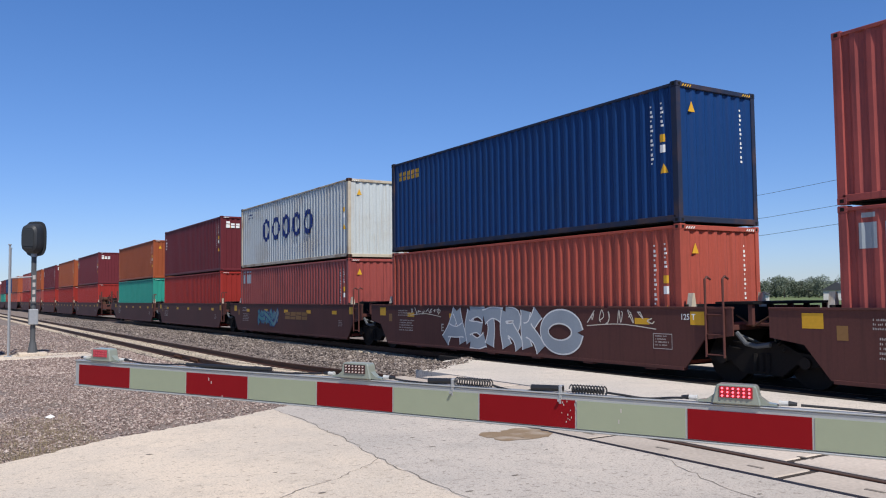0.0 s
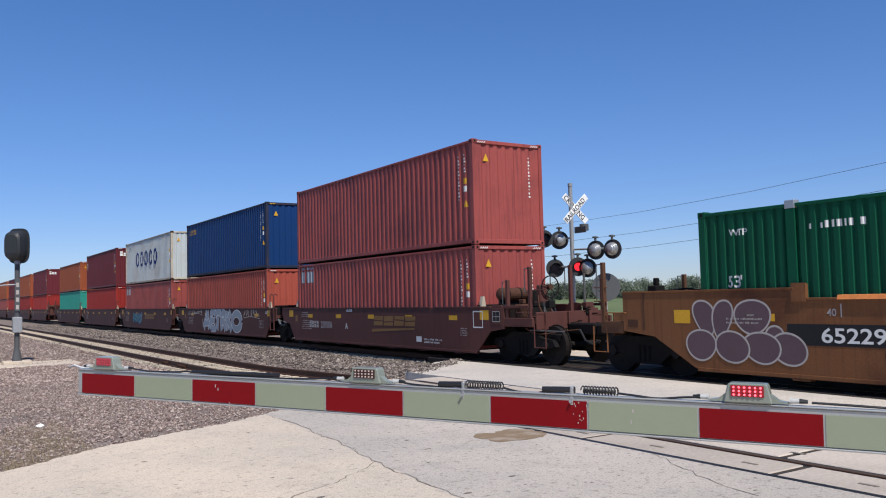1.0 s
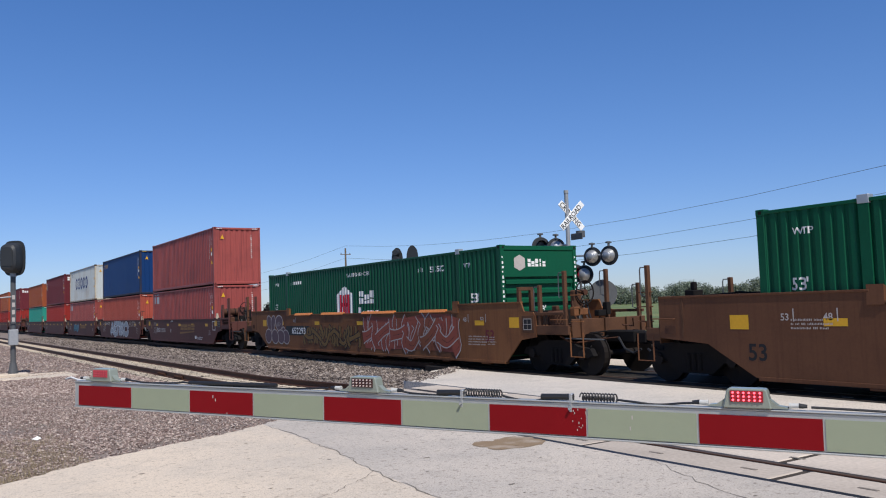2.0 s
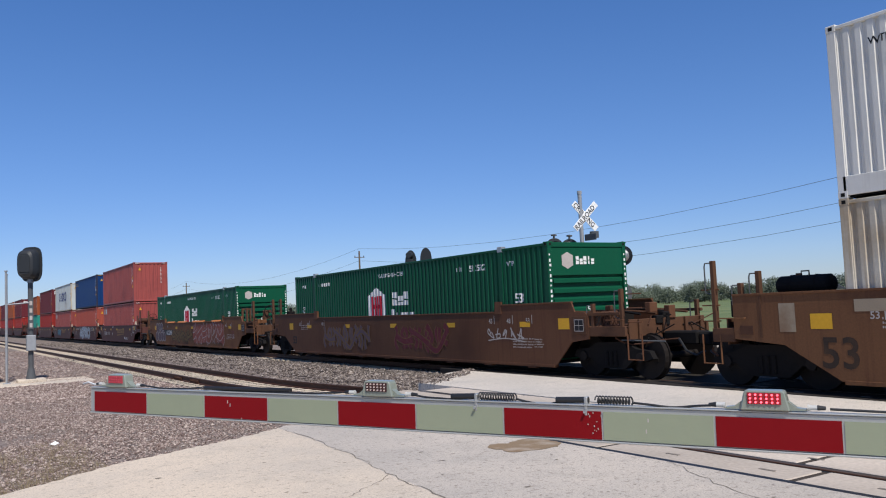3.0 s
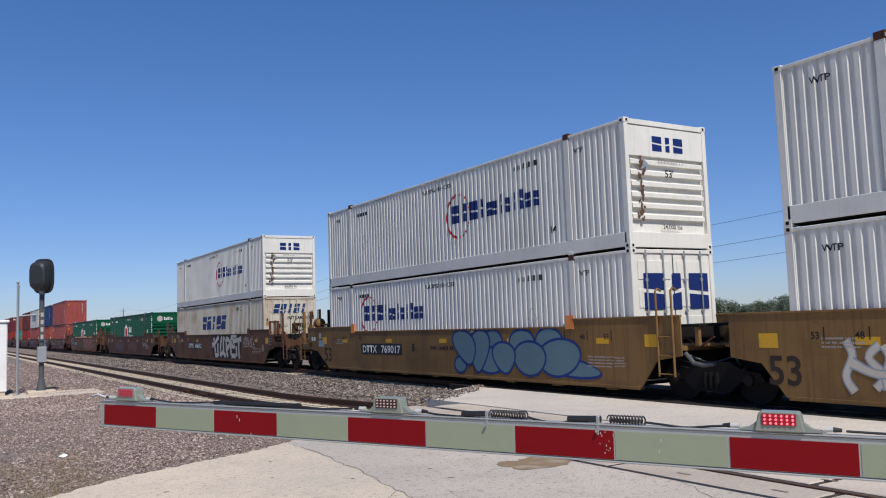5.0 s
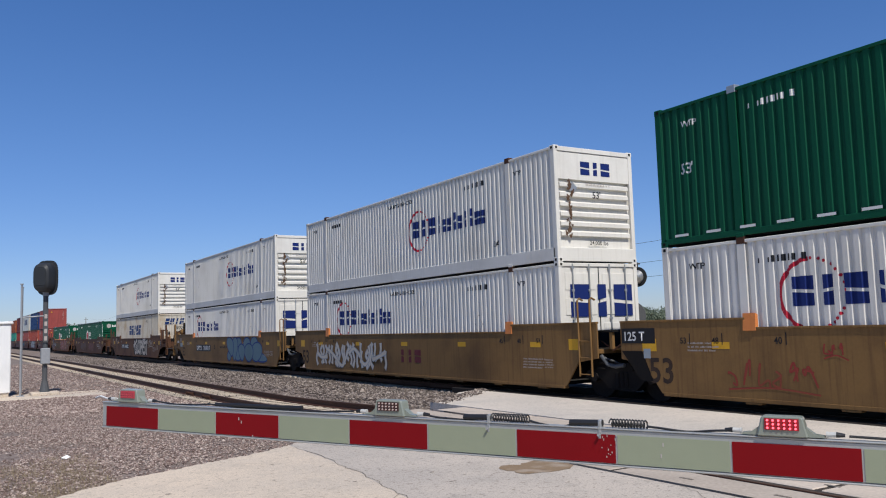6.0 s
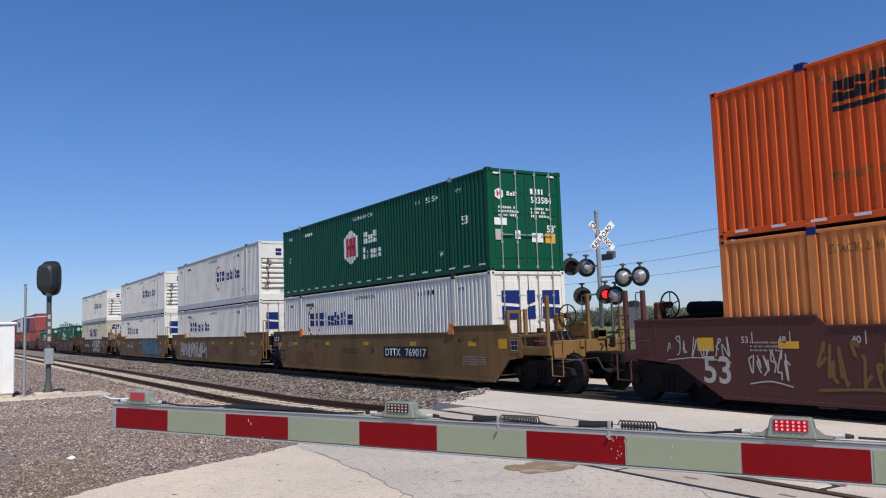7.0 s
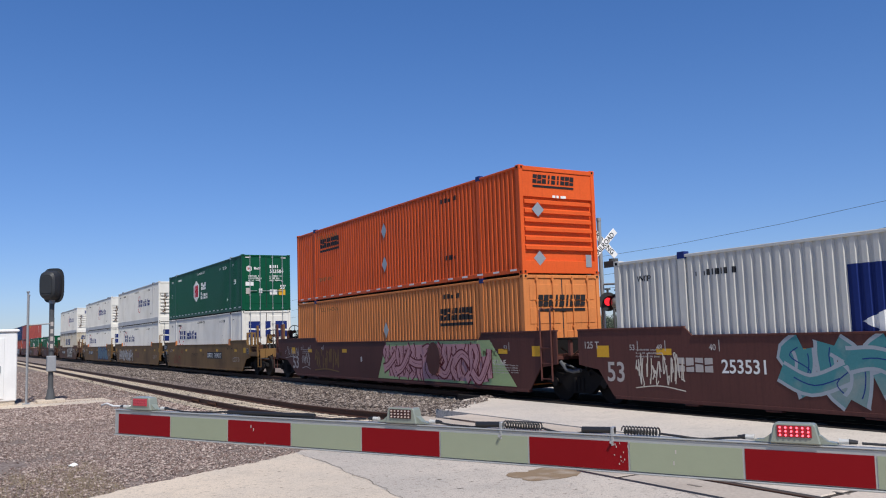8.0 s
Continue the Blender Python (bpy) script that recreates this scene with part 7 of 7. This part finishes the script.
def build_wayside_signal():
    """The block signal beside the near track, seen from behind and the side."""
    x, y, z = 3.02, 32.5, -0.24
    s = empty("railway_signal", pose(x, y, z), label="black hooded railway signal head on a grey mast", category="railway signal")
    part("footing", box(B(), -0.45, 0.45, -0.4, 0.4, 0, 0.12, 0.02), M["concrete"], s)
    part("mast", rod(B(), (0, 0, 0.1), (0, 0, 3.6), 0.085, 14), M["mast_dark"], s)
    part("mast_foot", rod(B(), (0, 0, 0.1), (0, 0, 0.5), 0.17, 12, 0.1), M["mast_dark"], s)
    part("junction_box", box(B(), -0.15, 0.15, -0.2, 0.08, 1.1, 1.65, 0.02), M["signal_grey"], s)
    g = Figure()
    for k in range(4):
        g.rect(-0.045, 1.92 + 0.26 * k, 0.045, 2.07 + 0.26 * k)
    part("number_plate", box(B(), -0.08, 0.08, -0.12, -0.1, 1.85, 3.0, 0.004), M["mast_dark"], s)
    g.on_end("plate_print", s, M["faint"], 0, 0, -0.12)
    # head turned away: rounded background plate with the lamp case behind it and hoods in front
    turn = Matrix.Translation((0.04, 0, 0)) @ Matrix.Rotation(radians(-38), 4, "Z")

    def turned(bm):
        for v in bm.verts:
            v.co = turn @ v.co
        return bm

    n = 32
    prof = []
    for k in range(n):
        a = k * math.tau / n
        cu, cv = math.cos(a), math.sin(a)
        prof.append((0.40 * abs(cu) ** 0.55 * (1 if cu > 0 else -1), 0.62 * abs(cv) ** 0.6 * (1 if cv > 0 else -1)))
    part("background_plate", turned(prism_y(B(), [(u, 4.15 + v) for u, v in prof], -0.02, 0.03)), M["signal_black"], s, "black rounded background plate")
    bm = B()
    rings = []
    for d, f in ((-0.02, 0.86), (-0.22, 0.84), (-0.38, 0.74), (-0.44, 0.58)):
        rings.append([bm.verts.new((u * f, d, 4.15 + v * f)) for u, v in prof])
    for r0, r1 in zip(rings[:-1], rings[1:]):
        for k in range(n):
            bm.faces.new((r0[k], r0[(k + 1) % n], r1[(k + 1) % n], r1[k]))
    bm.faces.new(rings[-1])
    bmesh.ops.recalc_face_normals(bm, faces=bm.faces[:])
    part("lamp_case", turned(bm), M["signal_black"], s, "bulging black lamp case")
    part("case_door", turned(box(B(), -0.2, 0.2, -0.46, -0.43, 3.85, 4.45, 0.01)), M["signal_black"], s)
    for zz in (3.82, 4.15, 4.48):
        bm = B()
        m = 14
        for k in range(m):
            a0, a1 = radians(-40 + 260 * k / m), radians(-40 + 260 * (k + 1) / m)
            q = [(0.14 * math.cos(a), zz + 0.14 * math.sin(a)) for a in (a0, a1)]
            bm.faces.new([bm.verts.new(c) for c in ((q[0][0], 0.03, q[0][1]), (q[1][0], 0.03, q[1][1]), (q[1][0], 0.36, q[1][1]), (q[0][0], 0.36, q[0][1]))])
        part("hood", turned(bm), M["signal_black"], s)
    part("bracket", rod(B(), (0, 0, 3.5), (0.02, 0, 3.75), 0.11, 10), M["signal_grey"], s)
    part("pad", box(B(), -9, 1.9, -1.6, 0.9, -0.2, 0.015, 0.03), M["concrete"], s, "pale concrete pad")


build_wayside_signal()


def build_left_posts():
    for x, y, h in ((2.24, 32.3, 3.9), (2.42, 34.5, 3.9)):
        p = empty("post", pose(x, y, -0.25), label="thin grey steel post with a crossbar", category="post")
        part("shaft", rod(B(), (0, 0, 0), (0, 0, h), 0.034, 10), M["signal_grey"], p)
        part("cap", rod(B(), (0, 0, h), (0, 0, h + 0.04), 0.055, 10), M["signal_grey"], p)
        if x < 2.3:
            part("crossbar", rod(B(), (0, 0, 2.75), (0.72, 0.1, 2.8), 0.025, 8), M["signal_grey"], p)
            part("base", box(B(), -0.12, 0.12, -0.12, 0.12, 0, 0.05, 0.01), M["signal_grey"], p)
    c = empty("equipment_cabinet", pose(0.65, 33.4, -0.22), label="white painted steel equipment cabinet", category="cabinet")
    part("body", box(B(), -1.3, 1.3, -0.9, 0.9, 0.12, 2.5, 0.03), M["cabinet"], c)
    part("roof", box(B(), -1.36, 1.36, -0.96, 0.96, 2.5, 2.6, 0.03), M["cabinet"], c)
    part("plinth", box(B(), -1.25, 1.25, -0.85, 0.85, 0.0, 0.12), M["concrete"], c)
    part("door", box(B(), -0.2, 0.9, -0.925, -0.9, 0.2, 2.3, 0.01), M["cabinet"], c)
    part("door_handle", box(B(), 0.74, 0.8, -0.96, -0.925, 1.1, 1.35, 0.01), M["galv"], c)
    pts = [(4.1, 28.3, -0.16), (4.2, 28.0, -0.1), (4.32, 27.6, -0.16), (4.6, 27.3, -0.18), (5.0, 27.4, -0.17), (5.4, 27.6, -0.2)]
    h = part("conduit", pipe(B(), [(a - 4.1, b - 28.3, c2 + 0.2) for a, b, c2 in pts], 0.03, 8), M["pvc"])
    h.location = (4.1, 28.3, -0.2)
    tagged(h, "white bent plastic conduit lying on the gravel", "pipe")
    l = B()
    rnd = random.Random(4)
    vs = [l.verts.new((0.09 * math.cos(a) * rnd.uniform(.6, 1.2), 0.06 * math.sin(a) * rnd.uniform(.6, 1.2), rnd.uniform(0, .05))) for a in np.linspace(0, math.tau, 9)[:-1]]
    top = l.verts.new((0.01, 0, 0.07))
    for k in range(8):
        l.faces.new((vs[k], vs[(k + 1) % 8], top))
    ob = part("litter", l, M["pvc"])
    ob.location = (1.5, 13.5, ground_z(1.5, 13.5) + 0.02)
    tagged(ob, "crumpled white scrap of plastic on the gravel", "litter")


build_left_posts()


def lamp_head(parent, c, face, r=0.3, lit=False, aim=None):
    """One flashing crossing lamp: round black shield, hood, silver case behind. face: +1 shines to the near side, -1 away. aim: its heading instead."""
    f = Vector((*(aim or (-0.5 * face, -0.86 * face)), 0)).normalized()
    c = Vector(c)
    sh = part("lamp_shield", rod(B(), c, c + f * 0.02, r, 24), M["signal_black"], parent)
    bm = B()
    for k in range(5):
        a0, a1 = k / 5, (k + 1) / 5
        r0, r1 = 0.2 * math.sqrt(1 - a0 * a0 * 0.8), 0.2 * math.sqrt(1 - a1 * a1 * 0.8)
        rod(bm, c - f * (0.02 + 0.16 * a0), c - f * (0.02 + 0.16 * a1), r0, 16, r1)
    part("lamp_case", bm, M["galv"], sh, "silver rounded lamp case", smooth=True)
    bm = B()
    side = Vector((-f.y, f.x, 0))
    n = 12
    for k in range(n):
        a0, a1 = radians(-20 + 220 * k / n), radians(-20 + 220 * (k + 1) / n)
        q = [c + side * (0.17 * math.cos(a)) + Vector((0, 0, 0.17 * math.sin(a))) for a in (a0, a1)]
        bm.faces.new([bm.verts.new(v) for v in (q[0] + f * 0.02, q[1] + f * 0.02, q[1] + f * 0.26, q[0] + f * 0.26)])
    part("hood", bm, M["signal_black"], sh)
    part("lens", rod(B(), c + f * 0.02, c + f * 0.05, 0.12, 18), M["lamp_on"] if lit else M["lens_dark"], sh, "glowing red lens" if lit else "")


def build_crossing_signal():
    x, y = 17.2, 19.35
    s = empty("crossing_signal", pose(x, y, -0.02), label="crossing signal mast with crossbuck and flashing lamps", category="crossing signal")
    part("footing", box(B(), -0.35, 0.35, -0.35, 0.35, -0.1, 0.1, 0.02), M["concrete"], s)
    part("mast", rod(B(), (0, 0, 0.1), (0, 0, 5.1), 0.065, 14), M["signal_grey"], s)
    part("finial", rod(B(), (0, 0, 5.1), (0, 0, 5.2), 0.075, 12), M["signal_grey"], s)
    for name, word, ang in (("crossbuck_blade", "RAILROAD", 45), ("crossbuck_blade", "CROSSING", -45)):
        q = pose(0.14, -0.06, 4.40, 0, 0, 0) @ Matrix.Rotation(radians(-8), 4, "Z") @ Matrix.Rotation(radians(90), 4, "X") @ Matrix.Rotation(radians(ang), 4, "Z")
        bm = box(B(), -0.58, 0.58, -0.105, 0.105, -0.012, 0.012, 0.01)
        off = 0.014 if ang > 0 else -0.014
        for v in bm.verts:
            v.co = q @ (v.co + Vector((0, 0, off)))
        blade = part(name, bm, M["cabinet"], s, "white crossbuck blade with black letters")
        for sgn in (1, -1):
            me = TEXT[word].copy()
            me.transform(Matrix.Translation((-0.55, -0.075, 0)) @ Matrix.Diagonal((0.205, 0.225, 1, 1)))
            bm = B()
            bm.from_mesh(me)
            for v in bm.verts:
                v.co = q @ Vector((v.co.x * sgn, v.co.y, sgn * 0.0145 + off))
            part("letters", bm, M["black_ink"], blade)
    part("bell", rod(B(), (0.25, -0.3, 3.7), (0.25, -0.3, 3.9), 0.14, 14), M["mast_dark"], s)
    part("sign", box(B(), 0.02, 0.05, -0.62, -0.1, 3.62, 3.82, 0.01), M["mast_dark"], s)
    part("crossarm", rod(B(), (0, -0.1, 3.12), (0.0, -1.9, 3.05), 0.03, 8), M["signal_grey"], s)
    part("crossarm", rod(B(), (0, 0.0, 3.48), (0.0, 1.35, 3.55), 0.03, 8), M["signal_grey"], s)
    part("crossarm", rod(B(), (0, -0.8, 2.6), (0.0, 0.9, 2.6), 0.03, 8), M["signal_grey"], s)
    for c, face, lit in (((-0.05, 1.28, 3.55), 1, False), ((-0.1, 0.47, 3.45), -1, False), ((-0.05, -1.1, 3.04), (0.93, 0.36), False), ((-0.05, -1.8, 3.03), (0.95, 0.30), False),
                         ((-0.10, 0.73, 2.57), 1, False), ((-0.13, -0.38, 2.57), 1, True), ((-0.05, -0.72, 2.52), (0.93, 0.36), False)):
        aim = face if isinstance(face, tuple) else None
        lamp_head(s, c, 1 if aim else face, 0.29, lit, aim)
        part("clamp", box(rod(B(), (c[0], c[1], c[2] + 0.27), (c[0], c[1], c[2] + 0.42), 0.035, 8), c[0] - 0.09, c[0] + 0.09, c[1] - 0.05, c[1] + 0.05, c[2] + 0.36, c[2] + 0.41, 0.01), M["mast_dark"], s)
    w = empty("round_sign", pose(17.25, 17.98, -0.05), label="round sign on a thin post, seen from behind", category="sign")
    part("post", rod(B(), (0, 0, 0), (0, 0, 2.3), 0.03, 8), M["signal_grey"], w)
    bm = rod(B(), (0, 0, 1.95), (-0.02, -0.03, 1.95), 0.42, 24)
    part("plate", bm, M["mast_dark"], w, "weathered grey back of a round plate")
    q = empty("equipment_post", pose(17.0, 18.65, -0.05), label="thin dark post beside the crossing signal", category="post")
    part("shaft", rod(B(), (0, 0, 0), (0, 0, 2.4), 0.035, 8), M["mast_dark"], q)


build_crossing_signal()


def build_far_signal():
    s = empty("railway_signal", pose(18.0, 30.6, -0.3), label="two black three-lamp signal heads on one mast", category="railway signal")
    part("mast", rod(B(), (0, 0, 0), (0, 0, 3.6), 0.1, 12), M["mast_dark"], s)
    part("footing", box(B(), -0.4, 0.4, -0.4, 0.4, -0.1, 0.15), M["concrete"], s)
    part("crossarm", rod(B(), (0, -0.7, 3.45), (0, 1.0, 3.45), 0.05, 8), M["mast_dark"], s)
    part("relay_case", box(B(), -0.2, 0.2, -0.3, 0.3, 2.0, 2.75, 0.03), M["mast_dark"], s)
    for y, front in ((0.85, True), (-0.45, False)):
        bm = B()
        prof = [(0.26 * math.cos(a), 0.52 * math.sin(a)) for a in np.linspace(0, math.tau, 25)[:-1]]
        f = Vector((-0.75, -0.66, 0)).normalized()
        side = Vector((-f.y, f.x, 0))
        c = Vector((0, y, 4.1))
        rows = []
        for d in (0.0, 0.03):
            rows.append([bm.verts.new(c + side * u + Vector((0, 0, v)) + f * d) for u, v in prof])
        n = len(prof)
        for k in range(n):
            bm.faces.new((rows[0][k], rows[0][(k + 1) % n], rows[1][(k + 1) % n], rows[1][k]))
        bm.faces.new(rows[0])
        bm.faces.new(rows[1][::-1])
        bmesh.ops.recalc_face_normals(bm, faces=bm.faces[:])
        h = part("background_plate", bm, M["signal_black"], s)
        for dz in (-0.29, 0, 0.29):
            sg = 1 if front else -1
            a = c + Vector((0, 0, dz))
            part("hood", rod(B(), a + f * 0.03 * sg, a + f * 0.32 * sg, 0.14, 12, 0.13), M["signal_black"], h)
            if front:
                part("lens", rod(B(), a + f * 0.30, a + f * 0.306, 0.10, 12), M["lens_dark"], h)
    l = empty("ladder", pose(18.6, 29.7, -0.3), label="narrow grey steel ladder behind the signal", category="ladder")
    for dy in (0, 0.4):
        part("ladder_rail", rod(B(), (0, dy, 0), (0, dy, 4.1), 0.022, 6), M["signal_grey"], l)
    for k in range(12):
        part("rung", rod(B(), (0, 0, 0.3 + 0.32 * k), (0, 0.4, 0.3 + 0.32 * k), 0.014, 6), M["signal_grey"], l)


build_far_signal()


# ---- power line, trees and houses beyond ----
def build_power_line():
    ys = [-60, 14, 91, 171, 250, 330]
    xl = 45.0
    for y in ys:
        p = empty("utility_pole", pose(xl, y, -0.6), label="weathered wooden utility pole with a crossarm", category="utility pole", group="power line poles")
        part("pole", rod(B(), (0, 0, 0), (0, 0, 9.7), 0.15, 10, 0.1), M["wood"], p)
        part("crossarm", box(B(), -0.7, 0.7, -0.04, 0.04, 8.9, 8.98, 0.01), M["wood"], p)
        for x in (-0.6, 0.6):
            part("insulator", rod(B(), (x, 0, 8.98), (x, 0, 9.14), 0.05, 8), M["mast_dark"], p)
    w = empty("overhead_wires", pose(xl, 14, 0), label="thin sagging overhead wires", category="wire")
    for x, z in ((0, 9.4), (0, 7.9), (0, 6.8)):
        pts = []
        for a, b in zip(ys[:-1], ys[1:]):
            for k in range(8):
                f = k / 8
                pts.append((x, a + (b - a) * f - 14, z - 1.95 * 4 * f * (1 - f) * ((b - a) / 78) ** 2))
        part("wire", pipe(B(), pts, 0.013, 5), M["mast_dark"], w)


build_power_line()


def tree_mesh(seed, h, r):
    rnd = random.Random(seed)
    rng = np.random.default_rng(seed)
    bm = B()
    rod(bm, (0, 0, 0), (0, 0, h * 0.5), 0.22, 8, 0.12)
    for k in range(6):
        a = rnd.uniform(0, math.tau)
        rod(bm, (0, 0, h * rnd.uniform(0.25, 0.5)), (r * 0.6 * math.cos(a), r * 0.6 * math.sin(a), h * rnd.uniform(0.55, 0.85)), 0.09, 6, 0.03)
    tm = bpy.data.meshes.new("trunk")
    bm.to_mesh(tm)
    bm.free()
    tm.materials.append(M["trunk"])
    cl = [(rnd.uniform(-r, r) * 0.7, rnd.uniform(-r, r) * 0.7, h * rnd.uniform(0.2, 0.85), rnd.uniform(0.4, 0.7) * r) for _ in range(16)]
    verts, faces = [], []
    for cx, cy, cz, cr in cl:
        for _ in range(110):
            d = rng.normal(size=3)
            d /= np.linalg.norm(d)
            p = np.array((cx, cy, cz)) + d * cr * rng.uniform(0.55, 1.05) * np.array((1, 1, 0.8))
            if p[2] < h * 0.04:
                continue
            u = rng.normal(size=3)
            u /= np.linalg.norm(u)
            v = np.cross(u, rng.normal(size=3))
            v /= np.linalg.norm(v) + 1e-9
            q = rng.uniform(0.16, 0.34)
            k = len(verts)
            verts += [tuple(p - u * q), tuple(p + v * q * 0.7), tuple(p + u * q), tuple(p - v * q * 0.7)]
            faces.append((k, k + 1, k + 2, k + 3))
    cm = bpy.data.meshes.new("crown")
    cm.from_pydata(verts, [], faces)
    cm.materials.append(M["leaf"])
    return tm, cm


def build_trees():
    kinds = [tree_mesh(20 + k, h, r) for k, (h, r) in enumerate(((7.5, 3.6), (6.0, 3.2), (9.0, 4.2), (5.0, 3.6)))]
    rnd = random.Random(5)
    first = None
    spots = []
    for k in range(190):
        a = radians(rnd.uniform(26, 64))
        spots.append((a, rnd.uniform(350, 440)))
    for k in range(14):
        spots.append((radians(rnd.uniform(40, 50)), rnd.uniform(330, 350)))
    for k in range(26):
        spots.append((radians(rnd.uniform(-6, 28)), rnd.uniform(330, 460)))
    for a, d in spots:
        tm, cm = rnd.choice(kinds)
        t = empty("tree", pose(d * math.sin(a), d * math.cos(a), -0.75, 0, 0, rnd.uniform(0, 360)), label="leafy green tree on the far edge of the field", category="tree", group="trees beyond the field")
        for n, me in (("trunk", tm), ("crown", cm)):
            o = new(n, me)
            o.parent = t
    # distant farm buildings
    for x, y, w, d, h, lbl in ((186, 140, 3, 2.4, 1.7, "far small white shed with a dark gable roof"), (198, 127, 7, 6, 2.7, "far pale house with a dark gable roof")):
        b = empty("house", pose(x, y, -0.6, 0, 0, 30), label=lbl, category="house")
        part("wall", box(B(), -w / 2, w / 2, -d / 2, d / 2, 0, h), M["wall"], b)
        part("roof", prism_x(B(), [(-d / 2 - 0.4, h - 0.1), (d / 2 + 0.4, h - 0.1), (0, h + d * 0.33)], -w / 2 - 0.4, w / 2 + 0.4), M["roof"], b)


build_trees()


# ---- what moves ----
def travel(t):
    return 22.315 * t + 0.0185 * t * t


def motions():
    turn = []
    for w, y in WHEELS:
        s = w.parent.parent.matrix_world.translation.y
        if -190 < s < 20:
            turn.append((w, y))
    for w, y in turn:
        walk(w, [(k / 30, pose(0, y, 0.477, -math.degrees(travel(k / 30) / 0.49))) for k in range(241)])
    for ob, s, z in TRAIN:
        walk(ob, [(t, pose(TRACK_X, s + travel(t), z)) for t in (0, 2, 4, 6, 8)])


motions()
